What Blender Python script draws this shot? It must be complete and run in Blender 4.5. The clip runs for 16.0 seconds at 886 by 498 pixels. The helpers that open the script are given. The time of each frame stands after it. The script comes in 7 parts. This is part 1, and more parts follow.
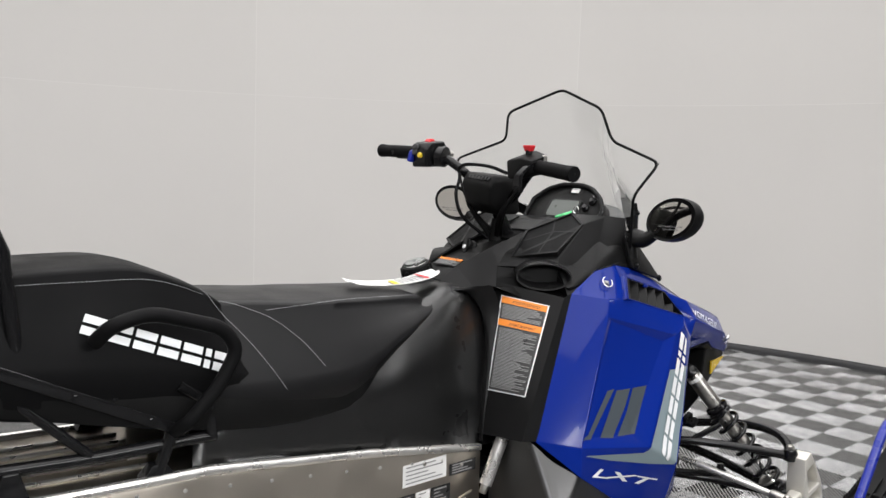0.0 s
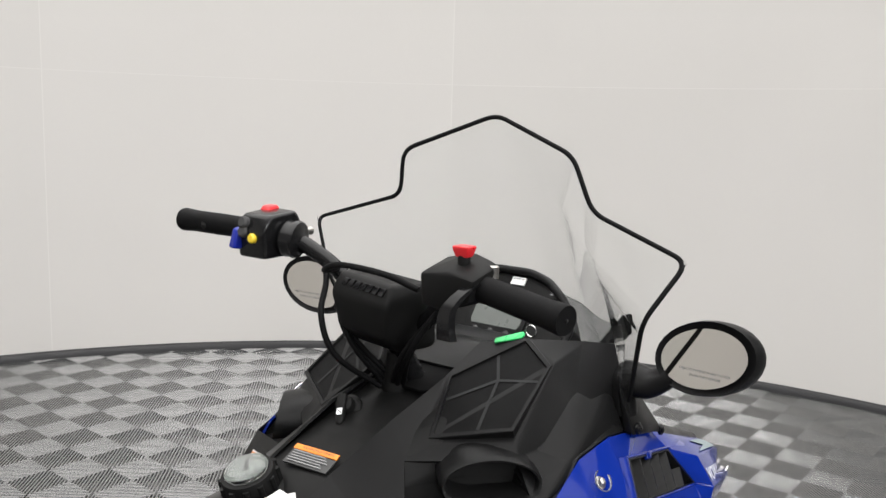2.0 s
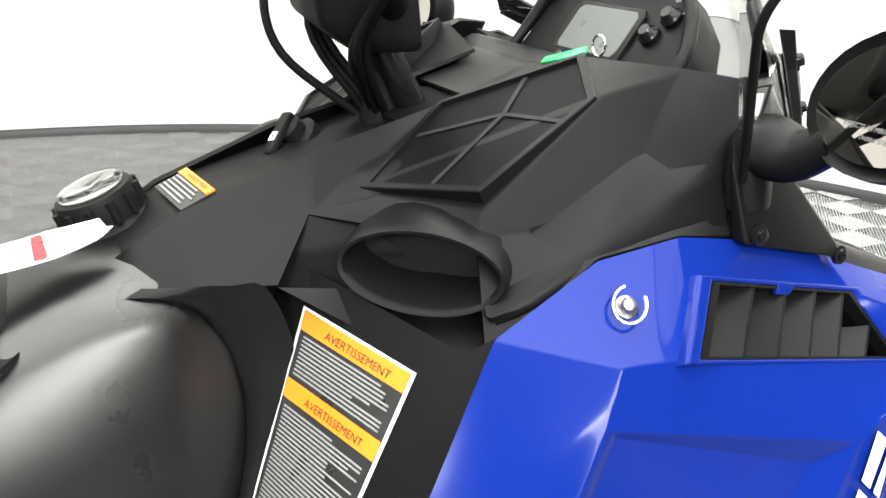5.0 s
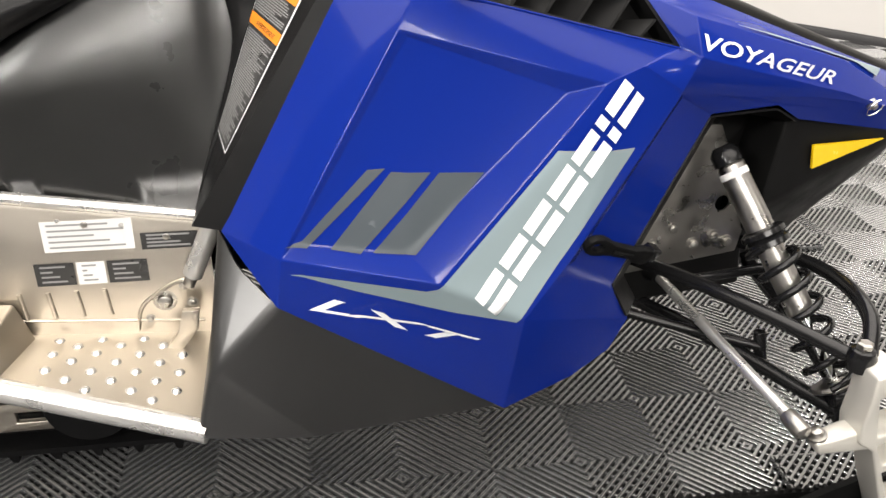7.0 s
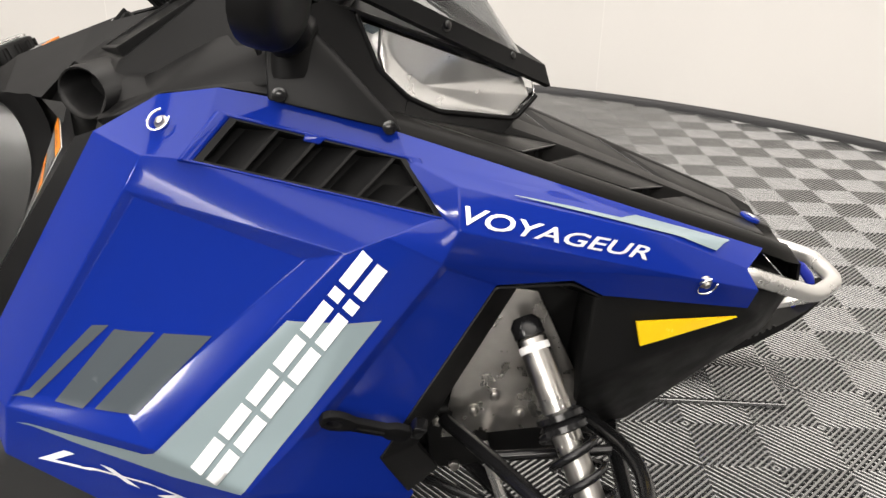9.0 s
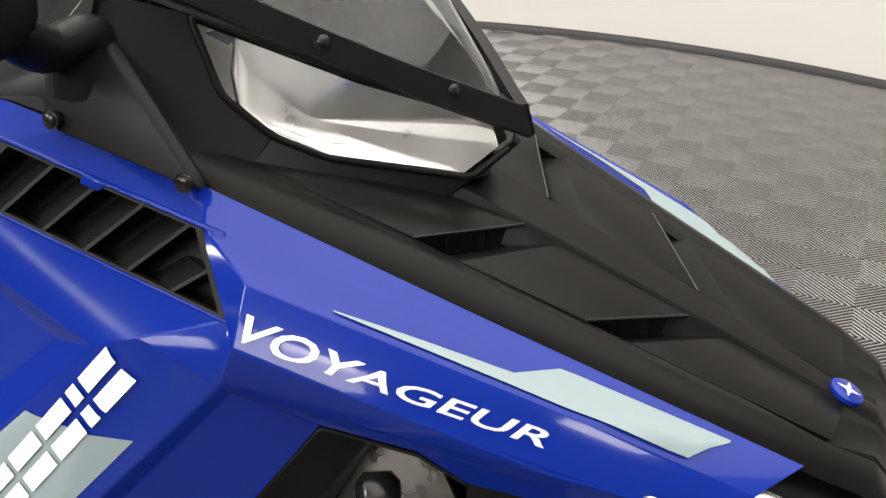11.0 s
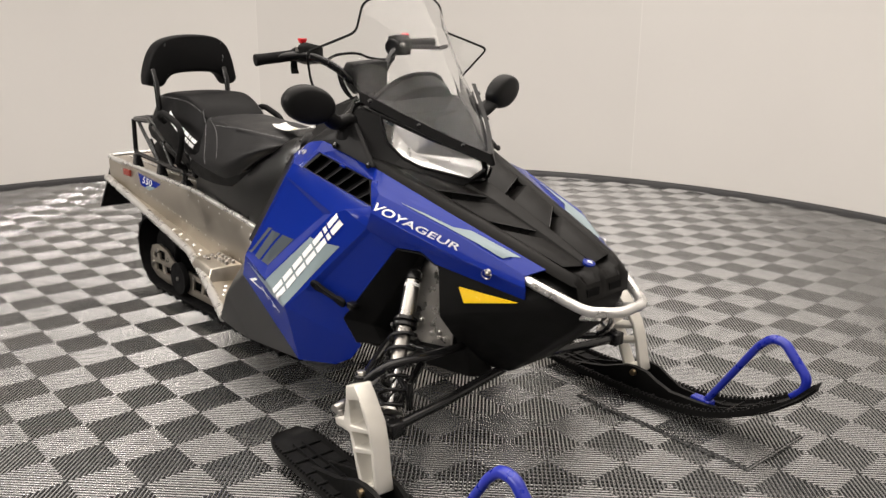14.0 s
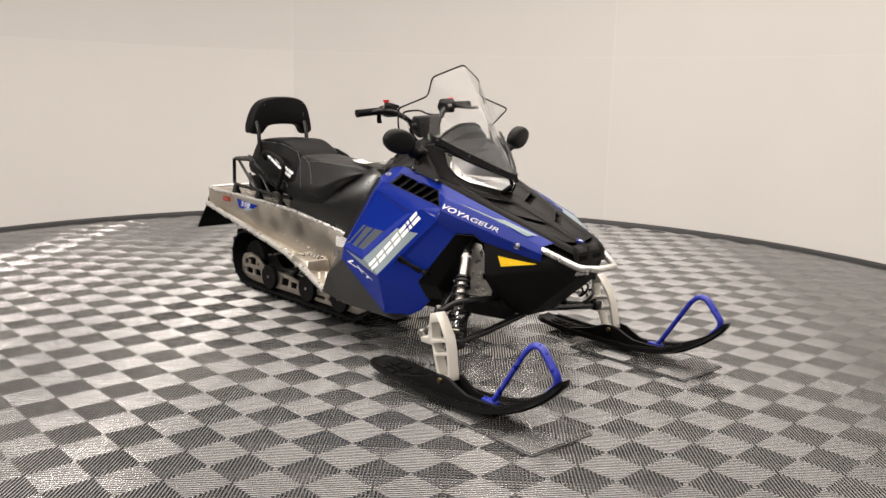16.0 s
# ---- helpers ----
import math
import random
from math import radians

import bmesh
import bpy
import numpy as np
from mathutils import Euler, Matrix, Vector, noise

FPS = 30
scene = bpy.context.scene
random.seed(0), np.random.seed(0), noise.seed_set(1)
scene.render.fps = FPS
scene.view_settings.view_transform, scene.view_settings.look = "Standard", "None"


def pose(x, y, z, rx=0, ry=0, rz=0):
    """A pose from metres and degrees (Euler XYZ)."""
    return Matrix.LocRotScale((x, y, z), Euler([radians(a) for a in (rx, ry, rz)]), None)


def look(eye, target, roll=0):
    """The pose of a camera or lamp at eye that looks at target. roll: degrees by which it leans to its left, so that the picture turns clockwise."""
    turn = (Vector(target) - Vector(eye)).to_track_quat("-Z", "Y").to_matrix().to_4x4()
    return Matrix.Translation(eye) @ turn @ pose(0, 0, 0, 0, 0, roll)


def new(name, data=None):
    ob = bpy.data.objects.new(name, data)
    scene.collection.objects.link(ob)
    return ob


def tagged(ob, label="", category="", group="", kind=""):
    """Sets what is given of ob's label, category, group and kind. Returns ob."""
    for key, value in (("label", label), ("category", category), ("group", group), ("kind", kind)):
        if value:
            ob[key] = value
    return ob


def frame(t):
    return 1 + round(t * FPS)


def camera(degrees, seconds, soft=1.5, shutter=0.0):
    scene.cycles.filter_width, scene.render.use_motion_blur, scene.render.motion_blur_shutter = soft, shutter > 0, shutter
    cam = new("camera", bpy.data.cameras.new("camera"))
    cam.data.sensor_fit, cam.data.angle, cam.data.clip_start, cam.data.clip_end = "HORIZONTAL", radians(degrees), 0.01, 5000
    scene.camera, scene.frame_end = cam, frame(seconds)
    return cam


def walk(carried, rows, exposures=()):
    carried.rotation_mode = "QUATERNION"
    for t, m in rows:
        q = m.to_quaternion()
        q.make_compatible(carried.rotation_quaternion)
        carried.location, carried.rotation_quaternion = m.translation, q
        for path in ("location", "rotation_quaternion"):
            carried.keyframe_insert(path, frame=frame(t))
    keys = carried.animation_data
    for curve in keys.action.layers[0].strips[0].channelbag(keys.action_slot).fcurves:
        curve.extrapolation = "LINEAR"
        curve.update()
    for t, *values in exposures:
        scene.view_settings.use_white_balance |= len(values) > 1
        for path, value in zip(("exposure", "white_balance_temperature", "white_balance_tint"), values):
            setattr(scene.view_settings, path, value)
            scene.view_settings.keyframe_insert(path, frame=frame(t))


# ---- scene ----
from mathutils.bvhtree import BVHTree

# ---------------------------------------------------------------- camera
cam = camera(55.7, 16.0)
PATH = [
    (0, (-2.27, -1.5, 1.089), (-0.914, -0.043, 0.892), 1.9),
    (0.5, (-2.064, -1.361, 1.199), (-0.63, 0.017, 0.986), 1.4),
    (1, (-1.91, -1.156, 1.25), (-0.421, 0.161, 1.038), 1.6),
    (1.5, (-1.783, -0.913, 1.272), (-0.215, 0.308, 1.045), 2.3),
    (2, (-1.601, -0.766, 1.285), (-0.016, 0.421, 0.998), 1.7),
    (2.5, (-1.416, -0.668, 1.271), (0.137, 0.539, 0.913), 1.7),
    (3, (-1.276, -0.564, 1.261), (0.242, 0.654, 0.802), 2.2),
    (3.2, (-1.219, -0.523, 1.26), (0.283, 0.702, 0.77), 2.5),
    (5.5, (-0.989, -0.84, 1.032), (-0.238, 0.84, 0.248), 1.5),
    (6, (-0.95, -0.973, 1.01), (-0.27, 0.686, 0.125), 0.6),
    (6.5, (-0.86, -1.159, 0.987), (-0.345, 0.54, 0.066), 0.9),
    (7, (-0.79, -1.339, 0.984), (-0.446, 0.396, 0.05), 1.4),
    (7.5, (-0.69, -1.496, 1.018), (-0.464, 0.268, 0.103), 2.1),
    (8, (-0.52, -1.489, 1.036), (-0.407, 0.3, 0.15), 1.7),
    (8.5, (-0.357, -1.445, 1.069), (-0.297, 0.374, 0.241), 1.1),
    (9, (-0.287, -1.287, 1.083), (-0.258, 0.552, 0.297), 1.5),
    (9.5, (-0.19, -1.108, 1.102), (-0.247, 0.716, 0.283), 2.0),
    (9.7, (-0.145, -1.06, 1.099), (-0.275, 0.753, 0.264), 1.6),
    (11.8, (0.435, -0.728, 1.107), (-0.686, 0.676, 0.228), 0.1),
    (12, (0.522, -0.772, 1.125), (-0.672, 0.593, 0.28), -0.3),
    (12.5, (0.737, -0.989, 1.137), (-0.552, 0.352, 0.402), -0.2),
    (13, (0.98, -1.236, 1.158), (-0.365, 0.096, 0.512), 0.4),
    (13.5, (1.261, -1.439, 1.162), (-0.123, -0.12, 0.575), 0.6),
    (14, (1.479, -1.702, 1.198), (0.075, -0.378, 0.675), 0.6),
    (14.5, (1.676, -1.979, 1.218), (0.262, -0.644, 0.75), 1.2),
    (15, (1.919, -2.192, 1.214), (0.491, -0.859, 0.783), 1.6),
    (15.5, (2.071, -2.448, 1.209), (0.651, -1.097, 0.816), 1.4),
    (16, (2.207, -2.783, 1.194), (0.82, -1.391, 0.822), 1.4),
]
EXPOSURES = [(0.0, -0.4, 6100, 11), (1.0, -0.4, 6150, 11), (2.0, -0.22, 6150, 10), (3.2, 0.3, 6150, 9), (5.3, 0.82, 6250, 7), (6.5, 0.38, 6510, 11), (7.2, 0.24, 6540, 11), (8.0, 0.36, 6540, 11), (9.5, 0.13, 6550, 11), (12.0, 0.25, 6550, 9), (12.6, 0.2, 6550, 9), (13.5, -0.2, 6680, 12), (14.5, -0.13, 6760, 13), (16.0, -0.09, 6780, 14)]
walk(cam, [(t, look(eye, target, roll)) for t, eye, target, roll in PATH], EXPOSURES)

# ---------------------------------------------------------------- world and light
ROOM = (-1.114, 0.060)          # middle of the round booth
RADIUS = 3.886
TOP = 3.3
world = bpy.data.worlds.new("world")
scene.world = world
world.use_nodes = True
world.node_tree.nodes["Background"].inputs["Color"].default_value = (0.9, 0.95, 1.0, 1)
world.node_tree.nodes["Background"].inputs["Strength"].default_value = 0.02


def lamp(x, y, sx, sy, watts, colour=(1.0, 0.95, 0.88)):
    data = bpy.data.lights.new("ceiling_lamp", "AREA")
    data.shape, data.size, data.size_y, data.energy, data.color = "RECTANGLE", sx, sy, watts, colour
    data.spread = radians(150)
    ob = new("ceiling_lamp", data)
    ob.matrix_world = pose(x, y, TOP - 0.09)
    return ob


# one broad overhead light that stands in for separate, unseen ceiling lamps
soft = bpy.data.lights.new("luminous_ceiling", "AREA")
soft.shape, soft.size, soft.energy, soft.color, soft.spread = "DISK", 6.7, 312, (1.0, 0.95, 0.88), radians(140)
new("luminous_ceiling", soft).matrix_world = pose(ROOM[0] + 0.42, ROOM[1] + 0.25, TOP - 0.08)
# three unseen fill lamps added outside the booth's opening
for lx, ly, watts in ((-2.2, -5.0, 42), (0.4, -5.2, 46), (3.6, -3.6, 50)):
    lamp(lx, ly, 1.2, 0.35, watts)
# unseen broad light added on the open side for the sled's side sheen
side_fill = bpy.data.lights.new("light_panel", "AREA")
side_fill.shape, side_fill.size, side_fill.size_y, side_fill.energy, side_fill.color = "RECTANGLE", 3.4, 1.0, 165, (1.0, 0.96, 0.90)
new("light_panel", side_fill).matrix_world = look((-1.0, -5.2, 2.75), (-1.0, 0.0, 0.7))
# unseen small lamp, placed from the bright spot on the blue panel
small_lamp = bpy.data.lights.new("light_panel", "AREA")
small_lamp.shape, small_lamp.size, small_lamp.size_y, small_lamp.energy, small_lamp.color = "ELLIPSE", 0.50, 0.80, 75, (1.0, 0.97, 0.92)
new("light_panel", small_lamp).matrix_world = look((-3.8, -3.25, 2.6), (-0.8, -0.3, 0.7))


# ---------------------------------------------------------------- materials
def principled(name, colour, rough=0.5, metal=0.0, **more):
    mat = bpy.data.materials.new(name)
    mat.use_nodes = True
    nodes = mat.node_tree.nodes
    p = nodes["Principled BSDF"]
    p.inputs["Base Color"].default_value = (*colour, 1)
    p.inputs["Roughness"].default_value = rough
    p.inputs["Metallic"].default_value = metal
    for key, value in more.items():
        p.inputs[key.replace("_", " ")].default_value = value
    return mat


def textured(name, colour, rough, metal=0.0, scale=30.0, amount=0.25, bump=0.1, fine=400.0, rough_vary=0.1, dist=0.002, **more):
    """Colour and gloss that vary at two scales, with a fine relief."""
    mat = principled(name, colour, rough, metal, **more)
    tree = mat.node_tree
    nodes, links = tree.nodes, tree.links
    p = nodes["Principled BSDF"]
    co = nodes.new("ShaderNodeTexCoord")
    big = nodes.new("ShaderNodeTexNoise")
    big.inputs["Scale"].default_value, big.inputs["Detail"].default_value = scale, 5.0
    small = nodes.new("ShaderNodeTexNoise")
    small.inputs["Scale"].default_value, small.inputs["Detail"].default_value = fine, 3.0
    for n in (big, small):
        links.new(co.outputs["Object"], n.inputs["Vector"])
    ramp = nodes.new("ShaderNodeMix")
    ramp.data_type = "RGBA"
    ramp.inputs["A"].default_value = (*[c * (1 - amount) for c in colour], 1)
    ramp.inputs["B"].default_value = (*[min(1, c * (1 + amount)) for c in colour], 1)
    links.new(big.outputs["Fac"], ramp.inputs["Factor"])
    links.new(ramp.outputs["Result"], p.inputs["Base Color"])
    rr = nodes.new("ShaderNodeMapRange")
    rr.inputs["From Min"].default_value, rr.inputs["From Max"].default_value = 0.3, 0.7
    rr.inputs["To Min"].default_value, rr.inputs["To Max"].default_value = max(0, rough - rough_vary), min(1, rough + rough_vary)
    links.new(big.outputs["Fac"], rr.inputs["Value"])
    links.new(rr.outputs["Result"], p.inputs["Roughness"])
    if bump:
        b = nodes.new("ShaderNodeBump")
        b.inputs["Strength"].default_value, b.inputs["Distance"].default_value = bump, dist
        links.new(small.outputs["Fac"], b.inputs["Height"])
        links.new(b.outputs["Normal"], p.inputs["Normal"])
    return mat


M_WALL = textured("white_wall", (0.642, 0.626, 0.606), 0.65, scale=1.3, amount=0.025, bump=0.04, fine=60)
M_PANEL = textured("white_wall_panel", (0.642, 0.626, 0.606), 0.5, scale=1.1, amount=0.03, bump=0.05, fine=45)
_bsdf = next(n for n in M_PANEL.node_tree.nodes if n.type == "BSDF_PRINCIPLED")
_link = _bsdf.inputs["Base Color"].links[0]
_info, _span, _tone = (M_PANEL.node_tree.nodes.new(k) for k in ("ShaderNodeObjectInfo", "ShaderNodeMapRange", "ShaderNodeHueSaturation"))
_span.inputs["To Min"].default_value, _span.inputs["To Max"].default_value = 0.965, 1.035
M_PANEL.node_tree.links.new(_info.outputs["Random"], _span.inputs["Value"])
M_PANEL.node_tree.links.new(_span.outputs["Result"], _tone.inputs["Value"])
M_PANEL.node_tree.links.new(_link.from_socket, _tone.inputs["Color"])
M_PANEL.node_tree.links.new(_tone.outputs["Color"], _bsdf.inputs["Base Color"])
M_CEIL = textured("pale_ceiling", (0.62, 0.61, 0.60), 0.8, scale=2.0, amount=0.03, bump=0.03)
M_KERB = textured("black_rubber", (0.022, 0.022, 0.024), 0.5, scale=6, amount=0.3, bump=0.1)
M_RIB = textured("grey_tile_plastic", (0.074, 0.075, 0.076), 0.15, scale=3.0, amount=0.12, bump=0.10, fine=900, dist=0.0005, rough_vary=0.05, Specular_IOR_Level=1.0, Coat_Weight=1.0, Coat_Roughness=0.10, Coat_IOR=2.05)
# near-black colour that stands for shade in gaps and openings
M_GAP_SHADE = textured("gap_shade_black", (0.004, 0.004, 0.0042), 0.8, scale=8, amount=0.3, bump=0.1, Specular_IOR_Level=0.05)
M_BLUE = textured("blue_paint", (0.0045, 0.0175, 0.185), 0.12, scale=4, amount=0.05, bump=0.0, rough_vary=0.03, Coat_Weight=0.16, Coat_Roughness=0.02, Specular_IOR_Level=0.11)
M_BLUE_TUBE = textured("blue_powder_coat", (0.007, 0.018, 0.27), 0.32, scale=30, amount=0.08, bump=0.05, fine=1200, dist=0.0004)
M_BLACK = textured("black_plastic", (0.0065, 0.0065, 0.0067), 0.36, scale=16, amount=0.12, bump=0.16, fine=1700, dist=0.0005, rough_vary=0.05, Specular_IOR_Level=0.11)
M_SATIN = textured("satin_black_hood", (0.0042, 0.0040, 0.0038), 0.34, scale=14, amount=0.12, bump=0.12, fine=2200, dist=0.0004, rough_vary=0.05, Specular_IOR_Level=0.08)
M_TANK = textured("satin_black_cover", (0.005, 0.005, 0.0052), 0.30, scale=9, amount=0.12, bump=0.10, fine=700, dist=0.0005, rough_vary=0.04, Specular_IOR_Level=1.0, Coat_Weight=0.75, Coat_Roughness=0.33, Coat_IOR=1.6)
M_PAN = textured("black_pan_plastic", (0.004, 0.004, 0.0042), 0.34, scale=9, amount=0.12, bump=0.10, fine=700, dist=0.0005, rough_vary=0.05, Specular_IOR_Level=1.0)
M_DARK = textured("deep_black_plastic", (0.0065, 0.0065, 0.0065), 0.5, scale=20, amount=0.2, bump=0.1, fine=900, dist=0.0006, Specular_IOR_Level=0.12)
M_RIM = textured("dark_grey_edge", (0.05, 0.05, 0.051), 0.7, scale=20, amount=0.2, bump=0.1, Specular_IOR_Level=0.2)
M_FRAME = textured("black_powder_coat", (0.007, 0.007, 0.0075), 0.20, scale=40, amount=0.2, bump=0.06, fine=1500, dist=0.0003, rough_vary=0.04, Specular_IOR_Level=0.3)
M_VINYL = textured("black_vinyl", (0.010, 0.010, 0.0105), 0.42, scale=12, amount=0.12, bump=0.35, fine=420, dist=0.0006, rough_vary=0.06, Specular_IOR_Level=0.17)
M_VINYL_SIDE = textured("charcoal_vinyl", (0.0060, 0.0060, 0.0063), 0.46, scale=12, amount=0.12, bump=0.4, fine=520, dist=0.0005, Specular_IOR_Level=0.05)
M_THREAD = principled("pale_thread", (0.36, 0.36, 0.37), 0.7)
M_RUBBER = textured("rubber", (0.005, 0.005, 0.0053), 0.6, scale=25, amount=0.25, bump=0.15, fine=600, dist=0.0008, Specular_IOR_Level=0.08)
M_MESH = textured("black_mesh", (0.004, 0.004, 0.0042), 0.45, scale=9, amount=0.25, bump=0.3, fine=1400, dist=0.0005, Specular_IOR_Level=0.05)
M_BAND = textured("dark_grey_webbing", (0.016, 0.0165, 0.017), 0.6, scale=30, amount=0.2, bump=0.2, fine=900, dist=0.0004, Specular_IOR_Level=0.15)
M_ALU = textured("aluminium_sheet", (0.50, 0.46, 0.40), 0.36, 1.0, scale=7, amount=0.10, bump=0.06, fine=300, dist=0.0005, rough_vary=0.08)
M_ALU_TUBE = textured("bright_aluminium", (0.68, 0.67, 0.65), 0.3, 0.85, scale=20, amount=0.06, bump=0.05, fine=600, dist=0.0003)
M_CAST = textured("forged_aluminium", (0.62, 0.60, 0.55), 0.45, 0.55, scale=25, amount=0.08, bump=0.15, fine=900, dist=0.0004)
M_STEEL = textured("zinc_steel", (0.38, 0.367, 0.345), 0.32, 1.0, scale=30, amount=0.2, bump=0.1, fine=500, dist=0.0004)
M_CHROME = principled("chrome", (0.86, 0.86, 0.87), 0.06, 1.0)
M_BOWL = textured("vacuum_chrome", (0.95, 0.94, 0.93), 0.32, 1.0, scale=25, amount=0.03, bump=0.0, rough_vary=0.05)
M_GREY = textured("pale_grey_decal", (0.195, 0.245, 0.262), 0.32, scale=8, amount=0.03, bump=0.0, rough_vary=0.02, Specular_IOR_Level=0.15)
M_SLATE = textured("dark_grey_decal", (0.055, 0.066, 0.075), 0.32, scale=8, amount=0.05, bump=0.0, rough_vary=0.02, Specular_IOR_Level=0.15)
M_WHITE = textured("white_decal", (0.74, 0.75, 0.76), 0.35, scale=15, amount=0.03, bump=0.0, rough_vary=0.02, Specular_IOR_Level=0.2)
M_ORANGE = textured("orange_label", (0.75, 0.23, 0.015), 0.4, scale=30, amount=0.06, bump=0.0)
M_LABELBLACK = textured("black_label", (0.022, 0.022, 0.022), 0.35, scale=30, amount=0.1, bump=0.0)
M_AMBER = textured("amber_reflector", (1.0, 0.63, 0.01), 0.18, scale=60, amount=0.08, bump=0.2, fine=260, dist=0.001, Coat_Weight=0.5)
M_RED = textured("red_plastic", (0.62, 0.018, 0.025), 0.35, scale=40, amount=0.08, bump=0.05)
M_REDLENS = textured("red_lens", (0.20, 0.03, 0.02), 0.2, scale=40, amount=0.1, bump=0.1)
M_YELLOW = textured("yellow_plastic", (0.75, 0.55, 0.03), 0.4, scale=40, amount=0.05, bump=0.05)
M_GREEN = textured("green_tag_plastic", (0.02, 0.42, 0.10), 0.3, scale=40, amount=0.05, bump=0.05)
M_PAPER = textured("white_paper", (0.66, 0.66, 0.65), 0.6, scale=12, amount=0.03, bump=0.05, fine=200)
M_INK = principled("grey_ink", (0.24, 0.24, 0.24), 0.6)
M_LCD = textured("grey_screen", (0.060, 0.068, 0.062), 0.35, scale=20, amount=0.05, bump=0.0)
M_MIRROR = principled("mirror_glass", (0.66, 0.64, 0.60), 0.02, 1.0)
M_BRONZE = principled("brass_bolt", (0.17, 0.13, 0.08), 0.35, 1.0)


def glass(name, colour, rough=0.01, ior=1.45):
    return principled(name, colour, rough, 0.0, Transmission_Weight=1.0, IOR=ior)


M_CLEAR = glass("clear_screen", (0.97, 0.98, 0.98), 0.01, 1.22)
M_TINT = glass("smoked_screen", (0.58, 0.59, 0.60), 0.01, 1.3)
M_LENS = glass("headlight_lens", (0.97, 0.975, 0.975), 0.01, 1.3)


# ---------------------------------------------------------------- mesh helpers
def part(name, bm, material, parent=None, label="", smooth=None):
    """Links a bmesh as one mesh object, under a thing or a part."""
    me = bpy.data.meshes.new(name)
    bmesh.ops.recalc_face_normals(bm, faces=bm.faces)
    if smooth is not None:
        for f in bm.faces:
            f.smooth = True
        for e in bm.edges:
            if len(e.link_faces) == 2 and e.calc_face_angle(0) > radians(smooth):
                e.smooth = False
    bm.to_mesh(me)
    bm.free()
    for m in (material if isinstance(material, (list, tuple)) else [material]):
        me.materials.append(m)
    ob = new(name, me)
    if parent is not None:
        ob.parent = parent
    if label:
        tagged(ob, label)
    return ob


def thing(name, label, category, m=None, group="", kind=""):
    ob = new(name)
    ob.empty_display_size = 0.05
    if m is not None:
        ob.matrix_world = m
    return tagged(ob, label, category, group, kind)


def box(x0, x1, y0, y1, z0, z1, bevel=0.0, segs=2, bm=None):
    own = bmesh.new()
    bmesh.ops.create_cube(own, size=1)
    for v in own.verts:
        v.co = ((x0 + x1) / 2 + v.co.x * (x1 - x0), (y0 + y1) / 2 + v.co.y * (y1 - y0), (z0 + z1) / 2 + v.co.z * (z1 - z0))
    if bevel:
        bmesh.ops.bevel(own, geom=own.edges[:], offset=bevel, segments=segs, profile=0.5, affect="EDGES")
    return merge(own, bm)


def merge(own, bm):
    """Adds the bmesh own to bm, where there is one."""
    if bm is None:
        return own
    me = bpy.data.meshes.new("joined")
    own.to_mesh(me)
    own.free()
    bm.from_mesh(me)
    bpy.data.meshes.remove(me)
    return bm


def curve_points(points, steps=6):
    """Points on a smooth line through the given ones."""
    p = [Vector(q) for q in points]
    if len(p) < 3 or steps < 2:
        return p
    out = []
    for i in range(len(p) - 1):
        a, b = p[i], p[i + 1]
        m0 = (b - p[i - 1]) / 2 if i else b - a
        m1 = (p[i + 2] - a) / 2 if i + 2 < len(p) else b - a
        for k in range(steps):
            t = k / steps
            out.append(a * (2 * t ** 3 - 3 * t ** 2 + 1) + m0 * (t ** 3 - 2 * t ** 2 + t) + b * (3 * t ** 2 - 2 * t ** 3) + m1 * (t ** 3 - t ** 2))
    out.append(p[-1])
    return out


def rounded(points, r, n=4):
    """The broken line with its corners rounded."""
    p = [Vector(q) for q in points]
    out = [p[0]]
    for a, b, c in zip(p, p[1:], p[2:]):
        u, v = a - b, c - b
        d = min(r, u.length * 0.45, v.length * 0.45)
        s, e = b + u.normalized() * d, b + v.normalized() * d
        for k in range(n + 1):
            t = k / n
            out.append(s * (1 - t) ** 2 + b * 2 * t * (1 - t) + e * t ** 2)
    out.append(p[-1])
    return out


def tube(points, r, segs=10, bm=None, flat=1.0, closed=False):
    """A round bar along points; r is one radius or one for each point."""
    own = bmesh.new()
    p = [Vector(q) for q in points]
    n = len(p)
    rr = [r] * n if isinstance(r, (int, float)) else r
    rings, up = [], None
    for i in range(n):
        if closed:
            d = (p[(i + 1) % n] - p[i - 1]).normalized()
        else:
            d = (p[min(i + 1, n - 1)] - p[max(i - 1, 0)]).normalized()
        if up is None:
            up = d.orthogonal().normalized()
        up = (up - d * up.dot(d)).normalized()
        side = d.cross(up)
        rings.append([own.verts.new(p[i] + (up * math.cos(2 * math.pi * k / segs) + side * math.sin(2 * math.pi * k / segs) * flat) * rr[i]) for k in range(segs)])
    pairs = list(zip(rings, rings[1:])) + ([(rings[-1], rings[0])] if closed else [])
    for a, b in pairs:
        for k in range(segs):
            own.faces.new((a[k], a[(k + 1) % segs], b[(k + 1) % segs], b[k]))
    if not closed:
        own.faces.new(rings[0][::-1])
        own.faces.new(rings[-1])
    return merge(own, bm)


def rod(a, b, r, segs=16, bevel=0.0, bm=None, r2=None):
    """A cylinder or cone from a to b, with softened rims."""
    a, b = Vector(a), Vector(b)
    d = (b - a).normalized()
    e = min(bevel, (b - a).length * 0.3)
    r2 = r if r2 is None else r2
    if not e:
        return tube([a, b], [r, r2], segs, bm)
    return tube([a, a + d * e * 0.3, a + d * e, b - d * e, b - d * e * 0.3, b], [r - e, r - e * 0.3, r, r2, r2 - e * 0.3, r2 - e], segs, bm)


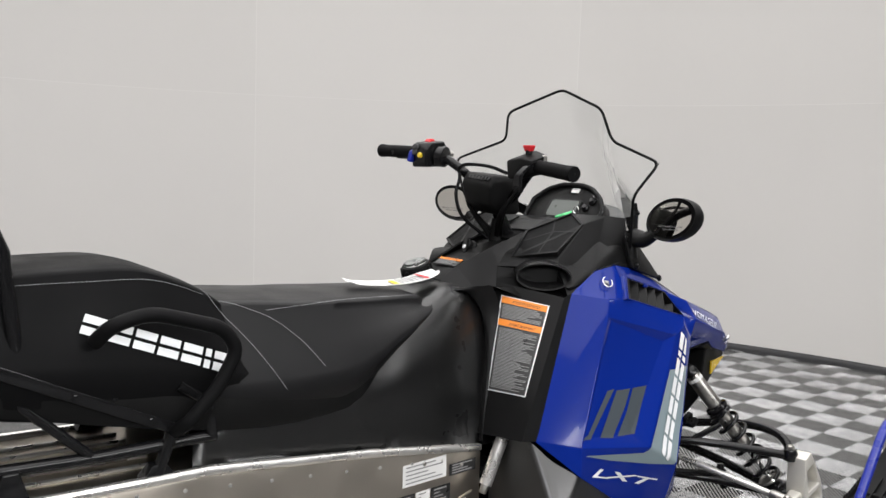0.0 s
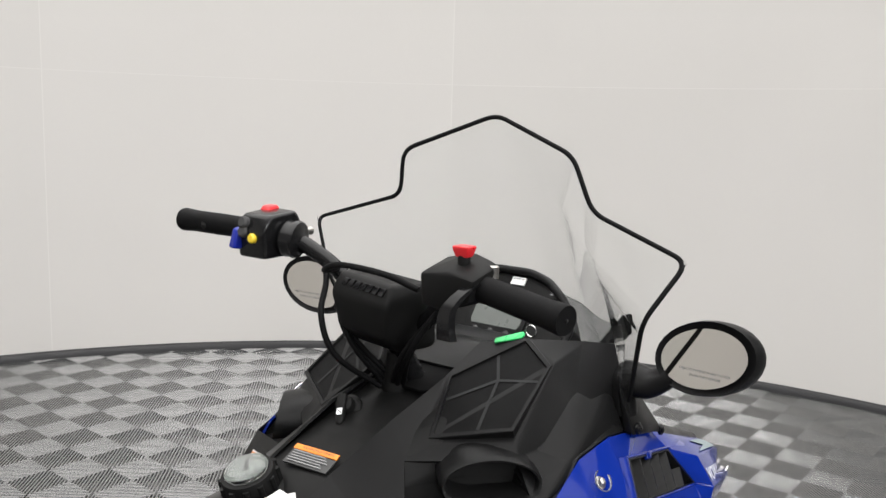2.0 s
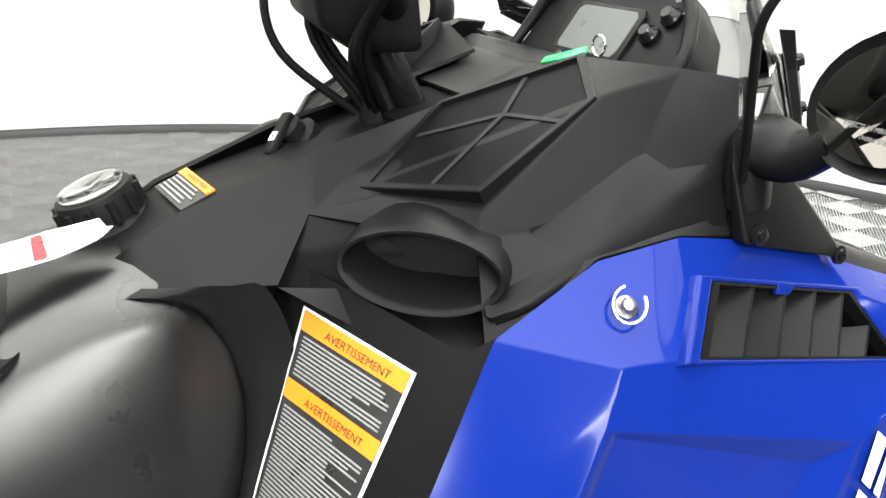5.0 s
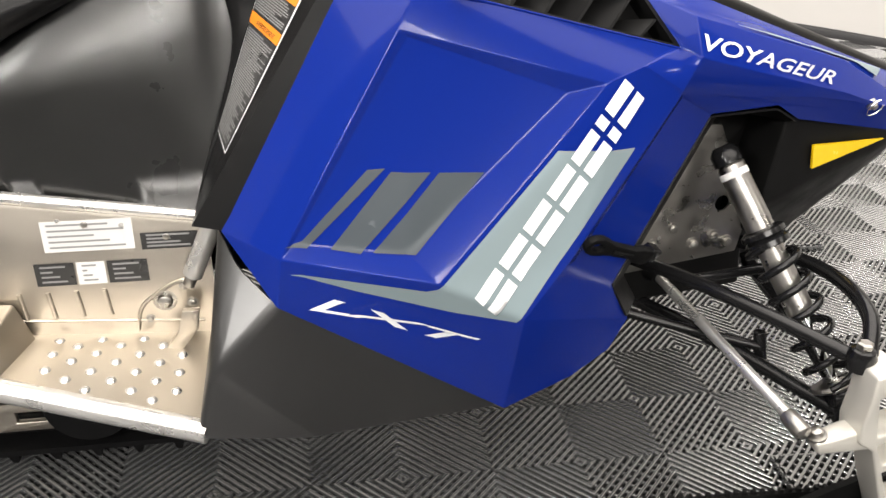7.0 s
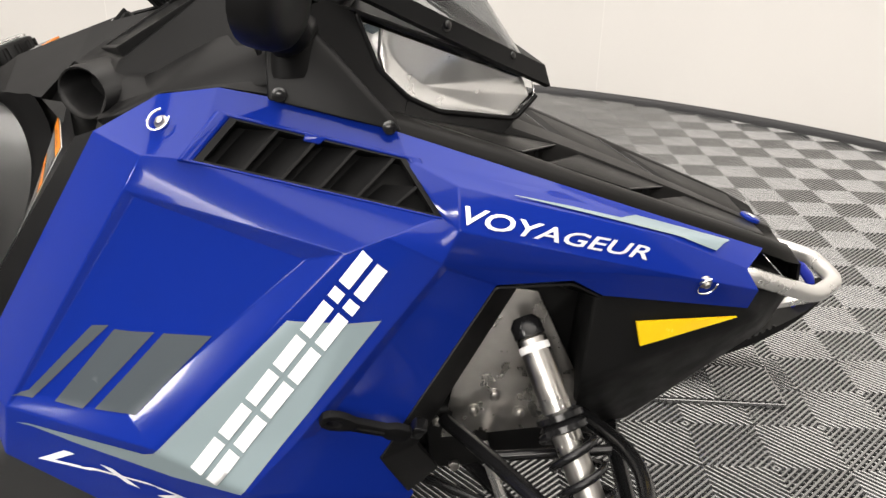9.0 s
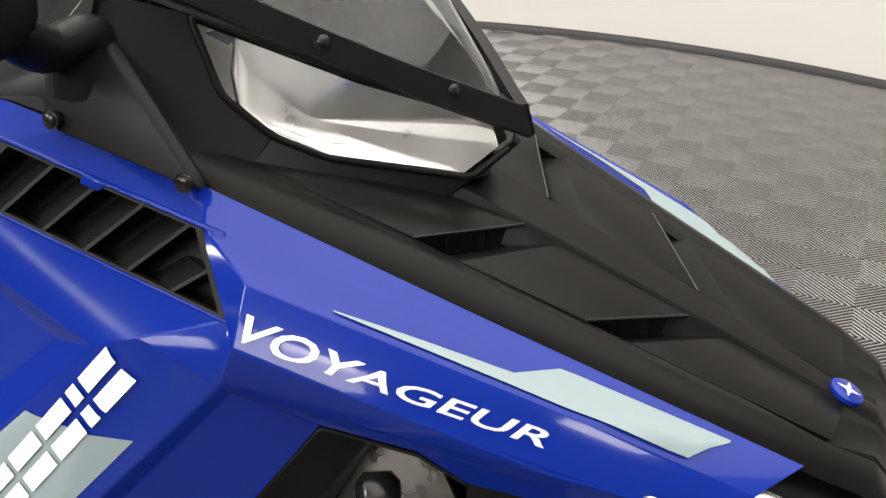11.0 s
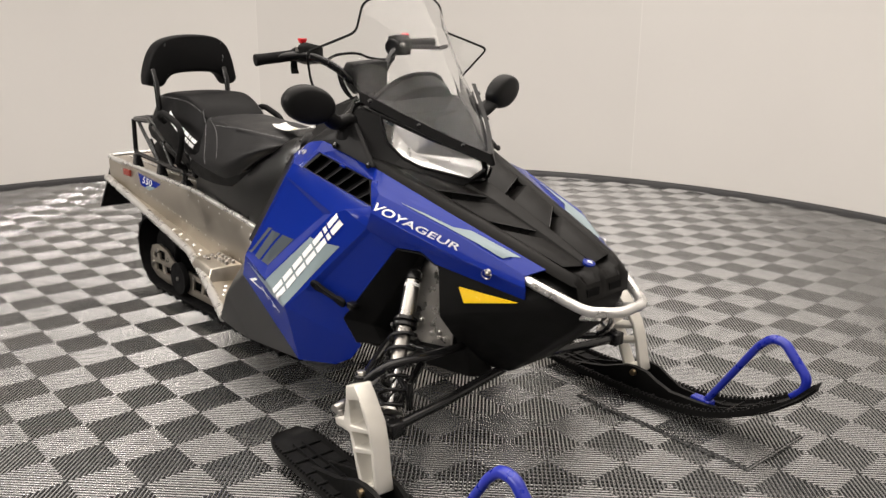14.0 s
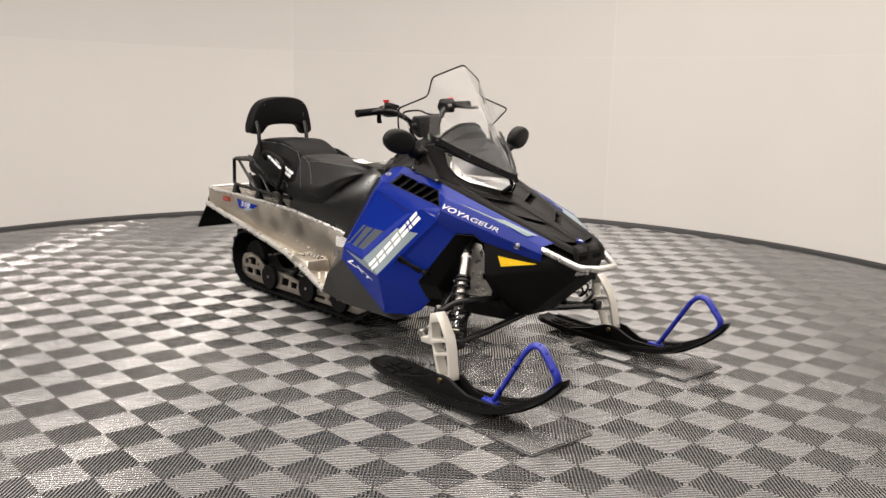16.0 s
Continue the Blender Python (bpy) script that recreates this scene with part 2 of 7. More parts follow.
def soften(own, offset, segs=2, least=12):
    edges = [e for e in own.edges if len(e.link_faces) == 2 and e.calc_face_angle(0) > radians(least)]
    if offset and edges:
        bmesh.ops.bevel(own, geom=edges, offset=offset, segments=segs, profile=0.5, affect="EDGES", clamp_overlap=True)
    return own


def hull(points, bevel=0.006, segs=3, mirror=False, bm=None):
    """A solid stretched over the points."""
    own = bmesh.new()
    pts = list(points) + ([(x, -y, z) for x, y, z in points if abs(y) > 1e-6] if mirror else [])
    for q in pts:
        own.verts.new(q)
    res = bmesh.ops.convex_hull(own, input=own.verts[:])
    loose = [v for v in own.verts if not v.link_faces]
    bmesh.ops.delete(own, geom=loose, context="VERTS")
    bmesh.ops.dissolve_limit(own, angle_limit=radians(4), verts=own.verts[:], edges=own.edges[:])
    bmesh.ops.recalc_face_normals(own, faces=own.faces)
    soften(own, bevel, segs)
    return merge(own, bm)


def sheet(verts, faces, thick=0.004, bevel=0.006, segs=3, bm=None, flip=False):
    """A folded panel: corners, faces by corner names, thickness, and rounded folds."""
    own = bmesh.new()
    made = {k: own.verts.new(v) for k, v in (verts.items() if isinstance(verts, dict) else enumerate(verts))}
    for f in faces:
        own.faces.new([made[k] for k in (f.split() if isinstance(f, str) else f)])
    bmesh.ops.recalc_face_normals(own, faces=own.faces)
    if flip:
        bmesh.ops.reverse_faces(own, faces=own.faces)
    soften(own, bevel, segs, 4)
    if thick:
        bmesh.ops.solidify(own, geom=own.faces[:], thickness=thick)
    return merge(own, bm)


def loft(sections, steps=1, cap=True, ring=True, bm=None):
    """Skins cross-sections of equal point counts; steps smooths between them."""
    own = bmesh.new()
    k = len(sections[0])
    lines = [curve_points([s[j] for s in sections], steps) for j in range(k)]
    rows = [[own.verts.new(lines[j][i]) for j in range(k)] for i in range(len(lines[0]))]
    for a, b in zip(rows, rows[1:]):
        for j in range(k if ring else k - 1):
            own.faces.new((a[j], a[(j + 1) % k], b[(j + 1) % k], b[j]))
    if cap and ring:
        own.faces.new(rows[0][::-1])
        own.faces.new(rows[-1])
    return merge(own, bm)


def both(half):
    """A closed section from its right half, given as (y, z) from the top middle round to the bottom middle, y positive."""
    return half + [(-y, z) for y, z in half[::-1] if abs(y) > 1e-6]


def prism(outline, origin, u, v, depth, bevel=0.0, segs=2, holes=(), bm=None):
    """A flat outline of (a, b) in the plane of u and v at origin, made depth thick both ways along their normal."""
    own = bmesh.new()
    origin, u, v = Vector(origin), Vector(u).normalized(), Vector(v).normalized()
    n = u.cross(v).normalized()
    loops = []
    for pts in [outline, *holes]:
        vs = [own.verts.new(origin + u * a + v * b - n * depth / 2) for a, b in pts]
        loops.append([own.edges.new((x, y)) for x, y in zip(vs, vs[1:] + vs[:1])])
    if holes:
        bmesh.ops.triangle_fill(own, edges=[e for l in loops for e in l], use_beauty=True, use_dissolve=False)
    else:
        own.faces.new(own.verts[:])
    res = bmesh.ops.extrude_face_region(own, geom=own.faces[:])
    bmesh.ops.translate(own, verts=[g for g in res["geom"] if isinstance(g, bmesh.types.BMVert)], vec=n * depth)
    bmesh.ops.recalc_face_normals(own, faces=own.faces)
    if bevel:
        soften(own, bevel, segs, 30)
    return merge(own, bm)


def ring_points(cx, cz, rx, rz, n, a0=0.0, a1=360.0):
    full = abs(a1 - a0) >= 360
    return [(cx + rx * math.cos(radians(a0 + (a1 - a0) * k / (n if full else n - 1))), cz + rz * math.sin(radians(a0 + (a1 - a0) * k / (n if full else n - 1)))) for k in range(n)]


def lathe(profile, a, b, segs=24, bm=None):
    """A profile of (along, radius), turned about the line from a towards b."""
    own = bmesh.new()
    a, d = Vector(a), (Vector(b) - Vector(a)).normalized()
    u = d.orthogonal().normalized()
    w = d.cross(u)
    rows = [[own.verts.new(a + d * s + (u * math.cos(2 * math.pi * k / segs) + w * math.sin(2 * math.pi * k / segs)) * r) for k in range(segs)] for s, r in profile]
    for p, q in zip(rows, rows[1:]):
        for k in range(segs):
            own.faces.new((p[k], p[(k + 1) % segs], q[(k + 1) % segs], q[k]))
    own.faces.new(rows[0][::-1])
    own.faces.new(rows[-1])
    return merge(own, bm)


def flat_text(body, size, slant=0.0, bold=0.0):
    """The letters of the built-in font as a flat bmesh in x and y, the left foot at the origin."""
    cu = bpy.data.curves.new("lettering", "FONT")
    cu.body, cu.size, cu.shear, cu.resolution_u, cu.offset = body, size, slant, 3, bold
    ob = new("lettering", cu)
    me = ob.to_mesh()
    own = bmesh.new()
    own.from_mesh(me)
    ob.to_mesh_clear()
    bpy.data.objects.remove(ob)
    bpy.data.curves.remove(cu)
    bmesh.ops.remove_doubles(own, verts=own.verts, dist=1e-6)
    return own


def flat_shapes(polys):
    own = bmesh.new()
    for poly in polys:
        own.faces.new([own.verts.new((a, b, 0)) for a, b in poly])
    return own


def plaque(shapes, m, lift, bm=None):
    """Flat shapes laid at the pose m as thin film."""
    for v in shapes.verts:
        v.co = m @ Vector((v.co.x, v.co.y, lift))
    return merge(shapes, bm)


def film(shapes, m, tree, way, lift=0.0012, cell=0.03):
    """Flat shapes at the pose m, pressed along way on to the surface that tree holds."""
    bmesh.ops.triangulate(shapes, faces=shapes.faces[:])
    for axis in (0, 1):
        vals = [v.co[axis] for v in shapes.verts]
        k = math.ceil(min(vals) / cell)
        while k * cell < max(vals):
            no = Vector((axis == 0, axis == 1, 0))
            bmesh.ops.bisect_plane(shapes, geom=shapes.verts[:] + shapes.edges[:] + shapes.faces[:], plane_co=no * k * cell, plane_no=no)
            k += 1
    way = Vector(way).normalized()
    for v in shapes.verts:
        p = m @ v.co
        hit = tree.ray_cast(p - way * 0.4, way)
        v.co = (hit[0] + (hit[1] if hit[1].dot(way) < 0 else -hit[1]) * lift) if hit[0] is not None else p
    return shapes


def split_blocks(length, height, slant=0.0):
    """An unlettered mark: a row of plain slanted blocks, each split by a level slot, one of them narrow."""
    unit = length / 7.28
    rows, x = [], 0.0
    for k in range(7):
        w = 0.32 * unit if k == 5 else unit
        rows.append([[(x + y0 * slant, y0), (x + w + y0 * slant, y0), (x + w + y1 * slant, y1), (x + y1 * slant, y1)] for y0, y1 in ((0, 0.41 * height), (0.59 * height, height))])
        x += w + 0.16 * unit
    return rows


def fitted_text(body, length, height, slant=0.0, bold=0.0):
    """Flat letters drawn out to a length and a height."""
    own = flat_text(body, 0.03, slant, bold)
    x0, x1 = min(v.co.x for v in own.verts), max(v.co.x for v in own.verts)
    y1 = max(v.co.y for v in own.verts)
    for v in own.verts:
        v.co.x, v.co.y = (v.co.x - x0) * length / (x1 - x0), v.co.y * height / y1
    return own


def axes_pose(origin, u, v):
    """The pose whose x and y axes run along u and v."""
    u = Vector(u).normalized()
    v = Vector(v)
    v = (v - u * v.dot(u)).normalized()
    n = u.cross(v)
    m = Matrix((u, v, n)).transposed().to_4x4()
    m.translation = Vector(origin)
    return m


def mirrored(points, side):
    """Points given for the machine's right side (y negative), on that side (-1) or the other (1)."""
    if isinstance(points, dict):
        return {k: (x, -y * side, z) for k, (x, y, z) in points.items()}
    return [(x, -y * side, z) for x, y, z in points]


# ---------------------------------------------------------------- the booth
SQ = 0.1524                  # one ribbed square; four make a tile
PITCH = 0.01197              # from rib to rib
GRID = Matrix.Translation((0.5588, -0.9424, 0)) @ Matrix.Rotation(radians(-1.7), 4, "Z")


def ribbed_square(verts, faces, ox, oy, flip, w=0.0062, h=0.0135):
    """Diagonal round-backed ribs over one square whose low corner is at ox, oy, on lower cross bars."""
    half = SQ / 2 + 0.0003
    c = 2 ** -0.5
    n = 18
    prof = ((-0.5, -h), (-0.5, -0.0028), (-0.42, -0.0012), (-0.24, -0.0003), (0.0, 0.0), (0.24, -0.0003), (0.42, -0.0012), (0.5, -0.0028), (0.5, -h))
    bar = ((-0.5, -h), (-0.5, -0.0078), (0.5, -0.0078), (0.5, -h))
    for across, pitch, count, width, shape in ((False, PITCH, n, w, prof), (True, PITCH * 1.5, 12, 0.0042, bar)):
        k7 = len(shape)
        for k in range(count):
            s = (k - (count - 1) / 2) * pitch
            i = len(verts)
            for e in (-1, 1):
                for q, z in shape:
                    d = s + q * width
                    p = e * max(0.0, half * 2 ** 0.5 - abs(d))
                    x, y = ((d - p) * c, (d + p) * c) if across else ((p - d) * c, (p + d) * c)
                    verts.append((ox + SQ / 2 + (-x if flip else x), oy + SQ / 2 + y, z))
            for j in range(k7 - 1):
                f = (i + j, i + j + 1, i + k7 + j + 1, i + k7 + j)
                faces.append(f if flip != across else f[::-1])


def tile_data(name, cells):
    verts, faces = [], []
    for cx, cy in cells:
        ribbed_square(verts, faces, cx * SQ, cy * SQ, (cx + cy) % 2 == 0)
    me = bpy.data.meshes.new(name)
    me.from_pydata(verts, [], faces)
    me.materials.append(M_RIB)
    me.polygons.foreach_set("use_smooth", [True] * len(faces))
    return me


# sheet under the tiles, coloured as the shade between the ribs
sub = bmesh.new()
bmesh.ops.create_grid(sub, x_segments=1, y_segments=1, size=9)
floor = tagged(part("floor", sub, M_GAP_SHADE), "floor of grey ribbed plastic tiles over a near-black sheet that stands for shade", "floor", kind="structure")
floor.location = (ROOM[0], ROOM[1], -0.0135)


def sweep(profile, a0, a1, n, r=RADIUS):
    """A profile of (outwards, up) carried round the booth."""
    bm = bmesh.new()
    rows = []
    for i in range(n + 1):
        a = radians(a0 + (a1 - a0) * i / n)
        rows.append([bm.verts.new((ROOM[0] + (r + o) * math.cos(a), ROOM[1] + (r + o) * math.sin(a), z)) for o, z in profile])
    k = len(profile)
    for a, b in zip(rows, rows[1:]):
        for j in range(k):
            bm.faces.new((a[j], a[(j + 1) % k], b[(j + 1) % k], b[j]))
    bm.faces.new(rows[0])
    bm.faces.new(rows[-1][::-1])
    return bm


ARC = (-14.0, 206.0)
wall = tagged(part("wall_round", sweep([(0, -0.013), (0.1, -0.013), (0.1, TOP), (0, TOP)], *ARC, 120), M_WALL, smooth=30),
              "curved white wall round the show floor", "wall", kind="structure")
M_SEAM = principled("wall_joint", (0.70, 0.685, 0.665), 0.5)
tagged(part("trim", sweep([(-0.0022, 1.519), (0.0, 1.519), (0.0, 1.523), (-0.0022, 1.523)], *ARC, 120), M_SEAM, smooth=30), "thin level joint between white wall panels", "trim", kind="structure")
for az in (31.0, 63.0, 106.5, 151.5, 190.0):
    tagged(part("trim", sweep([(-0.0022, 0.0), (0.0, 0.0), (0.0, TOP), (-0.0022, TOP)], az - 0.035, az + 0.035, 1), M_SEAM), "thin upright joint between white wall panels", "trim", kind="structure")
STOPS = (ARC[0], 31.0, 63.0, 106.5, 151.5, 190.0, ARC[1])
for a0, a1 in zip(STOPS, STOPS[1:]):
    for z0, z1 in ((-0.012, 1.5194), (1.5226, TOP - 0.001)):
        part("panel", sweep([(-0.0030, z0), (-0.0006, z0), (-0.0006, z1), (-0.0030, z1)], a0 + 0.035, a1 - 0.035, 22), M_PANEL, wall, "", 30)
tagged(part("baseboard", sweep([(-0.034, -0.013), (0, -0.013), (0, 0.034), (-0.010, 0.038), (-0.026, 0.031), (-0.034, 0.016)], *ARC, 120), M_KERB, smooth=30),
              "low black rubber kerb along the wall's foot", "baseboard", kind="structure")
# unseen ceiling and outer walls, assumed; their greys set bounce and reflections
bm = bmesh.new()
bmesh.ops.create_grid(bm, x_segments=1, y_segments=1, size=9)
ceiling = tagged(part("ceiling", bm, M_CEIL), "plain grey ceiling, unseen and assumed, above the booth", "ceiling", kind="structure")
ceiling.location = (ROOM[0], ROOM[1], TOP + 0.01)
M_OUTER = textured("grey_outer_wall", (0.55, 0.54, 0.52), 0.8, scale=1.0, amount=0.15, bump=0.05)
for k, (x0, x1, y0, y1) in enumerate(((-10.2, -10.0, -9, 9), (8, 8.2, -9, 9), (-10, 8, 9, 9.2), (-10, 8, -9.2, -9))):
    tagged(part("wall_outer_%d" % (k + 1), box(x0, x1, y0, y1, -0.02, TOP + 0.01), M_OUTER), "plain grey outer wall", "wall", kind="structure")


# ---------------------------------------------------------------- the snowmobile
# x runs to the nose, y to the machine's left, z up; the middle of the ski pivots is over the origin
sled = thing("snowmobile", "blue and black two-seat touring snowmobile on a grey ribbed floor", "snowmobile")
STAND = Matrix.Translation((0.018, -0.011, 0.005))
sled.matrix_world = STAND


def add(name, bm, mat, parent=None, label="", smooth=35):
    return part(name, bm, mat, parent or sled, label, smooth)


def bolt(a, way, r=0.006, h=0.004):
    a, way = Vector(a), Vector(way).normalized()
    return lathe([(-0.004, r * 1.5), (0.0005, r * 1.5), (0.001, r), (h * 0.8, r * 0.95), (h, r * 0.6)], a, a + way, 12)


# ---- blue side panels
SIDE = {
    "a": (-0.726, -0.262, 0.794), "t1": (-0.640, -0.262, 0.842), "t2": (-0.565, -0.267, 0.853), "t3": (-0.480, -0.264, 0.838),
    "t4": (-0.352, -0.243, 0.797), "t5": (-0.100, -0.196, 0.706), "t6": (0.186, -0.138, 0.603),
    "q": (-0.652, -0.316, 0.782), "vru": (-0.548, -0.291, 0.822), "vfu": (-0.338, -0.268, 0.768), "vfl": (-0.292, -0.301, 0.704), "vrl": (-0.586, -0.326, 0.779),
    "c1": (-0.272, -0.296, 0.744), "c1b": (0.000, -0.243, 0.665), "n1": (0.152, -0.178, 0.586),
    "c2": (-0.270, -0.327, 0.697), "c2b": (0.000, -0.270, 0.621), "n2": (0.168, -0.192, 0.560),
    "p": (-0.290, -0.326, 0.650), "i": (-0.218, -0.280, 0.602), "j": (-0.117, -0.282, 0.612), "k": (-0.074, -0.272, 0.586), "l": (0.160, -0.184, 0.527),
    "b": (-0.904, -0.319, 0.487), "c": (-0.837, -0.400, 0.411), "d": (-0.529, -0.402, 0.214),
    "ftl": (-0.672, -0.332, 0.742), "fbl": (-0.829, -0.392, 0.475), "fbr": (-0.636, -0.440, 0.450), "ftr": (-0.410, -0.353, 0.674),
    "itl": (-0.660, -0.330, 0.735), "ibl": (-0.812, -0.383, 0.493), "ibr": (-0.672, -0.410, 0.480), "itr": (-0.456, -0.347, 0.663),
    "w": (-0.360, -0.348, 0.694), "lf": (-0.523, -0.447, 0.392), "g": (-0.462, -0.419, 0.452), "h": (-0.368, -0.354, 0.378),
    "g2": (-0.446, -0.400, 0.446), "p2": (-0.284, -0.316, 0.640), "f": (-0.322, -0.326, 0.300), "e": (-0.412, -0.352, 0.222), "ef": (-0.352, -0.339, 0.256),
}
SIDE_FACES = ["a t1 t2 vrl q", "a q ftl fbl b", "b fbl c", "ftl fbl ibl itl", "fbl fbr ibr ibl", "fbr ftr itr ibr", "ftr ftl itl itr", "itl ibl ibr itr",
              "q vrl vfl w ftr ftl", "ftr fbr lf g p w", "p g g2 p2", "p2 g2 h i", "c fbl fbr lf d", "lf d e ef f", "g lf f h g2",
              "t2 t3 vru vrl", "t3 t4 vfu vru", "t4 t5 t6 n1 c1b c1 vfu", "vfu c1 c2 vfl", "c1 c1b n1 n2 c2b c2", "vfl c2 p w", "c2 c2b n2 l k j i p2 p"]
PIN = [(-0.631, -0.284, 0.814), (0.076, -0.228, 0.588)]

for side in (-1, 1):
    S = mirrored(SIDE, side)
    bm = sheet(S, SIDE_FACES, thick=0.004, bevel=0.009, segs=4)
    bmesh.ops.recalc_face_normals(bm, faces=bm.faces)
    skin = BVHTree.FromBMesh(bm)
    panel = add("side_panel", bm, M_BLUE, None, "glossy blue moulded side panel", 40)
    way = (0, -side, 0)
    o = 0.55 * side

    def put(name, shapes, mat, label, m=None, lift=0.0013):
        return add(name, film(shapes, m or axes_pose((0, o, 0), (1, 0, 0), (0, 0, 1)), skin, way, lift, 0.006), mat, panel, label, 60)

    # three dark stripes
    for poly in ([(-0.822, 0.489), (-0.795, 0.487), (-0.694, 0.583), (-0.716, 0.581), (-0.800, 0.496)], [(-0.766, 0.486), (-0.729, 0.481), (-0.638, 0.577), (-0.687, 0.579)], [(-0.714, 0.482), (-0.661, 0.480), (-0.569, 0.573), (-0.627, 0.576)]):
        put("stripe", flat_shapes([poly]), M_SLATE, "dark grey stripe")
    put("grey_band", flat_shapes([[(-0.819, 0.455), (-0.650, 0.438), (-0.636, 0.443), (-0.476, 0.599), (-0.364, 0.590), (-0.533, 0.388), (-0.620, 0.405), (-0.740, 0.432)]]), M_GREY, "pale grey band", lift=0.001)
    # pale flash that lies between the upper crease and the hood's edge
    def on_band(x, f):
        low = Vector(S["c1"]).lerp(Vector(S["c1b"]), (x + 0.272) / 0.272) if x < 0 else Vector(S["c1b"]).lerp(Vector(S["n1"]), x / 0.152)
        high = Vector(S["t4"]).lerp(Vector(S["t5"]), (x + 0.352) / 0.252) if x < -0.1 else Vector(S["t5"]).lerp(Vector(S["t6"]), (x + 0.1) / 0.287)
        p = low.lerp(high, f)
        hit = skin.ray_cast(p + Vector((0, 0.06 * side, 0.10)), Vector((0, -0.06 * side, -0.10)))
        return (hit[0] if hit[0] is not None else p) + Vector((0, 0.0016 * side, 0.0026))
    own = bmesh.new()
    rows_f = []
    for k in range(23):
        x = -0.20 + 0.325 * k / 22
        lo_f, hi_f = 0.10 + 0.04 * k / 22, (0.12 + 0.22 * k / 10 if k < 10 else min(0.80, 0.34 + 0.22 * (k - 10)))
        if x > 0.095:
            lo_f = 0.14 + (x - 0.095) * 20
        rows_f.append([own.verts.new(on_band(x, lo_f + (hi_f - lo_f) * j / 4)) for j in range(5)])
    for A, Bq in zip(rows_f, rows_f[1:]):
        for j in range(4):
            own.faces.new((A[j], A[j + 1], Bq[j + 1], Bq[j]))
    add("upper_band", own, M_GREY, panel, "pale grey flash", 60)
    # hollow block mark that climbs across the band, and the model lettering
    back = side > 0

    def line_of_print(base, run, up, high):
        base, run, up = (Vector((p[0], o if k == 0 else 0, p[1])) for k, p in enumerate((base, run, up)))
        return axes_pose(base + run + up.normalized() * high, -run, -up) if back and abs(up.x) > 0.5 * abs(up.z) else axes_pose(base + run, -run, up) if back else axes_pose(base, run, up)
    for blocks in split_blocks(0.323, 0.040, 0.06):
        put("block_mark", flat_shapes(blocks), M_WHITE, "white printed block", line_of_print((-0.561, 0.402), (0.204, 0.251), (-0.251, 0.204), 0.040), 0.0032)
    put("lettering", fitted_text("VOYAGEUR", 0.266, 0.0185, -0.22 if back else 0.22, 0.0004), M_WHITE, "white model lettering", line_of_print((-0.270, 0.705), (0.250, -0.0755), (0, 1), 0.024), 0.002)
    put("lettering", fitted_text("LXT", 0.226, 0.019, -0.35 if back else 0.35, 0.0005), M_WHITE, "white model lettering", line_of_print((-0.797, 0.405), (0.216, -0.066), (0, 1), 0.019), 0.002)

    # the louvred outlet
    V = [Vector(S[k]) for k in ("vru", "vfu", "vfl", "vrl")]
    mid = sum(V, Vector()) / 4
    nrm = (V[1] - V[0]).cross(V[3] - V[0]).normalized()
    nrm = nrm if nrm.y * side > 0 else -nrm
    inner = [p + (mid - p) * 0.07 for p in V]
    frame_bm = bmesh.new()
    for A, B, C, D in zip(V, V[1:] + V[:1], inner[1:] + inner[:1], inner):
        for q0, q1 in ((0.0015, -0.012),):
            own = bmesh.new()
            top = [own.verts.new(p + nrm * q0) for p in (A, B, C, D)]
            low = [own.verts.new(p + nrm * q1) for p in (A, B, C, D)]
            own.faces.new(top), own.faces.new(low[::-1])
            for k in range(4):
                own.faces.new((top[k], low[k], low[(k + 1) % 4], top[(k + 1) % 4]))
            merge(own, frame_bm)
    # raised blue lip round the outlet, with a small tab
    lip = bmesh.new()
    rings = []
    for far, h in ((0.020, -0.010), (0.019, 0.0005), (0.015, 0.0032), (0.005, 0.0032), (0.001, 0.0015), (0.0, -0.012)):
        rings.append([lip.verts.new(p + (p - mid).normalized() * far + nrm * h) for p in V])
    for A, B in zip(rings, rings[1:]):
        for k in range(4):
            lip.faces.new((A[k], A[(k + 1) % 4], B[(k + 1) % 4], B[k]))
    bmesh.ops.recalc_face_normals(lip, faces=lip.faces)
    soften(lip, 0.0015, 2)
    add("vent_lip", lip, M_BLUE, panel, "", 40)
    ahead = (V[1] - V[0]).normalized()
    tab = V[0].lerp(V[1], 0.47)
    down = (V[3] - V[0]).normalized()
    add("vent_tab", hull([tuple(tab + ahead * x + down * d + nrm * h) for x, d, h in ((-0.014, -0.004, 0.004), (0.014, -0.004, 0.004), (-0.010, 0.008, 0.002), (0.010, 0.008, 0.002), (-0.014, -0.004, -0.004), (0.014, -0.004, -0.004), (-0.010, 0.008, -0.004), (0.010, 0.008, -0.004))], 0.002), M_BLUE, panel, "", 40)
    grille = add("vent_grille", frame_bm, M_BLACK, panel, "black louvred air outlet", 30)
    box_bm = bmesh.new()
    low = [box_bm.verts.new(p - nrm * 0.035) for p in V]
    box_bm.faces.new(low)
    top = [box_bm.verts.new(p - nrm * 0.004) for p in V]
    for k in range(4):
        box_bm.faces.new((top[k], top[(k + 1) % 4], low[(k + 1) % 4], low[k]))
    add("duct", box_bm, M_DARK, panel, smooth=20)
